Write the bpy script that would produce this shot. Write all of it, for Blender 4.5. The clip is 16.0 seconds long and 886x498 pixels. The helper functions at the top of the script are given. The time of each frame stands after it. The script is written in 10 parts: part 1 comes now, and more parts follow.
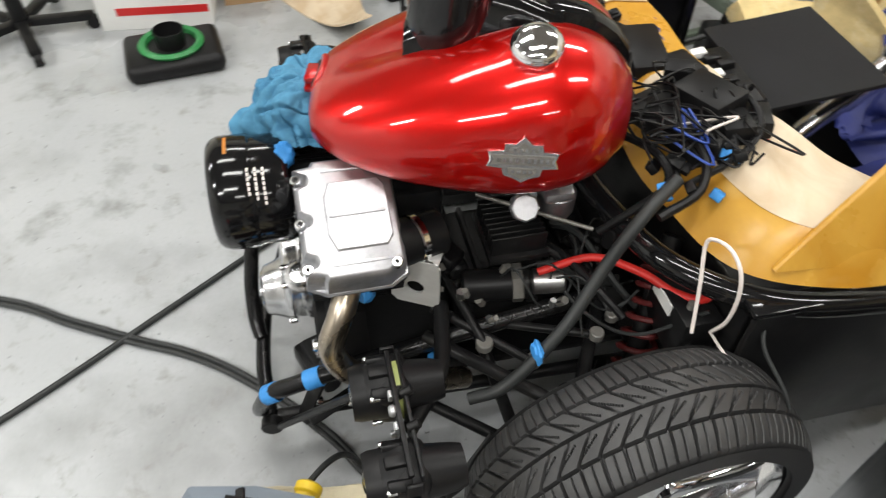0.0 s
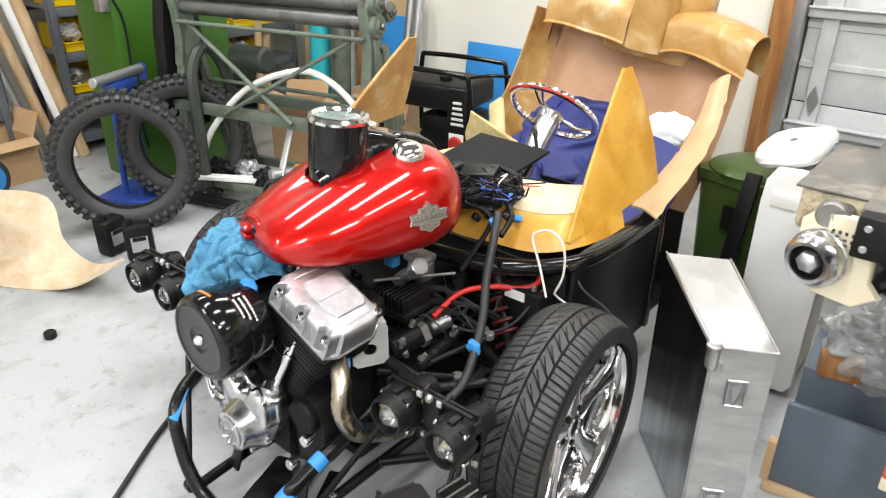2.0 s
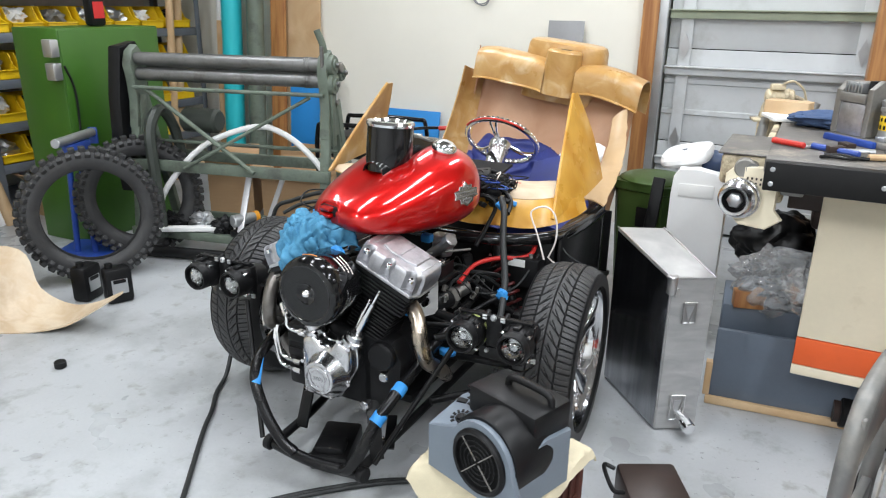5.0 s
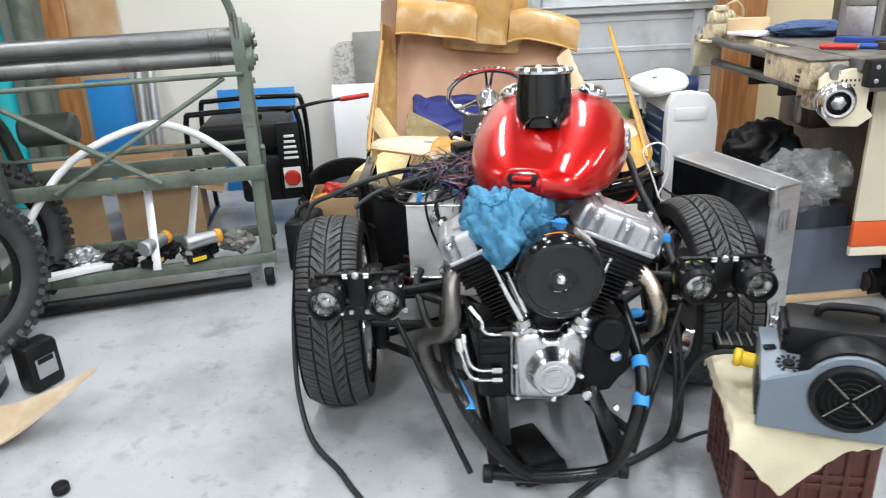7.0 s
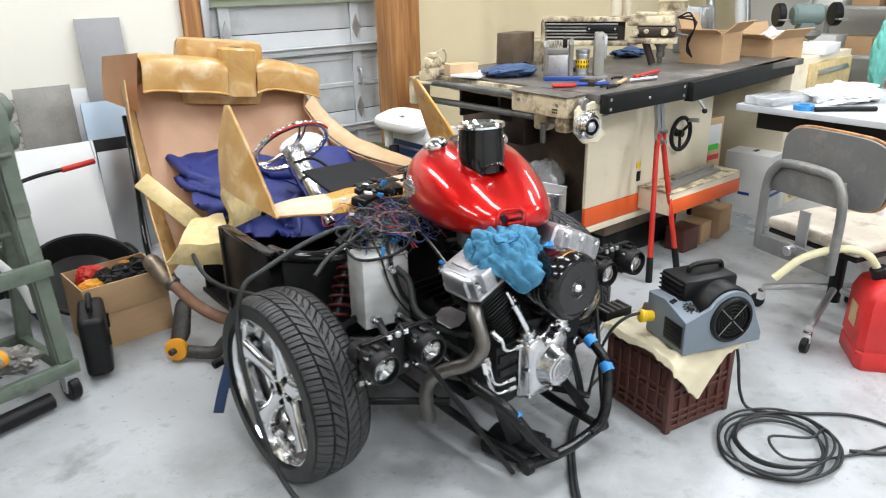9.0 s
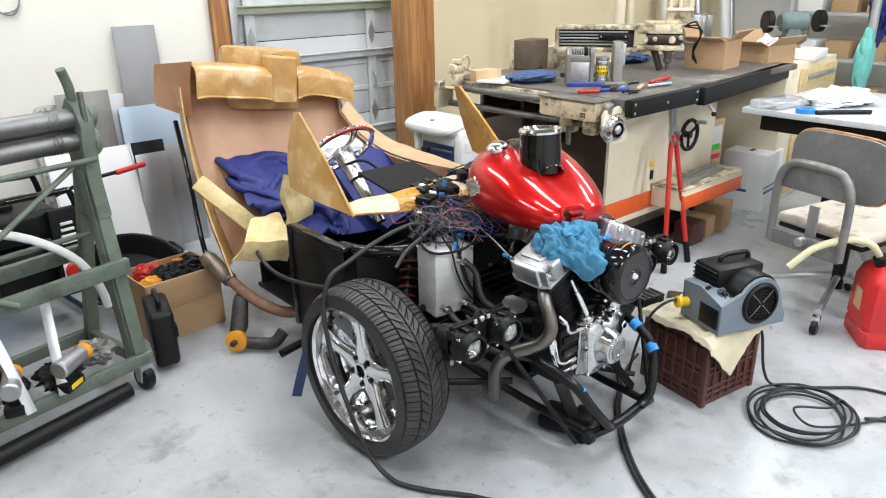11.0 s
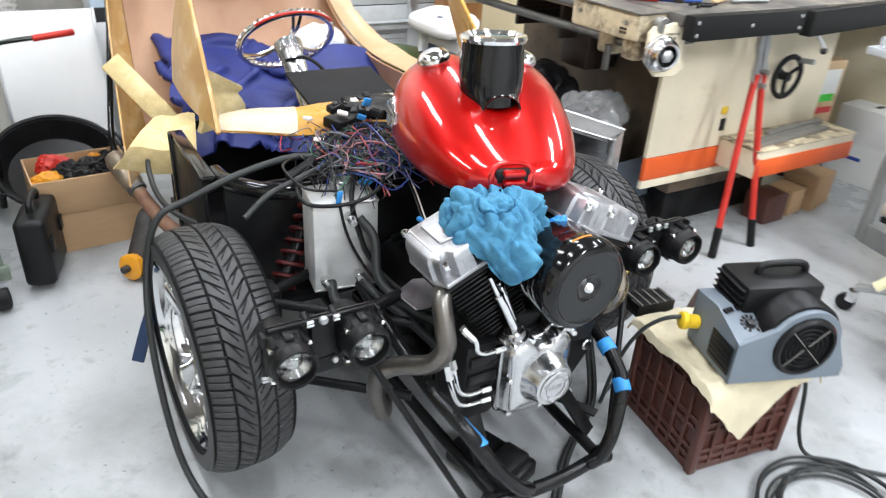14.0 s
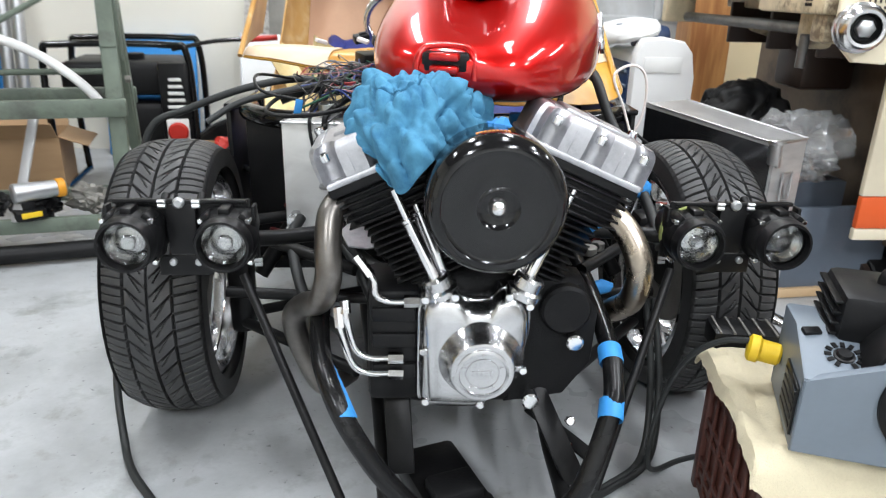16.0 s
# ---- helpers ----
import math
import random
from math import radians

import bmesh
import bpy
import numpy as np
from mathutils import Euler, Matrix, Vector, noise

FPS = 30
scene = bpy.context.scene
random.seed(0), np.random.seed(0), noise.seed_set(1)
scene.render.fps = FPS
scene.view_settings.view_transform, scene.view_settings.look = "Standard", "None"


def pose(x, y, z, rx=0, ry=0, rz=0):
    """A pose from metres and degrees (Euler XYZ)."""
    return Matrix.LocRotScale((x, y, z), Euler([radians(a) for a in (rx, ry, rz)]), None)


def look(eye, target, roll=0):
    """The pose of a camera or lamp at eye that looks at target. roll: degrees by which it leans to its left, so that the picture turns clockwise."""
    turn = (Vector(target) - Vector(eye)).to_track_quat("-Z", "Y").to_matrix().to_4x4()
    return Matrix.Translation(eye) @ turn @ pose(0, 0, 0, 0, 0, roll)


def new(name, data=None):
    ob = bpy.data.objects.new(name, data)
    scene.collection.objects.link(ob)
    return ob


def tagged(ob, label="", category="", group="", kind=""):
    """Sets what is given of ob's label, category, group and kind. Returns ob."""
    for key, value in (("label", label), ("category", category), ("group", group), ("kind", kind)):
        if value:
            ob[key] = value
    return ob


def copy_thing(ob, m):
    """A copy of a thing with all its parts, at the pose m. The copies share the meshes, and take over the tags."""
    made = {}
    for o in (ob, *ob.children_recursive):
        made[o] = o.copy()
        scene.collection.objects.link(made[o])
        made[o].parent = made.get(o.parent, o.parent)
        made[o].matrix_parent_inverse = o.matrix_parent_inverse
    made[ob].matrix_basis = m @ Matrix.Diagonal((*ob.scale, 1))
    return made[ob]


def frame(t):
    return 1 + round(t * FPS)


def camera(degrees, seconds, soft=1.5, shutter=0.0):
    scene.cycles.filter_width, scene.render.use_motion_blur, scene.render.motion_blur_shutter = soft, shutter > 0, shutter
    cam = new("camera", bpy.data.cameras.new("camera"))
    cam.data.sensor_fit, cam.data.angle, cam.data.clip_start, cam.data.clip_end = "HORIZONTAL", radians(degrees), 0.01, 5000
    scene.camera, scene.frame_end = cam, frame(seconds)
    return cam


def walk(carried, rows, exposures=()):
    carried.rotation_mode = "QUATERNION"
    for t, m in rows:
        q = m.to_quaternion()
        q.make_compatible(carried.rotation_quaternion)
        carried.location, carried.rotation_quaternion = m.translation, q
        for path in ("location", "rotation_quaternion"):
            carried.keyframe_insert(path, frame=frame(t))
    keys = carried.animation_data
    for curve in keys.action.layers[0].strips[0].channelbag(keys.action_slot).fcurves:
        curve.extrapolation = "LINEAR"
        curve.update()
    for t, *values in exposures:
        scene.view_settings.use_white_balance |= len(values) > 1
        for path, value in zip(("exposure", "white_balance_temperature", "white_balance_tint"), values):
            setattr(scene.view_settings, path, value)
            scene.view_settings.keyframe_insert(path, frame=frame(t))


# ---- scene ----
cam = camera(64.1, 16.0, soft=1.1, shutter=0.5)
PATH = [
    (0, (1.003, -0.036, 1.445), (-0.322, 0.293, -0.017), 1.7),
    (0.5, (0.978, -0.163, 1.429), (-0.304, 0.434, 0.015), 0.8),
    (1, (1.0, -0.507, 1.456), (-0.266, 0.436, 0.227), -6.7),
    (1.5, (1.102, -0.673, 1.452), (-0.082, 0.617, 0.485), -1.5),
    (2, (1.231, -0.818, 1.443), (0.078, 0.553, 0.555), 0.3),
    (2.5, (1.273, -0.996, 1.436), (0.144, 0.445, 0.632), 0.1),
    (3, (1.303, -1.135, 1.409), (0.213, 0.392, 0.716), -0.6),
    (5.5, (1.004, -1.594, 1.334), (0.245, 0.133, 0.669), -0.2),
    (6, (0.615, -1.609, 1.35), (0.06, 0.164, 0.61), -2.2),
    (6.5, (0.161, -1.626, 1.322), (-0.042, 0.208, 0.55), -1.7),
    (7, (-0.158, -1.593, 1.25), (-0.212, 0.267, 0.517), -3.0),
    (7.5, (-0.51, -1.522, 1.356), (-0.19, 0.276, 0.541), -1.4),
    (8, (-0.863, -1.522, 1.4), (-0.103, 0.156, 0.622), -2.3),
    (8.5, (-1.104, -1.434, 1.4), (-0.087, 0.144, 0.711), -2.8),
    (9, (-1.325, -1.354, 1.419), (-0.167, 0.11, 0.7), -1.2),
    (11.5, (-1.698, -1.309, 1.493), (-0.476, 0.099, 0.769), -0.9),
    (12, (-1.697, -1.298, 1.484), (-0.493, 0.131, 0.772), -1.0),
    (12.5, (-1.692, -1.303, 1.481), (-0.488, 0.12, 0.757), -0.8),
    (13, (-1.524, -1.245, 1.437), (-0.359, 0.151, 0.605), -0.8),
    (13.5, (-1.148, -1.165, 1.386), (-0.079, 0.253, 0.466), 1.7),
    (14, (-0.815, -1.048, 1.323), (0.117, 0.442, 0.368), 3.7),
    (14.5, (-0.515, -1.026, 1.252), (0.091, 0.614, 0.281), 4.2),
    (15, (-0.27, -1.063, 1.18), (0.04, 0.677, 0.243), 3.8),
    (15.5, (-0.146, -1.026, 1.036), (0.083, 0.756, 0.158), 2.2),
    (16, (-0.076, -1.09, 0.893), (0.041, 0.78, 0.195), 1.3),
]
walk(cam, [(t, look(eye, target, roll)) for t, eye, target, roll in PATH], [
    (0, -0.40, 7150, 10), (0.5, -0.18, 7100, 10), (1, 0.02, 7100, 10), (1.5, 0.08, 7050, 10), (2.5, 0.14, 6950, 10), (3.2, 0.10, 6800, 10), (5.5, -0.24, 6450, 10),
    (7, -0.06, 6450, 10), (9, -0.08, 6550, 10), (12.9, -0.06, 6450, 10), (13.5, 0.10, 6450, 10), (14.5, 0.17, 6450, 10), (16, 0.05, 6500, 10)])
# ---- light ----
world = bpy.data.worlds.new("world")
scene.world = world
world.use_nodes = True
wbg = world.node_tree.nodes["Background"]
wbg.inputs[0].default_value = (0.9, 0.95, 1.0, 1)
wbg.inputs[1].default_value = 0.005
CEIL = 3.1


def tube_lamp(x, y, length, along, watts):
    """The light of one ceiling fixture."""
    data = bpy.data.lights.new("fluorescent_light", "AREA")
    data.shape, data.energy, data.color = "RECTANGLE", watts, (0.90, 0.945, 1.0)
    data.size, data.size_y = (0.22, length) if along == "y" else (length, 0.22)
    ob = new("fluorescent_light", data)
    ob.location = (x, y, CEIL - 0.13)
    return ob


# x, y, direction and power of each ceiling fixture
# the last three are unseen, added and boosted to brighten sides facing south
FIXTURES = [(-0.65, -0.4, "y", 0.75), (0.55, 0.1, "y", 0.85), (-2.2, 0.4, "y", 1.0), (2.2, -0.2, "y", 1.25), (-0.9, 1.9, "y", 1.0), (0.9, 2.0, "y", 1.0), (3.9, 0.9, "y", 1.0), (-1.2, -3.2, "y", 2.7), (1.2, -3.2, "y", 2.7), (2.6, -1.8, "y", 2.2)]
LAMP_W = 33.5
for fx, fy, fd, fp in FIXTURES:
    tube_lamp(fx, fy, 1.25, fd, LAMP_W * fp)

# ---- materials ----
def mat(name, col, rough=0.5, metal=0.0, var=0.15, scale=6.0, bump=0.1, bscale=60.0, coat=0.0, dirt=None, rvar=0.1, trans=0.0, emit=0.0, spec=0.5, rand=0.0, dpos=(0.52, 0.68)):
    """A surface with tone varying at two scales, fine relief and uneven gloss. dirt: a second colour in worn patches."""
    m = bpy.data.materials.new(name)
    m.use_nodes = True
    nt = m.node_tree
    b = nt.nodes["Principled BSDF"]
    N, L = nt.nodes.new, nt.links.new
    tc = N("ShaderNodeTexCoord")

    def noise_tex(s, d=5.0, rough_=0.6):
        n = N("ShaderNodeTexNoise")
        n.inputs["Scale"].default_value, n.inputs["Detail"].default_value, n.inputs["Roughness"].default_value = s, d, rough_
        L(tc.outputs["Object"], n.inputs["Vector"])
        return n

    big, fine = noise_tex(scale), noise_tex(bscale, 4.0)
    dark = [c * (1 - var) for c in col]
    lite = [min(1, c * (1 + var)) for c in col]
    ramp = N("ShaderNodeValToRGB")
    ramp.color_ramp.elements[0].position, ramp.color_ramp.elements[1].position = 0.3, 0.72
    ramp.color_ramp.elements[0].color, ramp.color_ramp.elements[1].color = (*dark, 1), (*lite, 1)
    add = N("ShaderNodeMath")
    add.operation = "MULTIPLY_ADD"
    L(fine.outputs[0], add.inputs[0])
    add.inputs[1].default_value = 0.25
    L(big.outputs[0], add.inputs[2])
    sub = N("ShaderNodeMath")
    sub.operation = "SUBTRACT"
    L(add.outputs[0], sub.inputs[0])
    sub.inputs[1].default_value = 0.125
    L(sub.outputs[0], ramp.inputs[0])
    colour = ramp.outputs[0]
    if dirt:
        patch = noise_tex(scale * 0.7, 8.0, 0.7)
        mr = N("ShaderNodeValToRGB")
        mr.color_ramp.elements[0].position, mr.color_ramp.elements[1].position = dpos
        L(patch.outputs[0], mr.inputs[0])
        mx = N("ShaderNodeMix")
        mx.data_type = "RGBA"
        L(mr.outputs[0], mx.inputs[0])
        L(colour, mx.inputs[6])
        mx.inputs[7].default_value = (*dirt, 1)
        colour = mx.outputs[2]
    if rand:
        oi, hs = N("ShaderNodeObjectInfo"), N("ShaderNodeHueSaturation")
        mp = N("ShaderNodeMapRange")
        mp.inputs[3].default_value, mp.inputs[4].default_value = 1 - rand, 1 + rand
        L(oi.outputs["Random"], mp.inputs[0])
        L(mp.outputs[0], hs.inputs["Value"])
        L(colour, hs.inputs["Color"])
        colour = hs.outputs[0]
    L(colour, b.inputs["Base Color"])
    rr = N("ShaderNodeMapRange")
    rr.inputs[3].default_value, rr.inputs[4].default_value = max(0.02, rough - rvar), min(1, rough + rvar)
    L(big.outputs[0], rr.inputs[0])
    L(rr.outputs[0], b.inputs["Roughness"])
    b.inputs["Metallic"].default_value = metal
    b.inputs["Specular IOR Level"].default_value = spec
    b.inputs["Coat Weight"].default_value = coat
    b.inputs["Coat Roughness"].default_value = 0.04
    b.inputs["Transmission Weight"].default_value = trans
    if emit:
        b.inputs["Emission Color"].default_value = (*col, 1)
        b.inputs["Emission Strength"].default_value = emit
    if bump:
        bp = N("ShaderNodeBump")
        bp.inputs["Strength"].default_value, bp.inputs["Distance"].default_value = bump, 0.002
        L(fine.outputs[0], bp.inputs["Height"])
        L(bp.outputs[0], b.inputs["Normal"])
    return m


def floor_material():
    """Grey sealed concrete, mottled, with oil stains and scuffs."""
    m = mat("painted_concrete", (0.425, 0.44, 0.45), 0.3, 0, 0.1, 0.9, 0.05, 90, rvar=0.14)
    nt = m.node_tree
    N, L = nt.nodes.new, nt.links.new
    b = nt.nodes["Principled BSDF"]
    src = b.inputs["Base Color"].links[0].from_socket
    tc = N("ShaderNodeTexCoord")
    for s, lo, hi, colour, warp in ((1.5, 0.48, 0.70, (0.19, 0.195, 0.185), 0.1), (4.0, 0.57, 0.70, (0.17, 0.175, 0.16), 0.1), (13.0, 0.575, 0.72, (0.25, 0.245, 0.225), 0.2), (50.0, 0.64, 0.71, (0.10, 0.10, 0.095), 0.3)):
        n = N("ShaderNodeTexNoise")
        n.inputs["Scale"].default_value, n.inputs["Detail"].default_value, n.inputs["Roughness"].default_value, n.inputs["Distortion"].default_value = s, 8, 0.62, warp
        L(tc.outputs["Object"], n.inputs["Vector"])
        r = N("ShaderNodeMapRange")
        r.inputs[1].default_value, r.inputs[2].default_value, r.inputs[4].default_value = lo, hi, 0.7
        L(n.outputs[0], r.inputs[0])
        mx = N("ShaderNodeMix")
        mx.data_type = "RGBA"
        L(r.outputs[0], mx.inputs[0])
        L(src, mx.inputs[6])
        mx.inputs[7].default_value = (*colour, 1)
        src = mx.outputs[2]
    L(src, b.inputs["Base Color"])
    return m


def streaked(name, col, dark, rough, stretch, metal=0.0, scale=3.0, contrast=(0.35, 0.7)):
    """A surface with long streaks: wood grain, brushed metal, fibreglass lay-up."""
    m = mat(name, col, rough, metal, 0.08, 5, 0.08, 80)
    nt = m.node_tree
    N, L = nt.nodes.new, nt.links.new
    b = nt.nodes["Principled BSDF"]
    src = b.inputs["Base Color"].links[0].from_socket
    tc, mp, n, r, mx = N("ShaderNodeTexCoord"), N("ShaderNodeMapping"), N("ShaderNodeTexNoise"), N("ShaderNodeValToRGB"), N("ShaderNodeMix")
    mp.inputs["Scale"].default_value = stretch
    n.inputs["Scale"].default_value, n.inputs["Detail"].default_value, n.inputs["Distortion"].default_value = scale, 7, 0.5
    L(tc.outputs["Object"], mp.inputs[0])
    L(mp.outputs[0], n.inputs["Vector"])
    r.color_ramp.elements[0].position, r.color_ramp.elements[1].position = contrast
    L(n.outputs[0], r.inputs[0])
    mx.data_type = "RGBA"
    L(r.outputs[0], mx.inputs[0])
    mx.inputs[6].default_value = (*dark, 1)
    L(src, mx.inputs[7])
    L(mx.outputs[2], b.inputs["Base Color"])
    return m


M_FLOOR = floor_material()
M_WALL = mat("cream_wall", (0.80, 0.775, 0.69), 0.75, 0, 0.03, 1.5, 0.05, 120)
M_WALLY = mat("yellowed_cream_wall", (0.82, 0.70, 0.455), 0.7, 0, 0.04, 1.2, 0.05, 120, dirt=(0.70, 0.61, 0.42), dpos=(0.55, 0.75))
M_WALLW = mat("white_wall", (0.72, 0.72, 0.70), 0.75, 0, 0.04, 1.5, 0.05, 120)
# colour kept dark to deepen contrast and reflections below
M_CEIL = mat("darkened_ceiling", (0.21, 0.20, 0.185), 0.8, 0, 0.03, 1.5, 0.05, 80)
M_TUBE = mat("lit_tube", (1.0, 0.98, 0.94), 0.4, 0, 0.0, 1, 0, 10, emit=9.0)
M_WHITE_E = mat("white_enamel", (0.8, 0.8, 0.79), 0.35, 0, 0.03, 4, 0.02, 60)
M_DOOR = mat("door_steel_paint", (0.55, 0.57, 0.58), 0.45, 0, 0.05, 3, 0.03, 60, dirt=(0.42, 0.43, 0.42))
M_GREENRAIL = mat("dull_green_paint", (0.33, 0.37, 0.27), 0.5, 0, 0.1, 8, 0.05, 60)
M_WOOD = streaked("stained_pine", (0.52, 0.26, 0.09), (0.28, 0.11, 0.035), 0.5, (6, 6, 0.5), scale=5)
M_PLY = streaked("plywood", (0.62, 0.45, 0.27), (0.48, 0.31, 0.16), 0.6, (1, 6, 1), scale=4)
M_RED = mat("candy_red_paint", (0.50, 0.0035, 0.0025), 0.30, 0.6, 0.06, 3, 0.0, 200, coat=1.0, rvar=0.03, spec=0.2)
M_CAST = mat("dull_cast_aluminium", (0.50, 0.50, 0.52), 0.43, 0.9, 0.16, 30, 0.10, 160, rvar=0.14, dirt=(0.36, 0.36, 0.38))
M_ALUT = streaked("scuffed_aluminium", (0.72, 0.72, 0.71), (0.56, 0.56, 0.55), 0.38, (2, 2, 4), 0.35, 5)
M_CHROME = mat("chrome", (0.84, 0.84, 0.85), 0.11, 1.0, 0.03, 8, 0.0, 60, rvar=0.04)
M_POLISH = mat("polished_aluminium", (0.62, 0.62, 0.63), 0.24, 1.0, 0.10, 14, 0.03, 60, rvar=0.08, dirt=(0.5, 0.5, 0.51))
M_ALU = streaked("brushed_aluminium", (0.66, 0.66, 0.65), (0.5, 0.5, 0.5), 0.36, (1, 1, 6), 1.0, 4)
# dark upright streaks put the mirrored black tub into the colour
M_ALUPOL = streaked("reflection_streaked_aluminium", (0.50, 0.51, 0.53), (0.30, 0.31, 0.34), 0.20, (9, 9, 1.0), 1.0, 3)
M_ALUBOX = streaked("milled_aluminium", (0.55, 0.55, 0.54), (0.40, 0.40, 0.40), 0.36, (1.6, 1.6, 5), 0.6, 5)
M_BLACK = mat("gloss_black_paint", (0.006, 0.006, 0.0065), 0.12, 0, 0.2, 6, 0.0, 80, coat=0.3, rvar=0.03, spec=0.3)
M_FRAME = mat("black_frame_paint", (0.006, 0.006, 0.0065), 0.24, 0, 0.2, 12, 0.04, 120, dirt=(0.014, 0.0135, 0.013), spec=0.3)
M_SATIN = mat("satin_black_paint", (0.0075, 0.0075, 0.008), 0.36, 0, 0.25, 12, 0.12, 120, dirt=(0.016, 0.0155, 0.015), spec=0.22)
M_WRINK = mat("wrinkle_black_casting", (0.007, 0.007, 0.0075), 0.5, 0, 0.3, 20, 0.5, 260, spec=0.2)
M_RUBBER = mat("tyre_rubber", (0.030, 0.030, 0.0305), 0.48, 0, 0.25, 14, 0.18, 180, dirt=(0.042, 0.041, 0.039), spec=0.5)
M_HOSE = mat("rubber_hose", (0.022, 0.024, 0.024), 0.48, 0, 0.2, 12, 0.1, 90, spec=0.4)
M_PLASTIC = mat("black_plastic", (0.0085, 0.0085, 0.009), 0.40, 0, 0.2, 10, 0.12, 140, spec=0.22)
M_GLASS = mat("lamp_glass", (0.97, 0.98, 0.98), 0.02, 0, 0.0, 5, 0.0, 60, trans=1.0, rvar=0.0)
M_REFL = mat("lamp_reflector", (0.50, 0.50, 0.50), 0.10, 1.0, 0.05, 60, 0.3, 90, rvar=0.08)
M_FIBRE = streaked("raw_fibreglass", (0.58, 0.36, 0.135), (0.43, 0.23, 0.065), 0.3, (2, 2, 2), scale=4.5)
M_FIBREG = streaked("amber_fibreglass", (0.60, 0.33, 0.055), (0.46, 0.21, 0.022), 0.28, (1.5, 3, 1.5), scale=4)


def hazed(m, colour, scale, lo, hi):
    """Adds pale resin haze in soft patches."""
    nt = m.node_tree
    N, L = nt.nodes.new, nt.links.new
    b = nt.nodes["Principled BSDF"]
    src = b.inputs["Base Color"].links[0].from_socket
    tc, n, r, mx = N("ShaderNodeTexCoord"), N("ShaderNodeTexNoise"), N("ShaderNodeMapRange"), N("ShaderNodeMix")
    n.inputs["Scale"].default_value, n.inputs["Detail"].default_value, n.inputs["Distortion"].default_value = scale, 9, 1.2
    L(tc.outputs["Object"], n.inputs["Vector"])
    r.inputs[1].default_value, r.inputs[2].default_value, r.inputs[4].default_value = lo, hi, 0.45
    L(n.outputs[0], r.inputs[0])
    mx.data_type = "RGBA"
    L(r.outputs[0], mx.inputs[0])
    L(src, mx.inputs[6])
    mx.inputs[7].default_value = (*colour, 1)
    L(mx.outputs[2], b.inputs["Base Color"])


hazed(M_FIBRE, (0.76, 0.65, 0.47), 9, 0.52, 0.74)
hazed(M_FIBREG, (0.70, 0.50, 0.22), 5, 0.55, 0.75)
M_FIBREI = streaked("dusty_brown_fibreglass", (0.50, 0.29, 0.17), (0.38, 0.19, 0.095), 0.45, (1.5, 1.5, 0.8), scale=3)
M_FIBRET = streaked("tan_fibreglass", (0.54, 0.38, 0.22), (0.42, 0.27, 0.13), 0.4, (1.5, 1.5, 0.8), scale=4)
M_FIBREP = streaked("pale_fibreglass", (0.62, 0.51, 0.37), (0.53, 0.40, 0.26), 0.5, (1, 1.6, 1), scale=11, contrast=(0.36, 0.60))
M_FOAM = mat("yellow_foam", (0.60, 0.46, 0.22), 0.8, 0, 0.16, 24, 0.7, 90, dirt=(0.68, 0.57, 0.34))
M_BLUEF = mat("blue_upholstery", (0.016, 0.026, 0.155), 0.6, 0, 0.2, 9, 0.2, 200)
M_RAG = mat("blue_rag_cloth", (0.070, 0.225, 0.355), 0.9, 0, 0.22, 26, 1.0, 75, dirt=(0.04, 0.15, 0.27), spec=0.2)
M_TAPE = mat("blue_masking_tape", (0.03, 0.25, 0.62), 0.6, 0, 0.1, 20, 0.15, 200)
M_STEEL = mat("burnt_steel", (0.42, 0.36, 0.29), 0.28, 1.0, 0.2, 9, 0.05, 90, dirt=(0.22, 0.17, 0.12))
M_EXH = mat("dull_exhaust_steel", (0.13, 0.12, 0.115), 0.45, 0.7, 0.2, 10, 0.15, 100)
M_RUSTOR = mat("dull_orange_print", (0.55, 0.20, 0.03), 0.5, 0, 0.1, 20, 0, 60)
M_RUST = mat("rusty_steel", (0.26, 0.14, 0.09), 0.7, 0.3, 0.3, 14, 0.4, 120)
M_REDHOSE = mat("red_cable", (0.62, 0.025, 0.02), 0.45, 0, 0.1, 20, 0.05, 80)
M_WHITEW = mat("white_wire", (0.75, 0.68, 0.64), 0.5, 0, 0.05, 20, 0.0, 80)
M_SOOT = mat("sooty_steel", (0.055, 0.05, 0.047), 0.5, 0.4, 0.4, 22, 0.25, 90, dirt=(0.12, 0.10, 0.085), dpos=(0.55, 0.65))
M_CATBOX = mat("heat_stained_steel", (0.26, 0.21, 0.155), 0.45, 0.6, 0.3, 18, 0.2, 90, dirt=(0.10, 0.06, 0.04))
M_CREAM = mat("cream_machine_enamel", (0.76, 0.68, 0.51), 0.45, 0, 0.06, 3, 0.06, 80, dirt=(0.55, 0.45, 0.29), dpos=(0.56, 0.72))
M_GRIME = mat("grimy_cream_enamel", (0.62, 0.53, 0.36), 0.5, 0, 0.2, 12, 0.15, 60, dirt=(0.15, 0.11, 0.07), dpos=(0.47, 0.60))
M_ORANGE = mat("orange_enamel", (0.72, 0.11, 0.02), 0.45, 0, 0.05, 6, 0.04, 80)
M_CASTIRON = mat("worn_cast_iron", (0.25, 0.24, 0.22), 0.45, 0.45, 0.25, 5, 0.15, 90)
M_IRONTOP = mat("grimy_iron_table", (0.135, 0.125, 0.115), 0.45, 0.3, 0.4, 9, 0.25, 60, dirt=(0.27, 0.235, 0.185), dpos=(0.54, 0.66))
M_CHIPPED = mat("chipped_black_paint", (0.010, 0.010, 0.010), 0.5, 0, 0.2, 14, 0.1, 60, dirt=(0.32, 0.30, 0.27), dpos=(0.68, 0.71), spec=0.2)
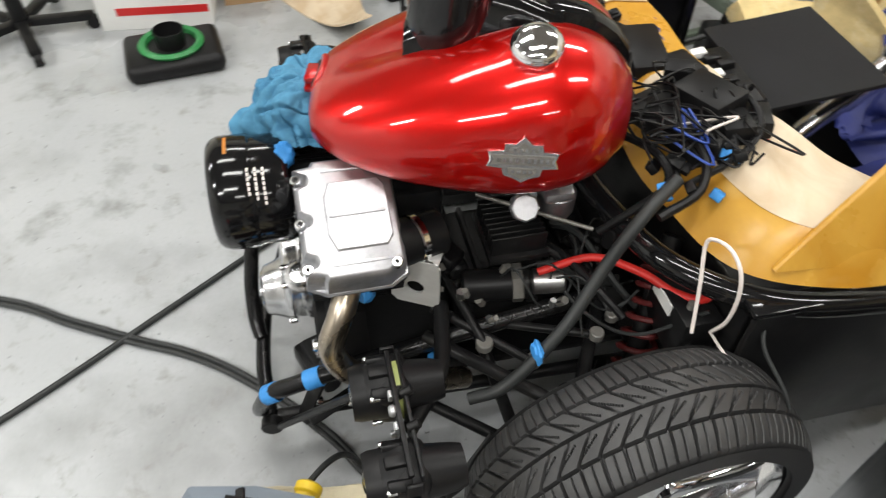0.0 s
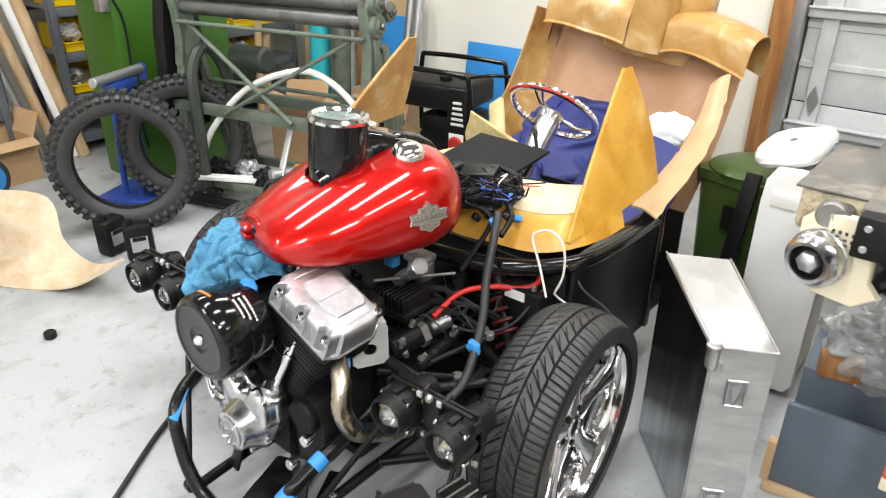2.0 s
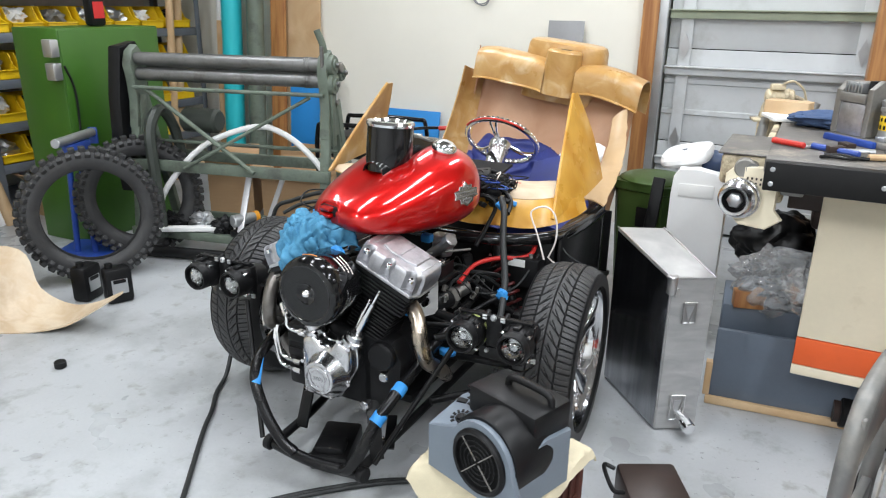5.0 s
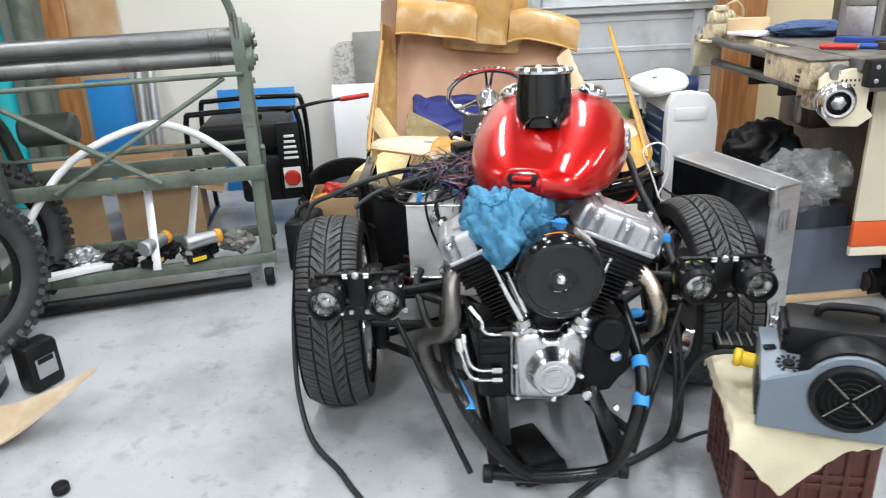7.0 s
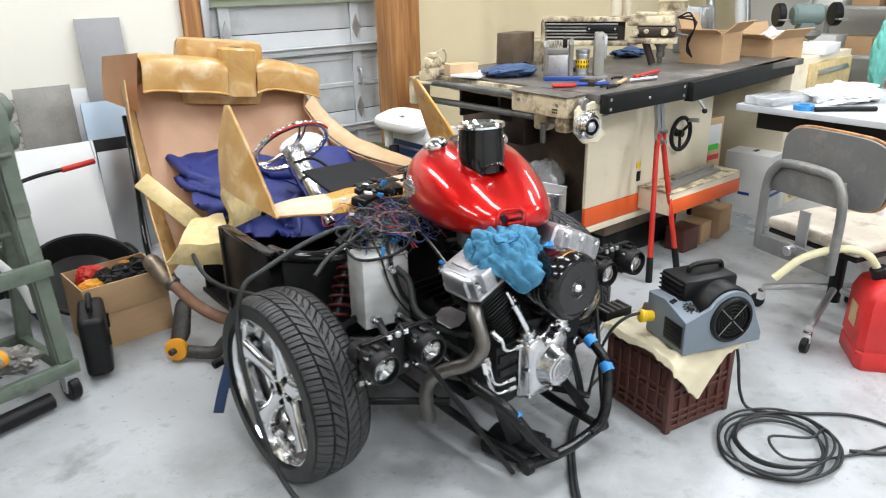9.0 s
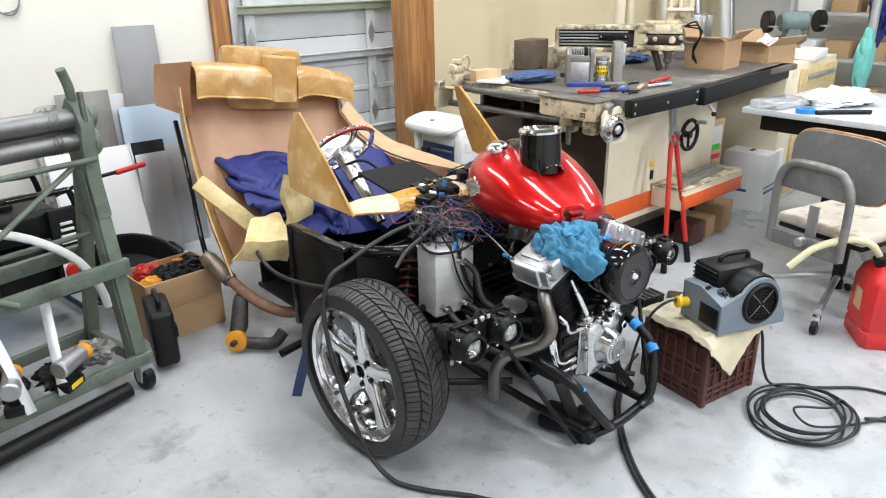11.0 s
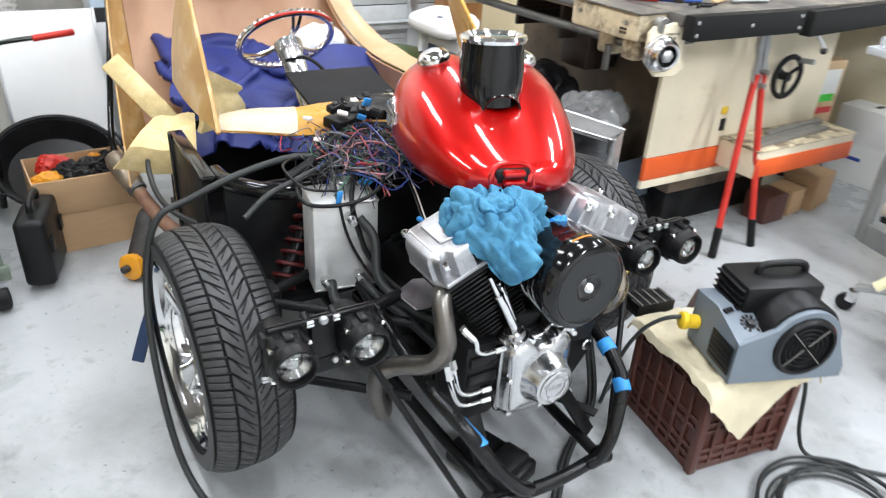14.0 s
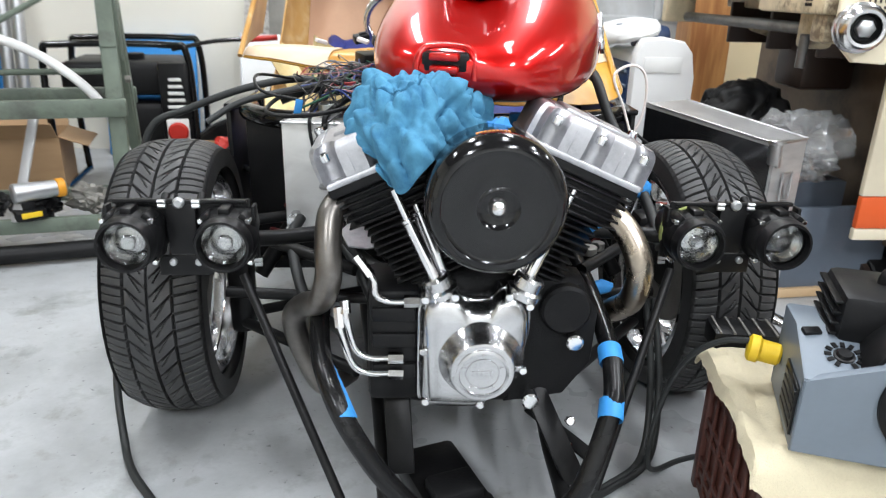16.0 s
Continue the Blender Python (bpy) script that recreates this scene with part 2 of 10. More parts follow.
M_DARKSTEEL = mat("dark_roll_steel", (0.21, 0.21, 0.205), 0.44, 0.85, 0.25, 7, 0.08, 90, dirt=(0.11, 0.10, 0.09))
M_OLIVE = mat("grey_green_machine_paint", (0.125, 0.155, 0.12), 0.5, 0, 0.2, 9, 0.2, 70, dirt=(0.065, 0.07, 0.058))
M_GREEN = mat("leaf_green_enamel", (0.036, 0.115, 0.010), 0.4, 0, 0.08, 3, 0.05, 80)
M_DKGREEN = mat("dark_green_plastic", (0.045, 0.085, 0.018), 0.4, 0, 0.12, 6, 0.05, 60)
M_YELLOW = mat("yellow_bin_plastic", (0.80, 0.52, 0.01), 0.4, 0, 0.06, 6, 0.03, 60, rand=0.08)
M_SHELF = mat("grey_shelf_paint", (0.13, 0.145, 0.165), 0.5, 0.2, 0.12, 6, 0.08, 80)
M_BLUE = mat("blue_enamel", (0.02, 0.06, 0.30), 0.4, 0, 0.15, 8, 0.05, 80)
M_LBLUE = mat("bright_blue_board", (0.02, 0.24, 0.62), 0.55, 0, 0.06, 6, 0.03, 80)
M_CYAN = mat("cyan_paper_roll", (0.02, 0.50, 0.56), 0.55, 0, 0.05, 4, 0.02, 60)
M_CARD = streaked("corrugated_cardboard", (0.48, 0.31, 0.17), (0.45, 0.285, 0.152), 0.75, (1, 1, 8), scale=6)
M_CRATE = mat("brown_crate_plastic", (0.085, 0.028, 0.02), 0.45, 0, 0.15, 8, 0.06, 80)
M_TOWEL = mat("cream_towel", (0.62, 0.55, 0.39), 0.9, 0, 0.1, 10, 0.7, 320)
M_HEAT = mat("blue_grey_enamel", (0.155, 0.185, 0.22), 0.42, 0, 0.06, 8, 0.06, 120)
M_YPLUG = mat("yellow_rubber", (0.78, 0.52, 0.02), 0.45, 0, 0.05, 9, 0.03, 60)
M_REDP = mat("red_plastic", (0.55, 0.02, 0.02), 0.4, 0, 0.1, 6, 0.05, 60)
M_REDT = mat("red_tool_paint", (0.52, 0.025, 0.015), 0.4, 0, 0.12, 9, 0.05, 60)
M_GREYC = mat("grey_chair_paint", (0.17, 0.17, 0.165), 0.42, 0.2, 0.12, 8, 0.1, 90, dirt=(0.25, 0.24, 0.22))
M_TABLE = mat("grey_laminate", (0.50, 0.52, 0.54), 0.35, 0, 0.06, 5, 0.03, 80)
M_PAPER = mat("white_paper", (0.78, 0.78, 0.76), 0.8, 0, 0.04, 6, 0.05, 60)
M_BAG = mat("crumpled_white_plastic", (0.82, 0.83, 0.84), 0.4, 0, 0.04, 8, 0.1, 60)
M_CLEAR = mat("clear_plastic_film", (0.9, 0.92, 0.93), 0.12, 0, 0.02, 8, 0.1, 40, trans=0.75)
M_PANEL = mat("slate_blue_panel", (0.105, 0.13, 0.165), 0.5, 0, 0.1, 4, 0.06, 80)
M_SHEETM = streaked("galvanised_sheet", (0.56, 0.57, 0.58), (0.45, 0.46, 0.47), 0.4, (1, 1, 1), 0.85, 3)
M_BLUEP = mat("pale_blue_sheet", (0.42, 0.52, 0.62), 0.4, 0.3, 0.04, 3, 0.02, 60)
M_AQUA = mat("aqua_towel", (0.16, 0.50, 0.44), 0.9, 0, 0.1, 14, 0.6, 320)
M_DENIM = mat("denim_cloth", (0.05, 0.09, 0.19), 0.85, 0, 0.15, 12, 0.5, 320)
M_ORANGEP = mat("orange_plastic", (0.75, 0.32, 0.02), 0.45, 0, 0.08, 8, 0.05, 60)
M_DKBLUE = mat("navy_plastic", (0.015, 0.035, 0.09), 0.4, 0, 0.1, 8, 0.05, 60)
M_BOARD = mat("matt_black_board", (0.012, 0.012, 0.013), 0.7, 0, 0.2, 9, 0.1, 120, spec=0.2)
M_BRONZE = mat("dark_bronze_paint", (0.045, 0.03, 0.025), 0.4, 0.2, 0.2, 8, 0.06, 60)


# ---- mesh tools ----
def catmull(pts, n=6):
    """A smooth line through the points."""
    p = [Vector(a) for a in pts]
    if len(p) < 3:
        return p
    p = [2 * p[0] - p[1]] + p + [2 * p[-1] - p[-2]]
    out = []
    for i in range(1, len(p) - 2):
        for k in range(n):
            t = k / n
            out.append(0.5 * (2 * p[i] + (p[i + 1] - p[i - 1]) * t + (2 * p[i - 1] - 5 * p[i] + 4 * p[i + 1] - p[i + 2]) * t * t + (3 * p[i] - p[i - 1] - 3 * p[i + 1] + p[i + 2]) * t ** 3))
    out.append(p[-2])
    return out


def sweep(bm, pts, r, seg=10, n=6, closed=False, r_end=None):
    """A round bar or hose along the points."""
    line = catmull(pts, n) if n > 1 else [Vector(a) for a in pts]
    if closed:
        line = catmull(list(pts) + [pts[0]], n)[:-1]
    side = None
    rings = []
    for i, p in enumerate(line):
        a, b = line[i - 1 if i or closed else 0], line[(i + 1) % len(line) if i + 1 < len(line) or closed else i]
        t = (b - a).normalized()
        if side is None:
            side = t.orthogonal().normalized()
        side = (side - t * side.dot(t)).normalized()
        up = t.cross(side)
        k = i / max(1, len(line) - 1)
        rad = r if r_end is None else r * (1 - k) + r_end * k
        rings.append([bm.verts.new(p + rad * (math.cos(a_) * side + math.sin(a_) * up)) for a_ in [2 * math.pi * j / seg for j in range(seg)]])
    count = len(rings)
    for i in range(count if closed else count - 1):
        A_, B_ = rings[i], rings[(i + 1) % count]
        shift = 0
        if closed and i == count - 1:
            shift = min(range(seg), key=lambda s: sum((A_[j].co - B_[(j + s) % seg].co).length for j in range(0, seg, 3)))
        for j in range(seg):
            bm.faces.new((A_[j], A_[(j + 1) % seg], B_[(j + 1 + shift) % seg], B_[(j + shift) % seg]))
    if not closed:
        bm.faces.new(rings[0][::-1])
        bm.faces.new(rings[-1])
    return bm


def box(bm, c, s, bev=0.0, m=None, seg=2):
    """A box with centre c and size s, its edges rounded by bev."""
    x, y, z = (a / 2 for a in s)
    vs = [bm.verts.new((c[0] + i * x, c[1] + j * y, c[2] + k * z)) for i in (-1, 1) for j in (-1, 1) for k in (-1, 1)]
    fs = [bm.faces.new([vs[i] for i in q]) for q in ((0, 1, 3, 2), (4, 6, 7, 5), (0, 4, 5, 1), (2, 3, 7, 6), (0, 2, 6, 4), (1, 5, 7, 3))]
    verts = set(vs)
    if bev:
        es = {e for f_ in fs for e in f_.edges}
        res = bmesh.ops.bevel(bm, geom=list(es), offset=bev, segments=seg, profile=0.5, affect="EDGES")
        verts = {v for f_ in res["faces"] for v in f_.verts} | {v for v in vs if v.is_valid}
        stack = list(verts)
        while stack:
            v = stack.pop()
            for e in v.link_edges:
                o = e.other_vert(v)
                if o not in verts:
                    verts.add(o)
                    stack.append(o)
    if m is not None:
        for v in verts:
            v.co = m @ v.co
    return bm


def lathe(bm, profile, m=Matrix(), seg=32, cap=True):
    """Turns the profile of (radius, height) about z."""
    rings = []
    for r, h in profile:
        if r < 1e-6:
            rings.append([bm.verts.new(m @ Vector((0, 0, h)))])
        else:
            rings.append([bm.verts.new(m @ Vector((r * math.cos(2 * math.pi * j / seg), r * math.sin(2 * math.pi * j / seg), h))) for j in range(seg)])
    for A_, B_ in zip(rings, rings[1:]):
        for j in range(seg):
            k = (j + 1) % seg
            q = [A_[j % len(A_)], A_[k % len(A_)], B_[k % len(B_)], B_[j % len(B_)]]
            q = list(dict.fromkeys(q))
            if len(q) > 2:
                bm.faces.new(q)
    if cap:
        for ring, flip in ((rings[0], True), (rings[-1], False)):
            if len(ring) > 2:
                bm.faces.new(ring[::-1] if flip else ring)
    return bm


def axis(p, d, roll=0.0):
    """A pose at p whose z points along d."""
    q = Vector(d).normalized().to_track_quat("Z", "Y")
    return Matrix.Translation(Vector(p)) @ q.to_matrix().to_4x4() @ pose(0, 0, 0, 0, 0, roll)


def rod(bm, p0, p1, r, r1=None, seg=16, bev=0.0):
    """A straight round bar."""
    d = Vector(p1) - Vector(p0)
    h, r1 = d.length, r if r1 is None else r1
    prof = [(r, 0), (r1, h)] if not bev else [(r - bev, 0), (r, bev), (r1, h - bev), (r1 - bev, h)]
    return lathe(bm, prof, axis(p0, d), seg)


def prism(bm, poly, depth, m=Matrix(), bev=0.0):
    """A plate of the outline poly (x, y), from z = 0 to depth."""
    if bev:
        cx, cy = sum(p[0] for p in poly) / len(poly), sum(p[1] for p in poly) / len(poly)
        size = max(math.hypot(p[0] - cx, p[1] - cy) for p in poly)
        k = 1 - bev / size
        levels = [(k, 0), (1, bev), (1, depth - bev), (k, depth)]
    else:
        cx = cy = 0
        levels = [(1, 0), (1, depth)]
    rings = [[bm.verts.new(m @ Vector((cx + (x - cx) * k, cy + (y - cy) * k, z))) for x, y in poly] for k, z in levels]
    n = len(poly)
    for A_, B_ in zip(rings, rings[1:]):
        for j in range(n):
            bm.faces.new((A_[j], A_[(j + 1) % n], B_[(j + 1) % n], B_[j]))
    bm.faces.new(rings[0][::-1])
    bm.faces.new(rings[-1])
    return bm


def sheet(bm, rows, thick):
    """A thin shell through a grid of points, with real thickness."""
    nu, nv = len(rows), len(rows[0])
    P = [[Vector(p) for p in r] for r in rows]
    def nrm(i, j):
        a = P[min(i + 1, nu - 1)][j] - P[max(i - 1, 0)][j]
        b = P[i][min(j + 1, nv - 1)] - P[i][max(j - 1, 0)]
        c = a.cross(b)
        return c.normalized() if c.length > 1e-9 else Vector((0, 0, 1))
    top = [[bm.verts.new(P[i][j]) for j in range(nv)] for i in range(nu)]
    low = [[bm.verts.new(P[i][j] - thick * nrm(i, j)) for j in range(nv)] for i in range(nu)]
    for i in range(nu - 1):
        for j in range(nv - 1):
            bm.faces.new((top[i][j], top[i + 1][j], top[i + 1][j + 1], top[i][j + 1]))
            bm.faces.new((low[i][j], low[i][j + 1], low[i + 1][j + 1], low[i + 1][j]))
    for i in range(nu - 1):
        bm.faces.new((top[i][0], low[i][0], low[i + 1][0], top[i + 1][0]))
        bm.faces.new((top[i][-1], top[i + 1][-1], low[i + 1][-1], low[i][-1]))
    for j in range(nv - 1):
        bm.faces.new((top[0][j], top[0][j + 1], low[0][j + 1], low[0][j]))
        bm.faces.new((top[-1][j], low[-1][j], low[-1][j + 1], top[-1][j + 1]))
    return bm


def loft(bm, rings, cap=True):
    """A closed skin over rings of equal count."""
    R_ = [[bm.verts.new(p) for p in ring] for ring in rings]
    n = len(R_[0])
    for A_, B_ in zip(R_, R_[1:]):
        for j in range(n):
            bm.faces.new((A_[j], A_[(j + 1) % n], B_[(j + 1) % n], B_[j]))
    if cap:
        bm.faces.new(R_[0][::-1])
        bm.faces.new(R_[-1])
    return bm


def solid(name, bm, material, sharp=38):
    bmesh.ops.recalc_face_normals(bm, faces=bm.faces)
    me = bpy.data.meshes.new(name)
    bm.to_mesh(me)
    bm.free()
    me.materials.append(material)
    me.shade_smooth()
    me.set_sharp_from_angle(angle=radians(sharp))
    return me


def part(name, bm, material, parent, label="", sharp=38):
    """One mesh under a thing or a part."""
    ob = new(name, solid(name, bm, material, sharp) if isinstance(bm, bmesh.types.BMesh) else bm)
    ob.parent = parent
    return tagged(ob, label)


def thing(name, label, category, m=None, group="", kind=""):
    """An Empty that holds the parts of one thing, at its base."""
    ob = new(name)
    ob.empty_display_size = 0.05
    ob.matrix_basis = m if m is not None else Matrix()
    return tagged(ob, label, category, group, kind)


def single(name, bm, material, label, category, m=None, group="", kind="", sharp=38):
    """A thing of one mesh."""
    ob = new(name, solid(name, bm, material, sharp) if isinstance(bm, bmesh.types.BMesh) else bm)
    if m is not None:
        ob.matrix_basis = m
    return tagged(ob, label, category, group, kind)


B = bmesh.new


def lump(c, r, seed, fold=0.25, freq=5.0, sub=5, squash=None):
    """Crumpled cloth or film: rounded folds with creases between them."""
    bm = B()
    bmesh.ops.create_icosphere(bm, subdivisions=sub, radius=1.0)
    o = Vector((seed * 7.3, seed * 3.1, seed * 5.7))
    for v in bm.verts:
        d = v.co.normalized()
        w = Vector((noise.noise(d * 1.3 + o), noise.noise(d * 1.3 + o * 2), noise.noise(d * 1.3 + o * 3)))
        a = abs(noise.noise(d * freq * 0.55 + w * 0.9 + o))
        b_ = abs(noise.noise(d * freq * 1.15 + w * 1.6 - o))
        c_ = abs(noise.noise(d * freq * 2.4 + w * 2.2 + o))
        k = 0.80 + fold * (1.5 * a - 0.35) + fold * 0.75 * (b_ - 0.2) + fold * 0.3 * (c_ - 0.2) + 0.1 * noise.noise(d * 1.3 + o)
        p = Vector((d.x * r[0], d.y * r[1], d.z * r[2])) * k * 1.15
        if squash is not None:
            p = squash(p)
        v.co = Vector(c) + p
    return bm


def cloth(size, n, start, ground, bounds, steps=140, seed=1, fall=0.0012, bend=0.22, turn=0.0):
    """Settles a square of cloth, first squeezed together, on the ground height; returns its grid of points."""
    i_, j_ = np.meshgrid(np.linspace(-1, 1, n), np.linspace(-1, 1, n), indexing="ij")
    rng = np.random.default_rng(seed)
    ct, st = math.cos(turn), math.sin(turn)
    p = np.stack([start[0][0] + start[1][0] * (ct * i_ - st * j_), start[0][1] + start[1][1] * (st * i_ + ct * j_), np.full_like(i_, start[0][2])], axis=-1)
    for f_, amp in ((1.3, 0.45), (2.3, 0.30), (4.1, 0.12)):
        a, b, c, d = rng.uniform(0, 6.28, 4)
        p[..., 2] += start[1][2] * amp * (np.sin(f_ * 3.1 * i_ + a + 1.5 * np.sin(2 * j_ + c)) + np.sin(f_ * 2.7 * j_ + b + 1.5 * np.sin(2.3 * i_ + d)))
    rest = size / (n - 1)
    pairs = []
    for di, dj, length, stiff in ((1, 0, 1, 1.0), (0, 1, 1, 1.0), (1, 1, 1.4142, 0.6), (1, -1, 1.4142, 0.6), (2, 0, 2, bend), (0, 2, 2, bend), (4, 0, 4, bend * 0.6), (0, 4, 4, bend * 0.6)):
        for odd in range(di * 2 if di else dj * 2):
            A_ = [(i, j) for i in range(n - di) for j in range(max(0, -dj), n - max(0, dj)) if ((i if di else j) // max(di, 1 if di else dj)) % 2 == odd % 2]
            if odd < 2 and A_:
                A_ = np.array(A_)
                pairs.append((A_[:, 0] * n + A_[:, 1], (A_[:, 0] + di) * n + A_[:, 1] + dj, rest * length, stiff))
    q = p.reshape(-1, 3)
    last = q.copy()
    for step in range(steps):
        v = (q - last) * 0.9
        last = q.copy()
        q = q + v
        q[:, 2] -= fall
        for it in range(4):
            for a, b, length, stiff in pairs:
                d = q[b] - q[a]
                ln = np.sqrt((d * d).sum(1)) + 1e-9
                k = np.where(ln > length, 1.0, 0.55) * stiff
                m = d * (0.5 * k * (ln - length) / ln)[:, None]
                q[a] += m
                q[b] -= m
            q = bounds(q)
            h = ground(q[:, 0], q[:, 1])
            low = q[:, 2] < h
            q[low, 2] = h[low]
            q[low, :2] = q[low, :2] * 0.3 + last[low, :2] * 0.7
    return [[Vector(q[i * n + j]) for j in range(n)] for i in range(n)]


# ---- the room ----
def structure(name, bm, material, label, category="wall"):
    return single(name, bm, material, label, category, kind="structure")


X0, X1, Y0, Y1 = -3.75, 6.2, -4.6, 2.9
bm = B()
box(bm, ((X0 + X1) / 2, (Y0 + Y1) / 2, -0.06), (X1 - X0 + 0.5, Y1 - Y0 + 0.7, 0.12))
structure("floor", bm, M_FLOOR, "mottled grey sealed concrete floor with oil stains", "floor")
DX0, DX1 = 0.30, 1.60
bm = B()
box(bm, ((X0 + DX0) / 2, Y1 + 0.1, CEIL / 2), (DX0 - X0, 0.2, CEIL))
box(bm, ((DX0 + DX1) / 2, Y1 + 0.1, (2.2 + CEIL) / 2), (DX1 - DX0, 0.2, CEIL - 2.2))
structure("wall_north", bm, M_WALL, "cream painted workshop wall with garage door opening")
structure("wall_north_east", box(B(), ((DX1 + X1) / 2, Y1 + 0.1, CEIL / 2), (X1 - DX1, 0.2, CEIL)), M_WALLY, "yellowed cream workshop wall behind the machine")
bm = box(B(), (X0 - 0.1, (Y0 + Y1) / 2, CEIL / 2), (0.2, Y1 - Y0 + 0.4, CEIL))
structure("wall_west", bm, M_WALL, "cream painted workshop wall behind the shelves")
bm = box(B(), (X1 + 0.1, (Y0 + Y1) / 2, CEIL / 2), (0.2, Y1 - Y0 + 0.4, CEIL))
structure("wall_east", bm, M_WALLW, "white painted workshop wall")
bm = box(B(), ((X0 + X1) / 2, Y0 - 0.1, CEIL / 2), (X1 - X0, 0.2, CEIL))
structure("wall_south", bm, M_WALLW, "white painted workshop wall")
# out of view; its dark colour only limits bounced light
bm = box(B(), ((X0 + X1) / 2, (Y0 + Y1) / 2, CEIL + 0.05), (X1 - X0 + 0.4, Y1 - Y0 + 0.4, 0.1))
structure("ceiling", bm, M_CEIL, "unseen ceiling, coloured dark to cut bounced light", "ceiling")

# housings for all entries, the three made-up rear ones included
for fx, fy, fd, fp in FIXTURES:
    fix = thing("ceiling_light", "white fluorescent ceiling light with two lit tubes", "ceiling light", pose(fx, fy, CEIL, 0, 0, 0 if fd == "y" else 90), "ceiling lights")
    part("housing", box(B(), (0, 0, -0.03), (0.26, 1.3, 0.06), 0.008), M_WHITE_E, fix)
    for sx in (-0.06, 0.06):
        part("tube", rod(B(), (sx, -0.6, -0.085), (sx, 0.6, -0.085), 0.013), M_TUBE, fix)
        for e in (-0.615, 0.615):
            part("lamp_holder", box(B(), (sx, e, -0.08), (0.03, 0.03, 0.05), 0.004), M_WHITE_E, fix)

# ---- the three-wheeler ----
CX = 0.05
trike = thing("three_wheeler", "unfinished custom three-wheeled motorcycle with red fuel tank", "motorcycle")


def wheel_tyre(name, R0, R1, half, depth):
    """A tyre about its x axis: arrow tread with straight channels, steep slashes between them and cross cuts on the shoulders."""
    nu, nv = 1728, 80
    sv = np.linspace(-1, 1, nv)
    inner = [(half * 1.0, R1 - 0.040), (half * 1.04, R1 - 0.062), (half * 1.03, R0 + 0.045), (half * 0.99, R0 + 0.020), (half * 0.95, R0 + 0.017), (half * 0.93, R0 + 0.006), (half * 0.82, R0 - 0.006)]
    u = (np.arange(nu) / nu)[:, None]
    a = np.abs(sv)[None, :]
    half_turn = np.where(sv < 0, 0.5, 0.0)[None, :]

    def cut(count, lead, width, soft):
        ph = (u * count + lead + half_turn) % 1.0
        d = np.minimum(ph, 1 - ph)
        return np.clip((width - d) / soft, 0, 1)

    # one channel in the middle, one beside each shoulder
    g = np.clip((0.034 - a) / 0.022, 0, 1) * np.ones((nu, 1))
    g = np.maximum(g, np.clip((0.030 - np.abs(a - 0.50)) / 0.022, 0, 1))
    t = np.clip((a - 0.03) / 0.47, 0, 1)
    rib = (a > 0.03) & (a < 0.50)
    slash = cut(54, 1.15 * t, 0.055 + 0.03 * t, 0.045) * np.clip(t * 3, 0.45, 1)
    sipe = cut(54, 1.9 * t + 0.40, 0.05, 0.04) * 0.7 * ((t > 0.2) & (t < 0.85))
    g = np.maximum(g, np.where(rib, np.maximum(slash, sipe), 0))
    out = (a - 0.50) / 0.50
    g = np.maximum(g, np.where(out > 0, np.maximum(cut(54, 1.05 + 0.22 * out, 0.085, 0.05), cut(54, 1.55 + 0.22 * out, 0.05, 0.04) * 0.45), 0))
    g = np.where(a > 0.985, 0, g)
    r = R1 - 0.020 * a ** 3.2 - depth * g
    th = 2 * math.pi * u
    P = [np.stack([np.full((nu, 1), -x), rr * np.cos(th), rr * np.sin(th)], -1) for x, rr in inner[::-1]]
    P.append(np.stack([np.broadcast_to(half * 0.95 * sv[None, :], (nu, nv)), r * np.cos(th), r * np.sin(th)], -1))
    P += [np.stack([np.full((nu, 1), x), rr * np.cos(th), rr * np.sin(th)], -1) for x, rr in inner]
    V = np.concatenate(P, 1)
    k = V.shape[1]
    q = np.arange(nu)[:, None] * k + np.arange(k - 1)[None, :]
    q2 = ((np.arange(nu) + 1) % nu)[:, None] * k + np.arange(k - 1)[None, :]
    me = bpy.data.meshes.new(name)
    me.from_pydata(V.reshape(-1, 3).tolist(), [], np.stack([q, q + 1, q2 + 1, q2], -1).reshape(-1, 4).tolist())
    me.materials.append(M_RUBBER)
    me.shade_smooth()
    me.set_sharp_from_angle(angle=radians(50))
    return me


TYRE = wheel_tyre("tyre", 0.235, 0.303, 0.092, 0.0095)


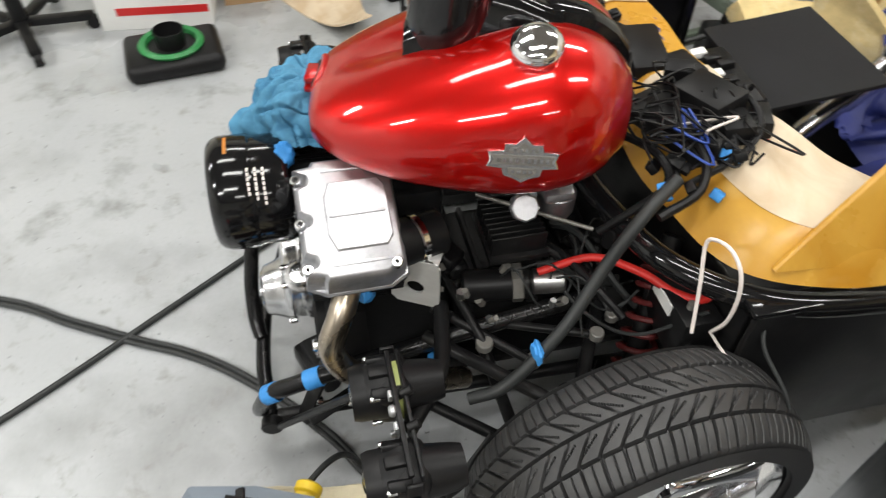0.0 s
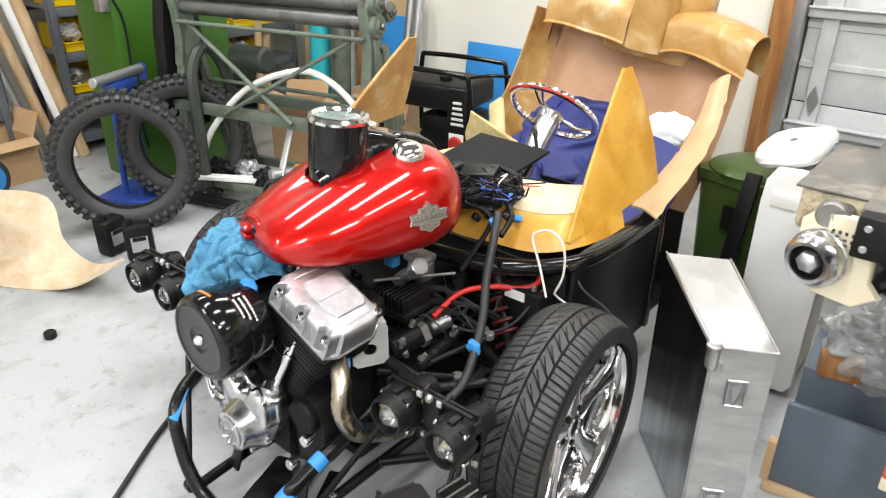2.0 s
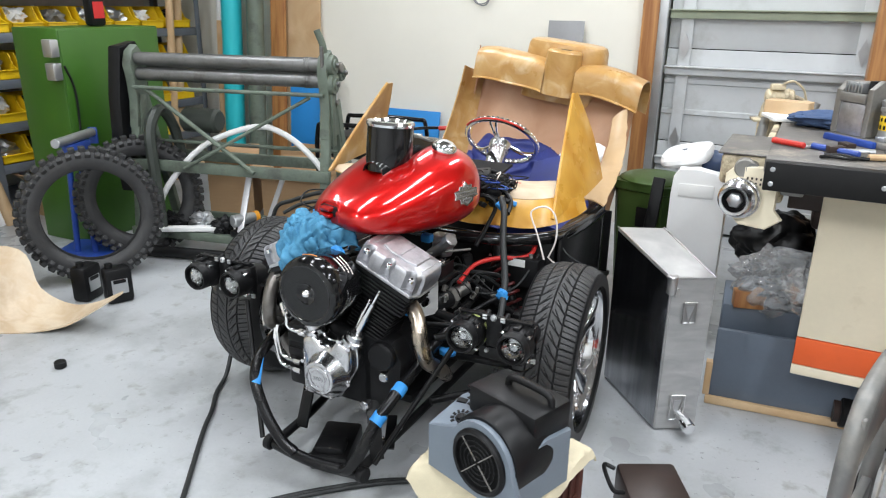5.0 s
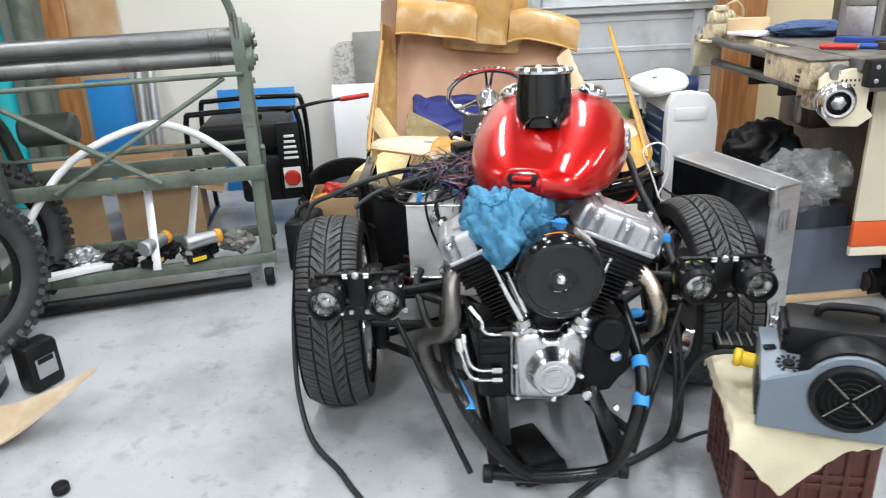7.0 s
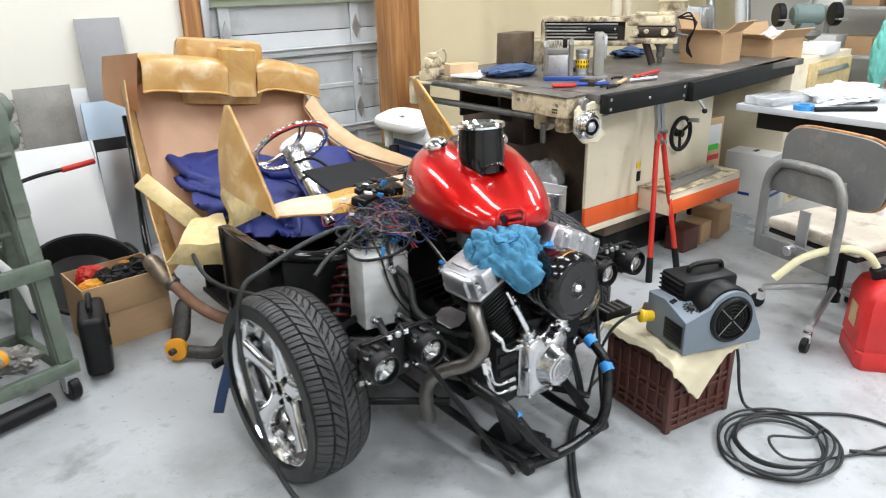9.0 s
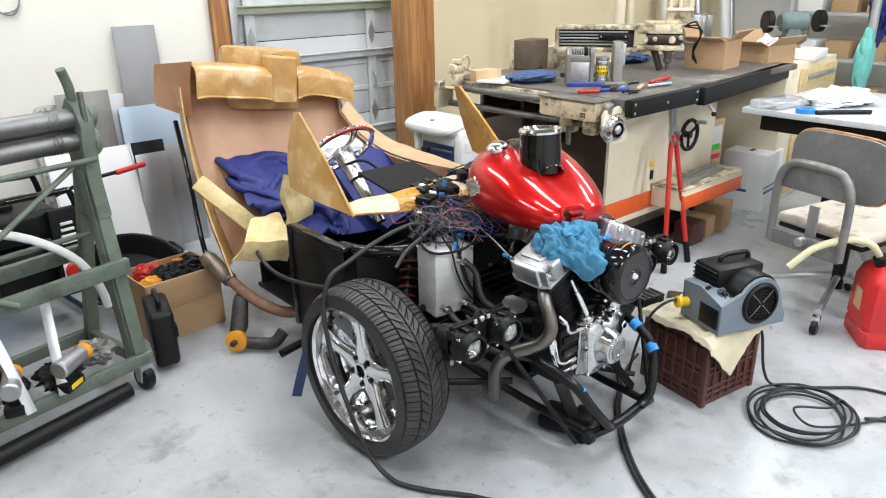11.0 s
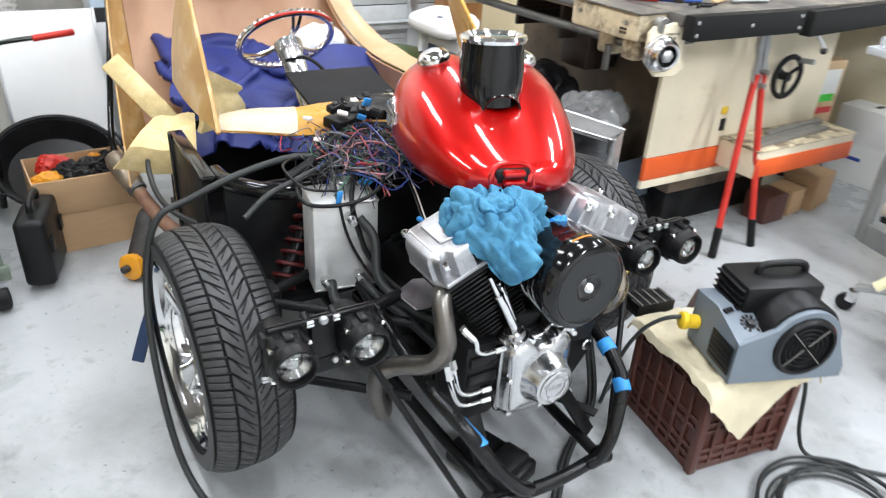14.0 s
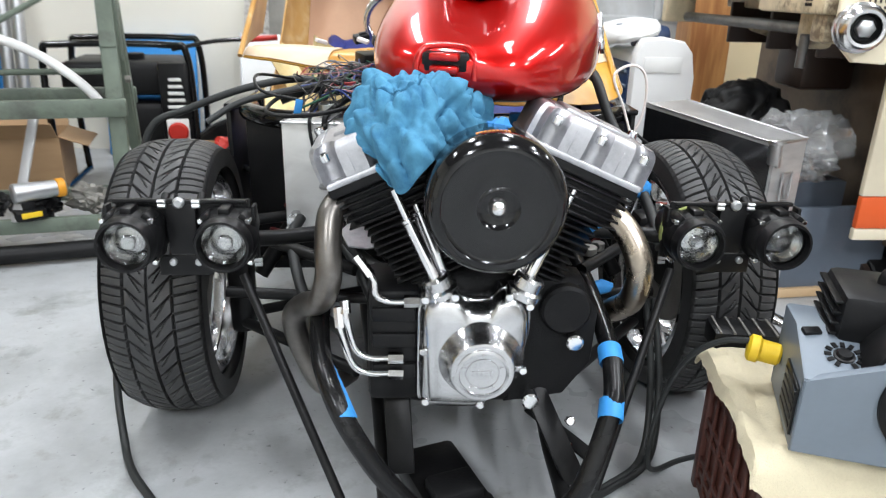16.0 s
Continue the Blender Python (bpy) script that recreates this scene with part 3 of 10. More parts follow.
def wheel(m):
    """A chromed five-spoke car wheel; its outer side looks along -x of the pose."""
    w = part("wheel", rod(B(), (-0.03, 0, 0), (0.04, 0, 0), 0.05, seg=24, bev=0.004), M_SATIN, trike, "chromed five-spoke wheel with low-profile tyre")
    w.matrix_basis = m
    part("tyre", TYRE, None, w, "black low-profile tyre with arrow tread")
    turn = axis((0, 0, 0), (-1, 0, 0))
    prof = [(r * 1.065, h * 0.84) for r, h in [(0.200, -0.10), (0.214, -0.098), (0.222, -0.092), (0.214, -0.08), (0.196, -0.05), (0.203, 0.02), (0.208, 0.075), (0.216, 0.088), (0.227, 0.094), (0.225, 0.1), (0.217, 0.1), (0.212, 0.088), (0.205, 0.06), (0.200, 0.02), (0.198, -0.06), (0.200, -0.10)]]
    part("rim", lathe(B(), prof, turn, 72, cap=False), M_CHROME, w)
    part("brake_disc", lathe(B(), [(0.06, -0.03), (0.135, -0.03), (0.135, -0.02), (0.06, -0.02), (0.06, -0.03)], turn, 48, cap=False), M_CASTIRON, w)
    for k in range(5):
        a = 2 * math.pi * k / 5 + 0.3
        rings = []
        for r in (0.030, 0.046, 0.052, 0.060, 0.068, 0.080, 0.098, 0.125, 0.150, 0.17, 0.183, 0.190, 0.195, 0.199, 0.203, 0.2075):
            flat = math.asin(min(0.95, (0.0215 + 0.014 * max(0, 0.105 - r) / 0.04 + 0.014 * max(0, r - 0.13) / 0.07) / r))
            t = min(1.0, max(0.0, (r - 0.050) / 0.024))
            h_ang = 0.628 + (flat - 0.628) * t * t * (3 - 2 * t)
            u = min(1.0, max(0.0, (r - 0.188) / 0.0195))
            h_ang += (0.628 - h_ang) * u ** 2.5
            z = 0.048 + 0.022 * (r / 0.2) ** 2 - 0.006 * math.sin(min(1, r / 0.2) * math.pi)
            ring = []
            for w_, dz in ((-1.12, -0.05), (-1.04, -0.02), (-0.97, -0.008), (-0.80, -0.0025), (-0.45, 0.0), (0, 0.001), (0.45, 0.0), (0.80, -0.0025), (0.97, -0.008), (1.04, -0.02), (1.12, -0.05), (0.0, -0.052)):
                ang = a + h_ang * w_
                ring.append(turn @ Vector((1.095 * r * math.cos(ang), 1.095 * r * math.sin(ang), z + dz)))
            rings.append(ring)
        part("spoke", loft(B(), rings), M_CHROME, w)
    part("hub", lathe(B(), [(0.023, 0.046), (0.025, 0.050), (0.030, 0.050), (0.034, 0.0465), (0.034, 0.01), (0.0, 0.01)], turn, 40, cap=False), M_CHROME, w)
    part("hub_bore", lathe(B(), [(0.0, 0.036), (0.021, 0.036), (0.024, 0.0485)], turn, 24, cap=False), M_PLASTIC, w)
    # black plugs stand in for the darkness of five lug holes
    for k in range(5):
        a = 2 * math.pi * k / 5 + 0.3 + math.pi / 5
        p = Vector((0.050 * math.cos(a), 0.050 * math.sin(a), 0.0395))
        part("lug_hole", rod(B(), turn @ p, turn @ (p + Vector((0, 0, 0.0092))), 0.0085, seg=14), M_PLASTIC, w)
    return w


wheel(pose(-0.545, 0.372, 0.291, 0, 0, 3) @ Matrix.Scale(0.96, 4))
wheel(pose(0.563, 0.42, 0.291, 0, 0, 180 + 4) @ Matrix.Scale(0.96, 4))

# fuel tank: local v runs from its nose to its tail
TANK = pose(0.008, -0.013, 0, 0, 0, -15.5)
TANK_ROWS = [(0.0, 0.060, 0.757, 0.788), (0.012, 0.100, 0.741, 0.808), (0.04, 0.130, 0.727, 0.826), (0.09, 0.158, 0.717, 0.851), (0.16, 0.183, 0.709, 0.882), (0.24, 0.197, 0.704, 0.914), (0.315, 0.203, 0.702, 0.936), (0.37, 0.198, 0.707, 0.942), (0.42, 0.180, 0.715, 0.932), (0.460, 0.150, 0.727, 0.909), (0.488, 0.108, 0.745, 0.875), (0.500, 0.06, 0.77, 0.84)]


def tank_at(v):
    for (a, wa, la, ha), (b, wb, lb, hb) in zip(TANK_ROWS, TANK_ROWS[1:]):
        if v <= b:
            t = (v - a) / (b - a)
            return wa + (wb - wa) * t, la + (lb - la) * t, ha + (hb - ha) * t
    return TANK_ROWS[-1][1:]


def tank_ring(v, w, lo, hi, n=64):
    ring = []
    for j in range(n):
        a = 2 * math.pi * j / n
        c, s = math.cos(a), math.sin(a)
        mid = lo + (hi - lo) * 0.40
        x = w * math.copysign(abs(c) ** (0.72 if s > 0 else 0.56), c)
        z = mid + ((hi - mid) if s > 0 else (mid - lo)) * math.copysign(abs(s) ** (0.88 if s > 0 else 0.66), s)
        if s > 0:
            z -= 0.018 * math.exp(-(x / 0.035) ** 2) * min(1, v / 0.2)
        ring.append(TANK @ Vector((x, v, z)))
    return ring


tank_vs = [0.0, 0.004, 0.012, 0.024] + [0.04 + 0.02 * i for i in range(21)] + [0.46, 0.475, 0.488, 0.496, 0.500]
smooth_rows = []
for v in tank_vs:
    vals = [tank_at(max(0, min(0.5, v + d))) for d in (-0.02, -0.01, 0, 0.01, 0.02)] if 0.03 < v < 0.478 else [tank_at(v)]
    smooth_rows.append((v, *[sum(q[i] for q in vals) / len(vals) for i in range(3)]))
tank = part("fuel_tank", loft(B(), [tank_ring(*r) for r in smooth_rows]), M_RED, trike, "candy red teardrop fuel tank with gloss clear coat", 60)


def on_tank(x, v):
    """The height of the tank's top at x, v."""
    w, lo, hi = tank_at(v)
    mid = lo + (hi - lo) * 0.40
    c = min(1.0, (abs(x) / w) ** (1 / 0.72))
    s = math.sqrt(max(0, 1 - c * c)) ** 0.88
    return mid + (hi - mid) * s


for sx in (-1, 1):
    x, v = sx * 0.104, 0.34
    z = on_tank(x, v)
    nrm = (TANK.to_3x3() @ Vector((sx * 0.32, -0.06, 1))).normalized()
    cap = part("fuel_cap", lathe(B(), [(0.0, 0.024), (0.012, 0.0235), (0.024, 0.021), (0.032, 0.016), (0.037, 0.009), (0.038, 0.002), (0.034, -0.006), (0.03, -0.02), (0, -0.02)], axis(TANK @ Vector((x, v, z + 0.004)), nrm), 40, cap=False), M_CHROME, tank, "chromed fuel filler cap")
# speedometer pod and dash strip along the tank's crown
podm = axis(TANK @ Vector((-0.006, 0.222, 0.872)), TANK.to_3x3() @ Vector((0, 0.08, 1))) @ Matrix.Diagonal((1.32, 1.26, 0.90, 1))
part("gauge_pod", loft(B(), [[podm @ Vector(((0.0535 - 0.003 * (h > 0.12)) * math.cos(a) * (1 - 0.10 * (h < 0.03)), 0.050 * math.sin(a) * (1.0 if math.sin(a) < 0 else 1.15), h)) for a in [2 * math.pi * j / 36 for j in range(36)]] for h in (0.0, 0.01, 0.03, 0.08, 0.135, 0.145)]), M_BLACK, tank, "gloss black speedometer housing")
part("gauge_bezel", lathe(B(), [(0.042, 0.152), (0.047, 0.16), (0.053, 0.158), (0.056, 0.15), (0.054, 0.142), (0.046, 0.142)], podm @ pose(0, 0.004, 0), 40, cap=False), M_CHROME, tank, "chromed gauge bezel")
part("gauge_glass", lathe(B(), [(0.0, 0.152), (0.044, 0.151), (0.046, 0.145), (0, 0.145)], podm @ pose(0, 0.004, 0), 32, cap=False), mat("gauge_face", (0.25, 0.30, 0.28), 0.08, 0, 0.1, 20, 0, 50, coat=0.8), tank)
fair = []
for i in range(11):
    t = i / 10
    v = 0.215 + 0.165 * t
    zt = on_tank(0, v)
    top = max(0.006, (0.995 - on_tank(0, 0.215)) * (1 - t) ** 1.15)
    hw = 0.066 * (1 - 0.42 * t)
    fair.append([TANK @ Vector((u * hw - 0.006 * (1 - t), v, on_tank(u * hw, v) - 0.010 + (zt + top - on_tank(u * hw, v) + 0.010) * (1 - abs(u) ** 5))) for u in [-1 + j / 9 for j in range(19)]])
part("pod_fairing", sheet(B(), fair, -0.004), M_BLACK, tank, "gloss black fairing behind the gauge")
dash_rows = []     # lies behind the housing
for i in range(15):
    v = 0.150 + 0.338 * i / 14
    w, lo, hi = tank_at(v)
    hw = 0.052 * (1 - 0.72 * max(0, (v - 0.2) / 0.33) ** 0.9) if v > 0.2 else 0.044 + 0.008 * (v - 0.125) / 0.075
    lift = 0.010 + 0.035 * math.exp(-((v - 0.215) / 0.075) ** 2)
    ring = []
    for j in range(11):
        u = -1 + 2 * j / 10
        zt = on_tank(u * hw, v)
        ring.append(TANK @ Vector((u * hw, v, zt - 0.012 * (abs(u) > 0.95) + lift * (1 - abs(u) ** 2.4))))
    dash_rows.append(ring)
part("dash_strip", sheet(B(), dash_rows, -0.004), M_BLACK, tank, "gloss black dash console running down the tank")
kn = TANK @ Vector((0, 0.265, 0.972))
part("ignition_switch", lathe(B(), [(0.0, 0.02), (0.014, 0.019), (0.018, 0.012), (0.024, 0.006), (0.028, 0.0), (0.028, -0.02), (0, -0.02)], axis(kn, (0, 0.1, 1)), 28, cap=False), M_CHROME, tank)
part("fuel_gauge", lathe(B(), [(0.0, 0.008), (0.016, 0.007), (0.019, 0.0), (0.019, -0.02), (0, -0.02)], axis(TANK @ Vector((0.0, 0.33, 0.958)), (0, 0.1, 1)), 28, cap=False), M_CHROME, tank)
# badges: a shield and bar on both flanks
for sx in (-1, 1):
    bm = B()
    pts = [(-0.05, 0.012), (-0.028, 0.014), (-0.026, 0.024), (-0.012, 0.024), (0, 0.036), (0.012, 0.024), (0.026, 0.024), (0.028, 0.014), (0.05, 0.012), (0.046, 0.0), (0.05, -0.012), (0.029, -0.014), (0.026, -0.026), (0.012, -0.03), (0, -0.037), (-0.012, -0.03), (-0.026, -0.026), (-0.029, -0.014), (-0.05, -0.012), (-0.046, 0.0)]
    v, zb = 0.33, 0.816
    x = sx * 0.197
    side = (TANK.to_3x3() @ Vector((sx, -0.02, 0.16))).normalized()
    along = (TANK.to_3x3() @ Vector((0, sx * 1.0, 0))).normalized()
    up = side.cross(along).normalized()
    mb = Matrix.Translation(TANK @ Vector((x, v, zb))) @ Matrix((along, up, side)).transposed().to_4x4()
    prism(bm, pts, 0.008, mb, 0.0015)
    badge = part("badge", bm, M_POLISH, tank, "silver shield-shaped tank badge")
    bm = B()
    inset = [[(-0.020, 0.013), (-0.019, 0.020), (-0.009, 0.020), (0, 0.029), (0.009, 0.020), (0.019, 0.020), (0.020, 0.013)],
             [(-0.044, -0.007), (-0.040, 0.0), (-0.044, 0.008), (0.044, 0.008), (0.040, 0.0), (0.044, -0.007)],
             [(-0.020, -0.012), (0.020, -0.012), (0.019, -0.021), (0.009, -0.025), (0, -0.031), (-0.009, -0.025), (-0.019, -0.021)]]
    for o_ in inset:
        prism(bm, o_[::-1], 0.0012, mb @ pose(0, 0, 0.0078), 0)
    part("badge_field", bm, M_CASTIRON, badge, "darker grey badge field")
    for yy, x0, n_ in ((0.0005, -0.034, 9), (0.0165, -0.013, 4), (-0.0175, -0.013, 4)):
        for k in range(n_):
            part("relief_bar", box(B(), (x0 + 0.0085 * k, yy, 0.0094), (0.005, 0.0075 if n_ > 4 else 0.005, 0.0016), 0.0, mb), M_POLISH, badge)
# mount at the nose
bm = B()
sweep(bm, [TANK @ Vector(p) for p in ((-0.064, 0.004, 0.760), (-0.064, 0.006, 0.786), (-0.054, 0.012, 0.803), (-0.038, 0.016, 0.808), (-0.002, 0.016, 0.808), (0.014, 0.012, 0.803), (0.024, 0.006, 0.786), (0.024, 0.004, 0.760))], 0.0065, 10)
part("tank_mount", bm, M_RED, tank)
# a black block gives the shade inside the notch as colour
part("mouth_shade", box(B(), (-0.020, 0.010, 0.784), (0.076, 0.022, 0.034), 0.008, TANK), M_PLASTIC, tank, "black block for the shaded mouth under the lip")
part("mount_tab", box(B(), (-0.020, -0.004, 0.794), (0.046, 0.022, 0.012), 0.004, TANK), M_RED, tank)
part("mount_tab", box(B(), (-0.020, -0.006, 0.776), (0.044, 0.022, 0.012), 0.004, TANK), M_RED, tank)

# engine: a V-twin set across the chassis
engine = part("engine", box(B(), (CX + 0.0, 0.07, 0.34), (0.25, 0.24, 0.25), 0.03, seg=3), M_WRINK, trike, "black and polished V-twin engine")
for sgn in (-1, 1):
    tilt = Matrix.Translation((CX + sgn * 0.072, 0.01, 0.455)) @ pose(0, 0, 0, 0, sgn * 23.5, 0)
    for k in range(16):
        w, d = (0.120, 0.120) if k < 6 else (0.138, 0.130) if k < 11 else (0.176, 0.150)
        part("cooling_fin", box(B(), (0, 0, 0.004 + 0.0116 * k), (w, d, 0.0042), 0.0016, tilt, 1), M_SATIN, engine)
    part("cylinder", rod(B(), tilt @ Vector((0, 0, -0.03)), tilt @ Vector((0, 0, 0.16)), 0.053, seg=32), M_WRINK, engine)
    part("cylinder_head", box(B(), (0, 0, 0.155), (0.160, 0.134, 0.065), 0.012, tilt), M_WRINK, engine)
    bm = B()
    box(bm, (0, 0, 0.192), (0.186, 0.152, 0.016), 0.004, tilt)
    part("rocker_gasket", bm, M_SATIN, engine)
    # rocker cover: a flanged cast lid, its edge scalloped round the bolts
    base_o = [(-0.106, -0.05), (-0.09, -0.080), (0.09, -0.080), (0.106, -0.05), (0.106, 0.05), (0.09, 0.079), (-0.09, 0.079), (-0.106, 0.05)]
    cover = part("rocker_cover", prism(B(), base_o, 0.010, tilt @ pose(0, 0, 0.199), 0.003), M_CAST, engine, "dull cast aluminium rocker cover")
    scallop = [(-0.074, -0.070), (0.0, -0.072), (0.074, -0.070)]
    rim = [(-0.103, -0.048), (-0.095, -0.052)]
    for bx, by in scallop:
        rim += [(bx - 0.018, -0.0785), (bx - 0.0155, -0.074)]
        rim += [(bx - 0.0130 * math.cos(a), by + 0.0115 * math.sin(a)) for a in [math.pi * k / 6 for k in range(7)]]
        rim += [(bx + 0.0155, -0.074), (bx + 0.018, -0.0785)]
    rim += [(0.095, -0.052), (0.103, -0.048), (0.103, 0.048), (0.086, 0.074), (-0.086, 0.074), (-0.103, 0.048)]
    rings = []
    for h, k in ((0.2085, 1.0), (0.240, 0.99), (0.253, 0.97), (0.260, 0.94), (0.2635, 0.895)):
        rings.append([tilt @ Vector((x * k, y * k, h)) for x, y in rim])
    part("cover_top", loft(B(), rings), M_CAST, cover)
    for bx, by in scallop + [(-0.088, 0.06), (0.088, 0.06)]:
        z0 = 0.240 if by < 0 else 0.260
        bolt = part("bolt", rod(B(), tilt @ Vector((bx, by - 0.003, z0)), tilt @ Vector((bx, by - 0.003, z0 + 0.014)), 0.0085, seg=14, bev=0.002), M_CHROME, cover)
        part("hex_socket", rod(B(), tilt @ Vector((bx, by - 0.003, z0 + 0.0125)), tilt @ Vector((bx, by - 0.003, z0 + 0.0146)), 0.0042, seg=6), M_SATIN, bolt)
    pad = [(-0.056, -0.026), (-0.03, -0.036), (0.03, -0.036), (0.056, -0.026), (0.056, 0.05), (0.042, 0.06), (-0.042, 0.06), (-0.056, 0.05)]
    part("raised_pad", prism(B(), pad, 0.007, tilt @ pose(0, 0, 0.261), 0.0025), M_CAST, cover)
    part("pad_rib", box(B(), (0, 0.012, 0.2685), (0.006, 0.085, 0.004), 0.001, tilt), M_CAST, cover)
    for xx in (-0.040, 0.040):
        part("cover_seam", box(B(), (xx, -0.0775, 0.228), (0.0022, 0.003, 0.034), 0.0008, tilt), M_CAST, cover)
    for xx in (-0.077, 0.077):
        part("cover_rib", box(B(), (xx, 0.015, 0.2625), (0.005, 0.10, 0.006), 0.0015, tilt), M_CAST, cover)
    # pushrod tubes and tappet block
    for dx, back in ((-0.012, 0.0), (0.010, 0.022)) if sgn < 0 else ((0.012, 0.012), (-0.010, 0.03)):
        bm = B()
        p0, p1 = Vector((CX + sgn * 0.064 + dx * 0.5, -0.090 + back, 0.462)), tilt @ Vector((-sgn * 0.012 + dx, -0.078 + back, 0.165))
        rod(bm, p0, p1, 0.0068, seg=16)
        rod(bm, p0.lerp(p1, 0.05), p0.lerp(p1, 0.66), 0.0098, seg=16, bev=0.001)
        rod(bm, p0.lerp(p1, 0.66), p0.lerp(p1, 0.70), 0.0115, seg=16, bev=0.001)
        rod(bm, p0, p0.lerp(p1, 0.07), 0.0125, seg=16, bev=0.001)
        part("pushrod_tube", bm, M_CHROME, engine)
    tbm = axis((CX + sgn * 0.062, -0.085, 0.440), (sgn * 0.42, 0, 1))
    part("tappet_block", lathe(B(), [(0.0, 0.0), (0.030, 0.0), (0.030, 0.012), (0.024, 0.016), (0.024, 0.032), (0.020, 0.036), (0.0, 0.036)], tbm, 10, cap=False), M_POLISH, engine)

# air cleaner
ACM = axis((0.052, -0.085, 0.616), (0, -1, 0.02))
ac = part("air_cleaner", lathe(B(), [(0.0, -0.01), (0.088, -0.01), (0.094, 0.0), (0.0945, 0.045), (0.0955, 0.05), (0.098, 0.054), (0.098, 0.09), (0.0975, 0.1), (0.093, 0.112), (0.086, 0.119), (0.078, 0.1205), (0.075, 0.118), (0.072, 0.1175), (0.03, 0.1185), (0.027, 0.1155), (0.02, 0.113), (0.0, 0.113)], ACM, 72, cap=False), M_BLACK, trike, "gloss black round air cleaner cover")
part("centre_bolt", lathe(B(), [(0.0, 0.128), (0.005, 0.127), (0.009, 0.123), (0.0125, 0.118), (0.0135, 0.112), (0.0, 0.11)], ACM, 24, cap=False), M_CHROME, ac)
bm = B()
for k in range(9):
    a0 = math.radians(82 + 3.1 * k)
    box(bm, (0.0, 0.0982, 0.086), (0.0042, 0.0012, 0.0055), 0.0, ACM @ pose(0, 0, 0, 0, 0, math.degrees(a0) - 90))
part("warning_label", bm, M_RUSTOR, ac, "orange and black warning label")
for q in range(3):
    bm = B()
    for k in range(8 - q):
        box(bm, (0.0, 0.0982, 0.030 + 0.012 * q), (0.006, 0.0012, 0.0035), 0.0, ACM @ pose(0, 0, 0, 0, 0, -62 + 4.6 * k + 5 * q))
    part("side_lettering", bm, M_WHITEW, ac, "row of worn white lettering")
part("intake_pipe", sweep(B(), [(0.05, 0.05, 0.6), (0.05, -0.02, 0.61), (0.05, -0.09, 0.616)], 0.045, 18), M_WRINK, ac)

# cam cover with its round nose
CAM = Matrix.Translation((0.0, -0.055, -0.01)) @ pose(0, 0, 0, 90, 0, 0)
outline = [tuple(p[:2]) for p in catmull([(x, y, 0) for x, y in ((-0.052, 0.285), (-0.048, 0.264), (-0.02, 0.258), (0.044, 0.256), (0.062, 0.266), (0.092, 0.314), (0.120, 0.360), (0.129, 0.385), (0.128, 0.43), (0.118, 0.452), (0.099, 0.466), (0.078, 0.464), (0.062, 0.447), (0.024, 0.447), (0.006, 0.464), (-0.016, 0.468), (-0.038, 0.458), (-0.05, 0.438), (-0.052, 0.36))], 3)]
cam_levels = [(1.0, 0.0), (1.0, 0.026), (0.985, 0.030), (0.955, 0.031), (0.935, 0.034), (0.92, 0.048), (0.895, 0.057), (0.85, 0.062), (0.76, 0.066), (0.55, 0.069), (0.3, 0.070)]
cam_cover = part("cam_cover", loft(B(), [[CAM @ Vector((0.04 + (x - 0.04) * k, 0.36 + (y - 0.36) * k, z)) for x, y in outline] for k, z in cam_levels]), M_POLISH, engine, "polished aluminium timing cover", 50)
NOSE = axis((0.046, -0.115, 0.347), (0, -1, 0))
part("timing_nose", lathe(B(), [(0.072, -0.004), (0.068, 0.003), (0.061, 0.014), (0.054, 0.030), (0.0505, 0.042), (0.048, 0.046), (0.043, 0.0475), (0.0, 0.0475)], NOSE, 48, cap=False), M_POLISH, engine)
bm = lathe(B(), [(0.040, 0.046), (0.040, 0.0510), (0.036, 0.0525), (0.035, 0.0500), (0.026, 0.0500), (0.0255, 0.0515), (0.0245, 0.0515), (0.024, 0.0495), (0.0, 0.0495)], NOSE, 48, cap=False)
for k in range(5):
    a = 2 * math.pi * k / 5 + 0.3
    rod(bm, NOSE @ Vector((0.030 * math.cos(a), 0.030 * math.sin(a), 0.0495)), NOSE @ Vector((0.030 * math.cos(a), 0.030 * math.sin(a), 0.0525)), 0.0028, seg=10)
for k in range(5):
    box(bm, (-0.014 + 0.007 * k, 0.001 * (k % 2), 0.0502), (0.0045, 0.009, 0.0016), 0.0006, NOSE)
part("points_cover", bm, M_POLISH, engine, "round polished points cover with worn relief")
for bx, bz in ((-0.04, 0.448), (0.005, 0.452), (0.088, 0.452), (0.12, 0.436), (0.116, 0.325), (0.05, 0.263), (-0.038, 0.27), (-0.042, 0.36)):
    part("cover_bolt", rod(B(), (bx, -0.105, bz), (bx, -0.121, bz), 0.0065, seg=12, bev=0.0012), M_CHROME, engine)
part("alternator", lathe(B(), [(0.0, 0.0), (0.042, 0.0), (0.042, 0.03), (0.037, 0.036), (0.0, 0.036)], axis((0.19, -0.035, 0.405), (0, -1, 0)), 40, cap=False), M_WRINK, engine)
part("primary_case", prism(B(), [(0.10, 0.22), (0.2, 0.235), (0.245, 0.3), (0.25, 0.4), (0.22, 0.45), (0.12, 0.46)], 0.07, Matrix.Translation((0, 0.02, 0)) @ pose(0, 0, 0, 90, 0, 0), 0.01), M_WRINK, engine)
for p in ((0.206, 0.352), (0.14, 0.243)):
    bm = rod(B(), (p[0], -0.02, p[1]), (p[0], -0.075, p[1]), 0.009, seg=14)
    rod(bm, (p[0], -0.06, p[1]), (p[0], -0.082, p[1]), 0.0145, seg=20, bev=0.003)
    part("mount_bolt", bm, M_CHROME, engine)
bm = B()
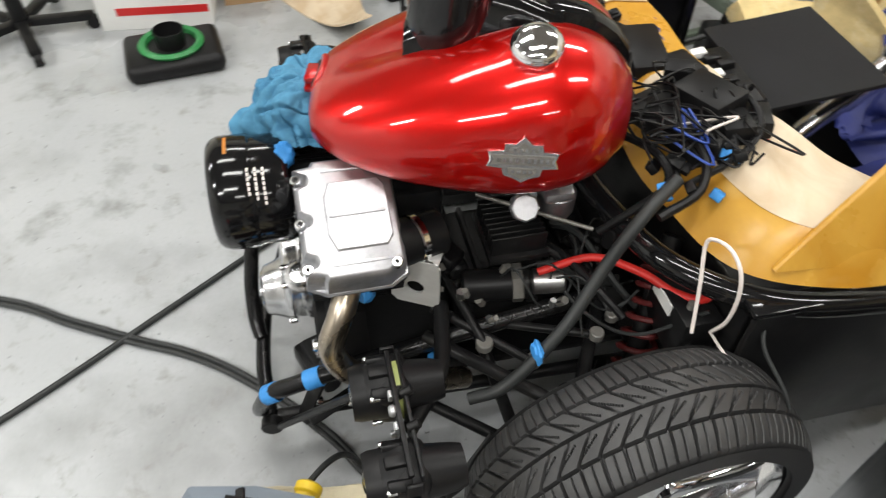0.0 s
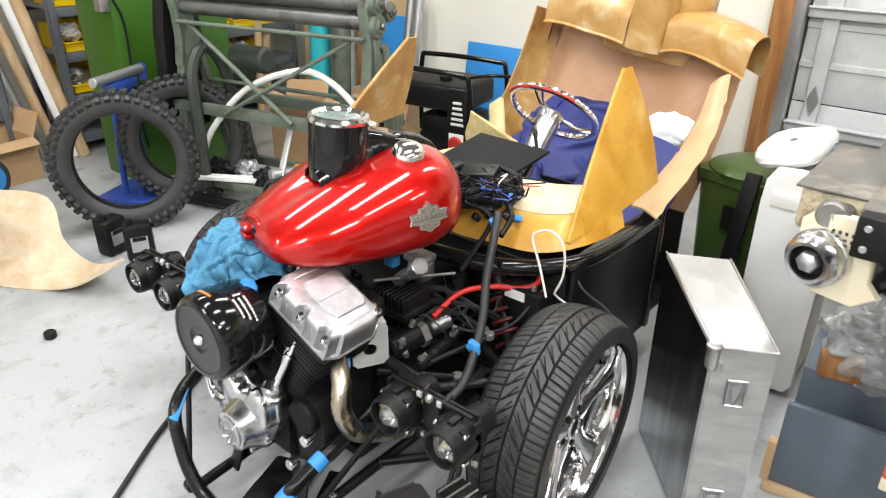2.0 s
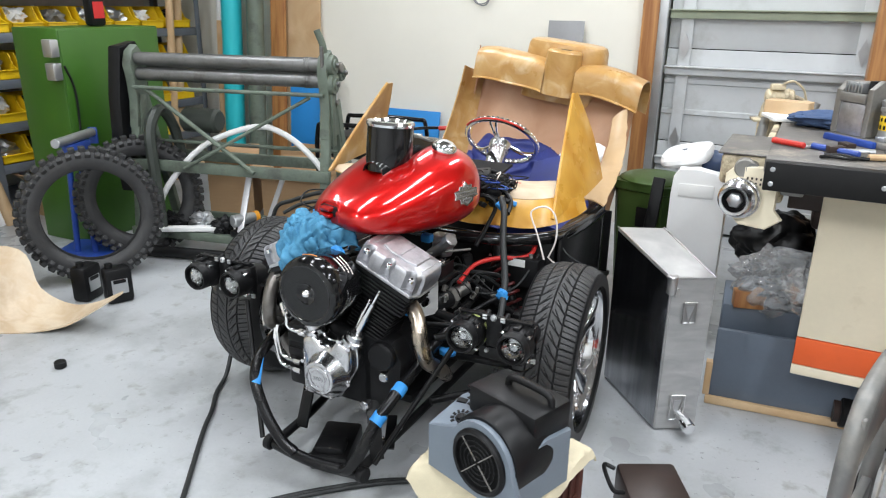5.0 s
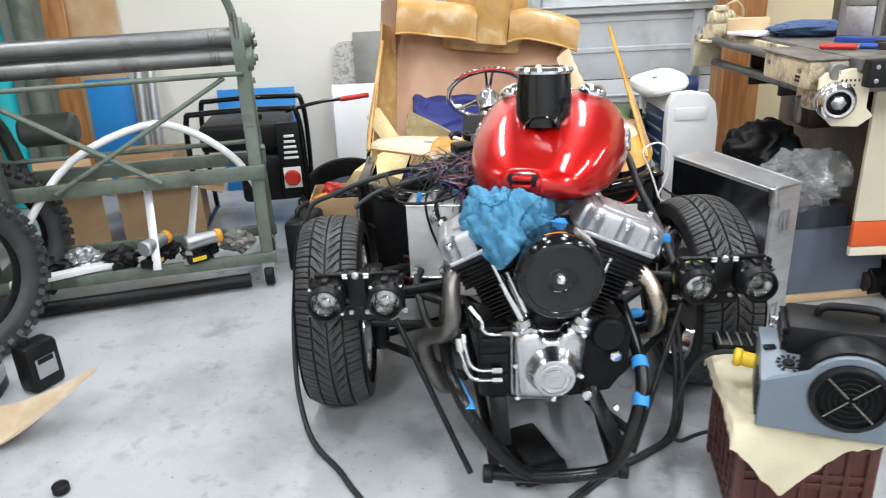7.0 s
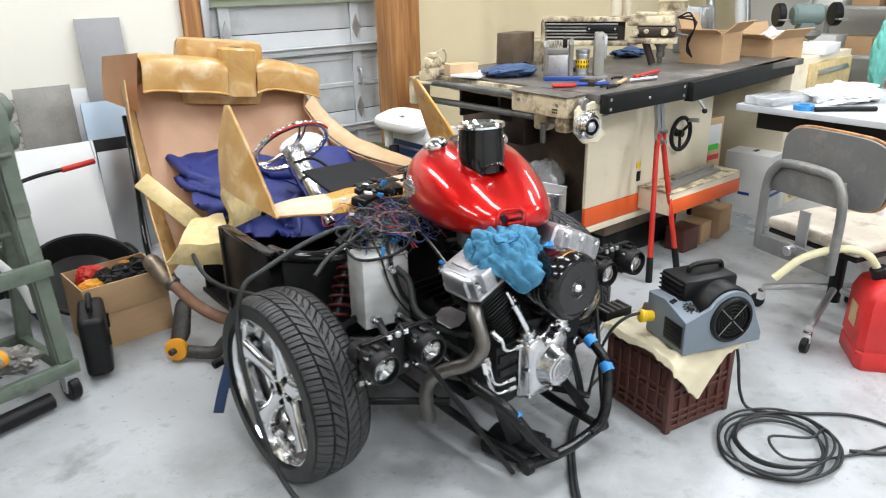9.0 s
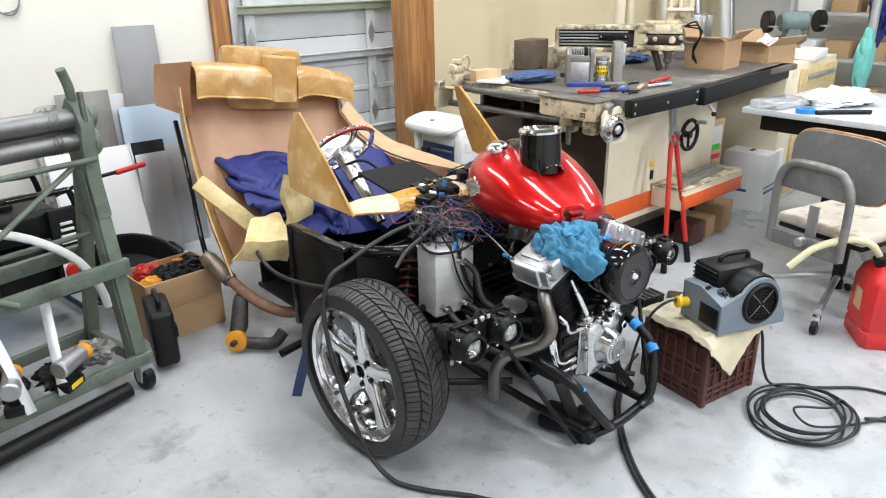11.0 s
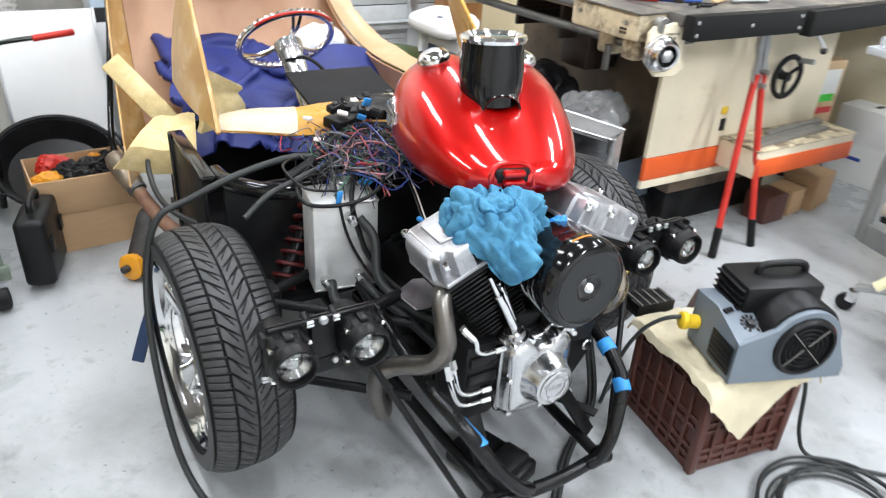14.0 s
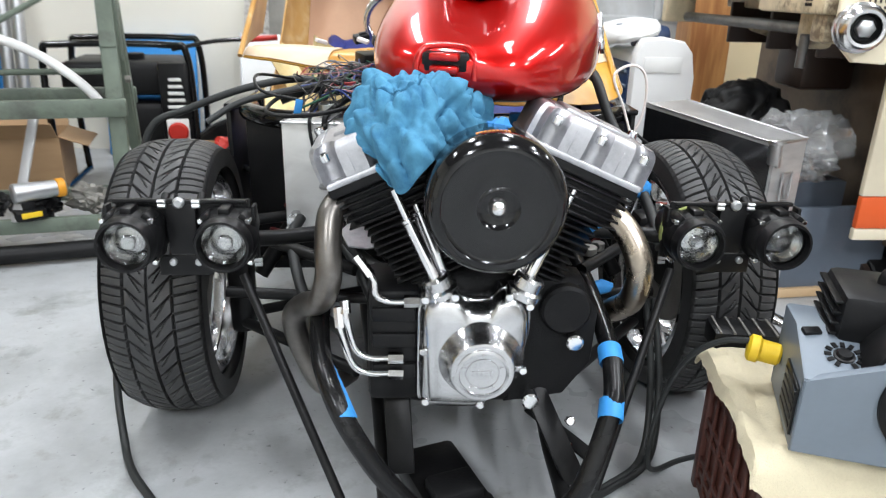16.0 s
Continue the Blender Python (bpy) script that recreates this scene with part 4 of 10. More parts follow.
box(bm, (-0.088, -0.01, 0.345), (0.085, 0.13, 0.2), 0.012)
for zz in (0.405, 0.36, 0.305):
    box(bm, (-0.088, -0.078, zz), (0.07, 0.01, 0.026), 0.004)
part("oil_pump_housing", bm, M_SATIN, engine)
for pts in (((-0.165, -0.07, 0.425), (-0.163, -0.08, 0.405), (-0.15, -0.085, 0.35), (-0.125, -0.088, 0.334), (-0.085, -0.088, 0.333)), ((-0.175, -0.07, 0.415), (-0.172, -0.08, 0.38), (-0.155, -0.088, 0.325), (-0.13, -0.09, 0.308), (-0.085, -0.09, 0.306)), ((-0.145, -0.07, 0.50), (-0.12, -0.085, 0.47), (-0.115, -0.09, 0.445), (-0.095, -0.09, 0.433), (-0.06, -0.09, 0.433))):
    bm = sweep(B(), pts, 0.0055, 10)
    d = (Vector(pts[-1]) - Vector(pts[-2])).normalized()
    rod(bm, Vector(pts[-1]) - d * 0.012, Vector(pts[-1]) + d * 0.012, 0.0095, seg=6)
    rod(bm, pts[0], Vector(pts[0]).lerp(Vector(pts[1]), 0.9), 0.0085, seg=6)
    part("oil_line", bm, M_CHROME, engine, "chromed oil line with hex fittings")
# exhaust headers
M_DULLEX = mat("smoked_exhaust_steel", (0.22, 0.205, 0.19), 0.34, 0.9, 0.25, 9, 0.08, 90, dirt=(0.16, 0.14, 0.12))
part("exhaust_pipe", sweep(B(), [(-0.10, -0.01, 0.585), (-0.15, -0.02, 0.588), (-0.182, -0.045, 0.565), (-0.188, -0.07, 0.52), (-0.188, -0.08, 0.47), (-0.205, -0.055, 0.42), (-0.245, 0.02, 0.375), (-0.268, 0.06, 0.33), (-0.258, 0.09, 0.25), (-0.225, 0.12, 0.16), (-0.18, 0.2, 0.14)], 0.021, 20, 8), M_DULLEX, engine, "heat-tinted steel exhaust header")
part("exhaust_pipe", sweep(B(), [(0.20, 0.0, 0.565), (0.245, -0.005, 0.56), (0.285, -0.025, 0.53), (0.308, -0.048, 0.475), (0.312, -0.02, 0.405), (0.304, 0.05, 0.35), (0.29, 0.12, 0.30), (0.26, 0.2, 0.24)], 0.022, 20, 8), M_STEEL, engine, "heat-tinted steel exhaust header")
part("carburettor", box(B(), (0.06, 0.13, 0.58), (0.16, 0.1, 0.12), 0.02), M_SATIN, engine)
part("intake_manifold", sweep(B(), [(-0.05, 0.05, 0.58), (0.02, 0.09, 0.57), (0.1, 0.09, 0.57), (0.17, 0.05, 0.58)], 0.025, 16), M_POLISH, engine)
part("transmission", box(B(), (CX, 0.36, 0.315), (0.22, 0.32, 0.19), 0.04, seg=3), M_WRINK, engine)
for k in range(6):
    part("case_rib", box(B(), (CX + 0.01, 0.25 + 0.045 * k, 0.418), (0.18, 0.010, 0.022), 0.003), M_WRINK, engine)
bm = rod(B(), (0.224, 0.325, 0.462), (0.236, 0.385, 0.468), 0.024, seg=24, bev=0.004)
part("starter_motor", bm, M_ALU, engine, "bare aluminium starter solenoid")
part("starter_terminal", rod(B(), (0.23, 0.385, 0.474), (0.236, 0.405, 0.478), 0.006, seg=8), M_REDP, engine)
part("starter_body", rod(B(), (0.20, 0.20, 0.45), (0.222, 0.324, 0.46), 0.031, seg=24, bev=0.006), M_SATIN, engine)
part("starter_flange", rod(B(), (0.216, 0.29, 0.457), (0.2195, 0.31, 0.459), 0.038, seg=6, bev=0.002), M_CASTIRON, engine)
# bracket: a folded aluminium plate with a round hole
ring_o, ring_i, ring_b, ring_c = [], [], [], []
bkm = Matrix.Translation((0.236, 0.108, 0.528)) @ pose(0, 0, 0, 0, 0, 62) @ pose(0, 0, 0, 90, 0, 0)
for k in range(24):
    a = 2 * math.pi * k / 24
    c, s_ = math.cos(a), math.sin(a)
    q = 1 / max(abs(c) / 0.043, abs(s_) / 0.055)
    ring_o.append(bkm @ Vector((q * c, q * s_, 0.003)))
    ring_i.append(bkm @ Vector((0.016 * c, 0.016 * s_ - 0.012, 0.003)))
    ring_b.append(bkm @ Vector((q * c, q * s_, -0.003)))
    ring_c.append(bkm @ Vector((0.016 * c, 0.016 * s_ - 0.012, -0.003)))
bm = loft(B(), [ring_c, ring_b, ring_o, ring_i, ring_c], cap=False)
bmesh.ops.remove_doubles(bm, verts=bm.verts[:], dist=1e-5)
box(bm, (0.0, 0.052, -0.02), (0.08, 0.006, 0.045), 0.0015, bkm)
part("engine_bracket", bm, M_ALUT, engine, "bare aluminium bracket with a round hole")
SPM = axis((-0.135, 0.13, 0.470), (0.12, -0.30, 0.94))
part("support_plate", prism(B(), [(-0.05, -0.035), (-0.02, -0.048), (0.025, -0.045), (0.055, -0.03), (0.045, 0.02), (0.015, 0.035), (-0.03, 0.03), (-0.052, 0.01)], 0.004, SPM, 0.001), M_CAST, engine, "bare aluminium support plate")
# black finned regulator, carburettor body and linkages behind the right cylinder
for k in range(9):
    part("regulator_fin", box(B(), (0.10 + 0.013 * k, 0.30, 0.545), (0.004, 0.10, 0.045), 0.001, None, 1), M_SATIN, engine)
part("regulator_base", box(B(), (0.152, 0.30, 0.52), (0.13, 0.11, 0.014), 0.003), M_SATIN, engine)
part("intake_elbow", sweep(B(), [(0.125, 0.32, 0.565), (0.15, 0.315, 0.592), (0.19, 0.30, 0.622), (0.214, 0.295, 0.645), (0.222, 0.294, 0.652)], 0.017, 16, 5), M_CAST, engine, "pale cast inlet elbow")
part("elbow_collar", rod(B(), (0.207, 0.296, 0.638), (0.226, 0.293, 0.656), 0.024, seg=8, bev=0.003), M_CAST, engine)
part("tape_cap", box(B(), (0.15, 0.275, 0.652), (0.034, 0.028, 0.026), 0.005, None, 2), M_TAPE, engine, "blue masking tape cap")
part("carburettor_bowl", lathe(B(), [(0.0, 0.0), (0.03, 0.0), (0.034, 0.01), (0.034, 0.045), (0.026, 0.055), (0.0, 0.058)], Matrix.Translation((0.15, 0.38, 0.565)), 24, cap=False), M_CAST, engine)
part("carburettor_top", box(B(), (0.155, 0.37, 0.628), (0.07, 0.055, 0.02), 0.006, pose(0, 0, 0, 0, 0, 0)), M_CAST, engine)
part("throttle_rod", rod(B(), (0.12, 0.24, 0.60), (0.23, 0.42, 0.585), 0.004, seg=10), M_CASTIRON, engine)
part("boot_clamp", lathe(B(), [(0.040, -0.006), (0.043, -0.004), (0.043, 0.006), (0.040, 0.008)], axis((0.205, 0.115, 0.60), (0.4, -1, 0.1)), 32, cap=False), M_CHROME, engine)
part("intake_boot", rod(B(), (0.19, 0.16, 0.595), (0.215, 0.075, 0.602), 0.040, seg=28, bev=0.004), M_PLASTIC, engine)
for a, b, r in (((0.12, 0.16, 0.47), (0.30, 0.22, 0.40), 0.010), ((0.22, 0.14, 0.43), (0.34, 0.30, 0.38), 0.009), ((0.26, 0.26, 0.40), (0.36, 0.40, 0.46), 0.008), ((0.16, 0.42, 0.50), (0.30, 0.46, 0.42), 0.008)):
    part("linkage_rod", rod(B(), a, b, r, seg=10), M_SATIN, engine)
    part("rod_end", rod(B(), Vector(b) - Vector((0, 0, 0.008)), Vector(b) + Vector((0, 0, 0.010)), r * 1.6, seg=12, bev=0.002), M_CASTIRON, engine)
rg = random.Random(77)
for k in range(26):
    c = Vector((rg.uniform(0.12, 0.30), rg.uniform(0.12, 0.50), rg.uniform(0.405, 0.50)))
    part("frame_bolt", rod(B(), c, c + Vector((rg.uniform(-0.01, 0.02), rg.uniform(-0.015, 0.015), 0.018)), rg.choice((0.006, 0.008)), seg=6), rg.choice((M_CASTIRON, M_SATIN, M_SATIN, M_ALU)), engine)
for k in range(12):
    c = Vector((rg.uniform(0.10, 0.25), rg.uniform(0.14, 0.52), rg.uniform(0.42, 0.52)))
    part("casting", box(B(), c, (rg.uniform(0.03, 0.07), rg.uniform(0.03, 0.06), rg.uniform(0.02, 0.05)), 0.006, Matrix.Translation(c) @ pose(0, 0, 0, rg.uniform(-15, 15), rg.uniform(-15, 15), rg.uniform(0, 90)) @ Matrix.Translation(-c), 1), rg.choice((M_WRINK, M_SATIN, M_PLASTIC)), engine)
for k in range(14):
    c = Vector((rg.uniform(0.12, 0.26), rg.uniform(0.18, 0.50), 0.50))
    e = Vector((rg.uniform(0.2, 0.38), rg.uniform(0.3, 0.58), rg.uniform(0.42, 0.56)))
    part("engine_hose" if k < 5 else "engine_wire", sweep(B(), [c, c.lerp(e, 0.3) + Vector((0, 0, rg.uniform(-0.02, 0.05))), c.lerp(e, 0.7) + Vector((0.02, 0, rg.uniform(-0.04, 0.03))), e], 0.007 if k < 5 else 0.0022, 7, 5), M_HOSE if k % 4 else M_PLASTIC, engine)

# chassis tubes
chassis = part("chassis", box(B(), (CX, 0.34, 0.19), (0.3, 0.5, 0.03), 0.008), M_SATIN, trike, "black tubular steel chassis")


def tubes(name, runs, r, material=M_FRAME, seg=14, label=""):
    for run in runs:
        part(name, sweep(B(), run, r, seg, 7), material, chassis, label)


tubes("cradle_tube", [
    [(-0.19, 0.45, 0.43), (-0.21, 0.15, 0.40), (-0.208, -0.06, 0.362), (-0.176, -0.172, 0.312), (-0.12, -0.205, 0.22), (-0.06, -0.212, 0.145), (-0.02, -0.205, 0.112)],
    [(0.25, 0.45, 0.43), (0.264, 0.15, 0.39), (0.266, -0.05, 0.348), (0.260, -0.125, 0.318), (0.246, -0.172, 0.282), (0.21, -0.205, 0.185), (0.178, -0.212, 0.13), (0.15, -0.205, 0.11)]], 0.0165)
tubes("cross_tube", [[(-0.125, -0.19, 0.108), (0.04, -0.205, 0.102), (0.215, -0.195, 0.108)]], 0.0165)
for x in (-0.118, 0.208):
    part("tube_clamp", rod(B(), (x - 0.012, -0.193, 0.108), (x + 0.012, -0.195, 0.108), 0.023, seg=18, bev=0.003), M_SATIN, chassis)
tubes("lower_rail", [[(-0.1, -0.18, 0.11), (-0.12, 0.1, 0.12), (-0.18, 0.6, 0.2)], [(0.19, -0.18, 0.11), (0.2, 0.1, 0.12), (0.26, 0.6, 0.2)]], 0.014, M_SATIN)
for a, b, w in (((-0.085, -0.03, 0.25), (-0.075, -0.10, 0.118), 0.045), ((0.150, -0.05, 0.25), (0.215, -0.13, 0.118), 0.040)):
    d = Vector(b) - Vector(a)
    part("engine_plate", box(B(), (0, 0, d.length / 2), (w, 0.008, d.length), 0.002, axis(a, d, 20)), M_SATIN, chassis)
part("skid_bar", box(B(), (0, 0, 0), (0.17, 0.03, 0.006), 0.002, pose(0.205, -0.04, 0.155, 0, 0, -62)), M_SATIN, chassis)
for c in ((0.205, -0.085, 0.160), (0.225, -0.02, 0.165)):
    part("plate_bolt", rod(B(), c, (c[0], c[1] - 0.012, c[2] + 0.006), 0.009, seg=12, bev=0.002), M_CHROME, chassis)
tubes("lamp_stay", [[(-0.33, -0.02, 0.45), (-0.16, -0.18, 0.1)], [(0.38, 0.0, 0.45), (0.235, -0.175, 0.14)]], 0.0075, M_SATIN, 10)
tubes("control_arm", [[(-0.42, 0.30, 0.42), (-0.16, 0.12, 0.40)], [(-0.42, 0.34, 0.42), (-0.16, 0.45, 0.42)], [(-0.42, 0.32, 0.2), (-0.16, 0.1, 0.2)], [(-0.42, 0.36, 0.2), (-0.14, 0.5, 0.2)], [(0.45, 0.30, 0.42), (0.26, 0.12, 0.40)], [(0.45, 0.34, 0.42), (0.26, 0.45, 0.42)], [(0.45, 0.32, 0.2), (0.26, 0.1, 0.2)], [(0.45, 0.36, 0.2), (0.26, 0.5, 0.2)], [(-0.43, 0.25, 0.3), (0.0, 0.24, 0.28)], [(0.45, 0.25, 0.3), (0.1, 0.24, 0.28)]], 0.012, M_SATIN, 10)
for sx, x in ((-1, -0.42), (1, 0.45)):
    part("upright", box(B(), (x, 0.34, 0.31), (0.05, 0.07, 0.27), 0.014), M_SATIN, chassis)
M_SPRING = mat("dark_red_spring", (0.085, 0.007, 0.007), 0.5, 0, 0.2, 20, 0.05, 60)
# coil-over shocks with red springs
for x0, x1 in ((-0.40, -0.20), (0.43, 0.26)):
    bm = B()
    p0, p1 = Vector((x0, 0.44, 0.26)), Vector((x1, 0.56, 0.57))
    helix = []
    m = axis(p0, p1 - p0)
    ln = (p1 - p0).length
    for k in range(97):
        a = k / 96 * 2 * math.pi * 8
        helix.append(m @ Vector((0.032 * math.cos(a), 0.032 * math.sin(a), ln * (0.25 + 0.65 * k / 96))))
    sweep(bm, helix, 0.0055, 7, 1)
    part("coil_spring", bm, M_SPRING, chassis, "red coil spring")
    bm = rod(B(), p0, p1, 0.018, seg=14)
    part("shock_absorber", bm, M_SATIN, chassis)
tubes("bumper_tube", [[(-0.44, 0.66, 0.605), (-0.425, 0.57, 0.61), (-0.33, 0.47, 0.612), (-0.15, 0.44, 0.615), (0.05, 0.43, 0.615), (0.22, 0.45, 0.615), (0.36, 0.5, 0.615), (0.455, 0.62, 0.61), (0.485, 0.8, 0.605), (0.49, 1.02, 0.6)]], 0.021, M_BLACK, 18)

# cockpit tub: folded black steel sides, a floor and a rear wall
tub = part("cockpit_tub", box(B(), (0.01, 0.95, 0.24), (0.92, 0.8, 0.02), 0.004), M_SATIN, trike, "black steel cockpit tub")
for sx, x, y0, y1 in ((-1, -0.482, 0.60, 0.945), (1, 0.478, 0.58, 1.08)):
    ym, ln = (y0 + y1) / 2, y1 - y0
    part("side_panel", box(B(), (x, ym, 0.42), (0.012, ln, 0.40), 0.003), M_SATIN, tub)
    part("top_rail", box(B(), (x - sx * 0.010, ym, 0.619), (0.036, ln + 0.02, 0.014), 0.004), M_BLACK, tub)
    part("corner_post", box(B(), (x - sx * 0.004, y1, 0.42), (0.034, 0.030, 0.41), 0.006), M_BLACK, tub)
part("bulkhead", box(B(), (0.01, 0.59, 0.42), (0.9, 0.014, 0.34), 0.003), M_SATIN, tub)
part("rear_panel", box(B(), (0.01, 1.33, 0.38), (0.9, 0.014, 0.28), 0.003), M_SATIN, tub)

# aluminium catch tank beside the engine
ob_m = pose(-0.243, 0.36, 0.415, 0, 0, -8)
oil = part("oil_tank", box(B(), (0.014, 0, 0.11), (0.153, 0.115, 0.22), 0.004, ob_m), M_ALUT, trike, "welded aluminium oil tank")
part("filler_neck", rod(B(), ob_m @ Vector((0.02, 0.02, 0.218)), ob_m @ Vector((0.02, 0.02, 0.25)), 0.024, seg=24, bev=0.003), M_ALU, oil)
for lx, ly, lz in ((-0.04, -0.06, 0.03), (0.04, -0.06, 0.035), (0.02, -0.06, 0.19)):
    bm = rod(B(), ob_m @ Vector((lx, ly + 0.01, lz)), ob_m @ Vector((lx, ly - 0.02, lz)), 0.012, seg=6)
    rod(bm, ob_m @ Vector((lx, ly - 0.018, lz)), ob_m @ Vector((lx, ly - 0.04, lz)), 0.008, seg=14)
    part("hose_fitting", bm, M_POLISH, oil)
for zz in (0.0, 0.22):
    for a, b in (((-1, -1), (1, -1)), ((1, -1), (1, 1)), ((1, 1), (-1, 1)), ((-1, 1), (-1, -1))):
        part("weld_bead", sweep(B(), [ob_m @ Vector((0.014 + a[0] * 0.076, a[1] * 0.057, zz)), ob_m @ Vector((0.014 + b[0] * 0.076, b[1] * 0.057, zz))], 0.003, 6, 1), M_ALU, oil)
for pts, r in (([(-0.21, 0.29, 0.60), (-0.19, 0.25, 0.56), (-0.20, 0.20, 0.48), (-0.16, 0.12, 0.44), (-0.1, 0.05, 0.42)], 0.011), ([(-0.21, 0.28, 0.45), (-0.20, 0.22, 0.43), (-0.16, 0.15, 0.40), (-0.12, 0.05, 0.36)], 0.011), ([(-0.28, 0.29, 0.445), (-0.29, 0.23, 0.42), (-0.25, 0.1, 0.35), (-0.17, 0.0, 0.33)], 0.011)):
    part("oil_hose", sweep(B(), pts, r, 12), M_HOSE, oil)


# headlamps: two projector lamps on each bracket
def lamp_pair(p_a, p_b, yaw):
    mid = (Vector(p_a) + Vector(p_b)) / 2
    ml = Matrix.Translation(mid) @ pose(0, 0, 0, 0, 0, yaw)
    br = part("lamp_bracket", box(B(), (0, 0.035, 0.02), (0.21, 0.006, 0.07), 0.002, ml), M_SATIN, trike, "black twin projector headlamp bracket")
    bm = B()
    box(bm, (0, 0.020, 0.055), (0.205, 0.008, 0.007), 0.002, ml)
    box(bm, (0, 0.020, 0.01), (0.046, 0.008, 0.085), 0.003, ml)
    box(bm, (0, 0.020, -0.052), (0.085, 0.006, 0.034), 0.002, ml)
    for sx in (-1, 1):
        box(bm, (sx * 0.113, 0.022, 0.0), (0.006, 0.022, 0.10), 0.002, ml)
    part("cross_plate", bm, M_SATIN, br)
    for sx in (-1, 1):
        mh = ml @ pose(sx * 0.073, 0, 0)
        bm = B()
        box(bm, (0, 0.02, 0), (0.086, 0.06, 0.086), 0.02, mh, 3)
        lathe(bm, [(0.036, 0.03), (0.044, 0.02), (0.046, -0.01), (0.04, -0.04), (0.034, -0.085), (0.03, -0.1), (0.0, -0.1)], mh @ axis((0, 0, 0), (0, -1, 0)), 36, cap=False)
        head = part("headlamp", bm, M_PLASTIC, br, "round projector headlamp with clear lens")
        turn = mh @ axis((0, -0.012, 0), (0, -1, 0))
        part("lamp_ring", lathe(B(), [(0.034, 0.018), (0.037, 0.03), (0.041, 0.03), (0.044, 0.02), (0.044, 0.005)], turn, 40, cap=False), M_PLASTIC, head)
        part("reflector", lathe(B(), [(0.0, 0.008), (0.010, 0.0095), (0.012, 0.002), (0.022, 0.0), (0.034, 0.012)], turn, 36, cap=False), M_REFL, head)
        part("lens", lathe(B(), [(0.0, 0.034), (0.012, 0.032), (0.022, 0.027), (0.029, 0.02), (0.034, 0.0135), (0.0335, 0.0125), (0.028, 0.018), (0.021, 0.025), (0.012, 0.0295), (0.0, 0.031)], turn, 36, cap=False), M_GLASS, head)
        for bx, bz in ((-0.036, 0.033), (0.036, 0.033), (-0.036, -0.034), (0.036, -0.034)):
            part("adjuster", rod(B(), mh @ Vector((bx, -0.016, bz)), mh @ Vector((bx, 0.0, bz)), 0.0048, seg=10, bev=0.0015), M_CHROME, head)
        for a in (50, 90, 130):
            part("cooling_fin", box(B(), (0, 0.004, 0.047), (0.018, 0.034, 0.012), 0.003, mh @ pose(0, 0, 0, 0, 90 - a, 0)), M_SATIN, head)
    part("bracket_bolt", rod(B(), ml @ Vector((0, 0.006, 0.055)), ml @ Vector((0, 0.017, 0.055)), 0.009, seg=14, bev=0.003), M_SHEETM, br)
    for bx, bz in ((-0.026, 0.053), (0.026, 0.053), (-0.116, -0.044), (0.116, -0.044)):
        for dz in (-0.0035, 0.0035):
            part("hex_nut", rod(B(), ml @ Vector((bx - 0.006, 0.0125, bz + dz)), ml @ Vector((bx + 0.006, 0.0125, bz + dz)), 0.0035, seg=6), M_SHEETM, br)
    for bx in (-0.018, 0.022):
        part("bracket_bolt", rod(B(), ml @ Vector((bx, 0.008, -0.044)), ml @ Vector((bx, 0.018, -0.044)), 0.006, seg=12, bev=0.002), M_SHEETM, br)
    for bx in (-0.028, 0.028):
        part("bracket_post", rod(B(), ml @ Vector((bx, 0.03, 0.05)), ml @ Vector((bx, 0.045, 0.058)), 0.007, seg=10), M_SATIN, br)
    return br


lamp_pair((-0.494, -0.03, 0.511), (-0.348, -0.03, 0.517), 0)
lamp_pair((0.415, 0.012, 0.5), (0.561, 0.015, 0.5), 0)
tubes("lamp_arm", [[(-0.40, 0.03, 0.49), (-0.3, 0.1, 0.47), (-0.18, 0.14, 0.47)], [(0.48, 0.05, 0.48), (0.38, 0.12, 0.47), (0.25, 0.15, 0.47)]], 0.014, M_SATIN, 10)

part("lamp_band", lathe(B(), [(0.0465, -0.006), (0.048, -0.005), (0.048, 0.007), (0.0465, 0.008)], axis((0.418, 0.045, 0.50), (0, -1, 0)), 32, cap=False), mat("pale_green_band", (0.42, 0.47, 0.16), 0.5), trike, "pale green lamp band")
part("hanging_strap", sheet(B(), [[(-0.60 - 0.10 * t + 0.012 * u, 0.615 - 0.012 * u, 0.36 - 0.235 * t + 0.02 * math.sin(t * 3)) for u in (-1, 0, 1)] for t in [k / 8 for k in range(9)]], 0.006), M_DKBLUE, trike, "dark blue strap hanging behind the wheel")
part("tail_pipe", lathe(B(), [(0.013, 0.0), (0.016, 0.0), (0.016, 0.14), (0.0, 0.14), (0.0, 0.13), (0.013, 0.13), (0.013, 0.0)], axis((-0.60, 0.90, 0.138), (1, 0.05, 0.12)), 20, cap=False), M_SATIN, trike)

# steering
HUB = Vector((-0.03, 1.245, 0.752))
colm = Vector((0.02, -0.66, -0.66)).normalized()
swm = axis(HUB, -colm)
steer = part("steering_column", lathe(B(), [(0.0, 0.034), (0.034, 0.034), (0.046, 0.026), (0.048, 0.012), (0.040, -0.03), (0.037, -0.12), (0.028, -0.13), (0.028, -0.24), (0.022, -0.25), (0.022, -0.34), (0, -0.34)], swm, 32, cap=False), M_POLISH, trike, "chromed steering column with three-spoke steering wheel")
rim_pts = [swm @ Vector((0.156 * math.cos(2 * math.pi * k / 48), 0.156 * math.sin(2 * math.pi * k / 48), 0.035)) for k in range(48)]
part("steering_wheel", sweep(B(), rim_pts, 0.0095, 10, 2, closed=True), M_CHROME, steer, "chromed chain-link steering wheel rim")
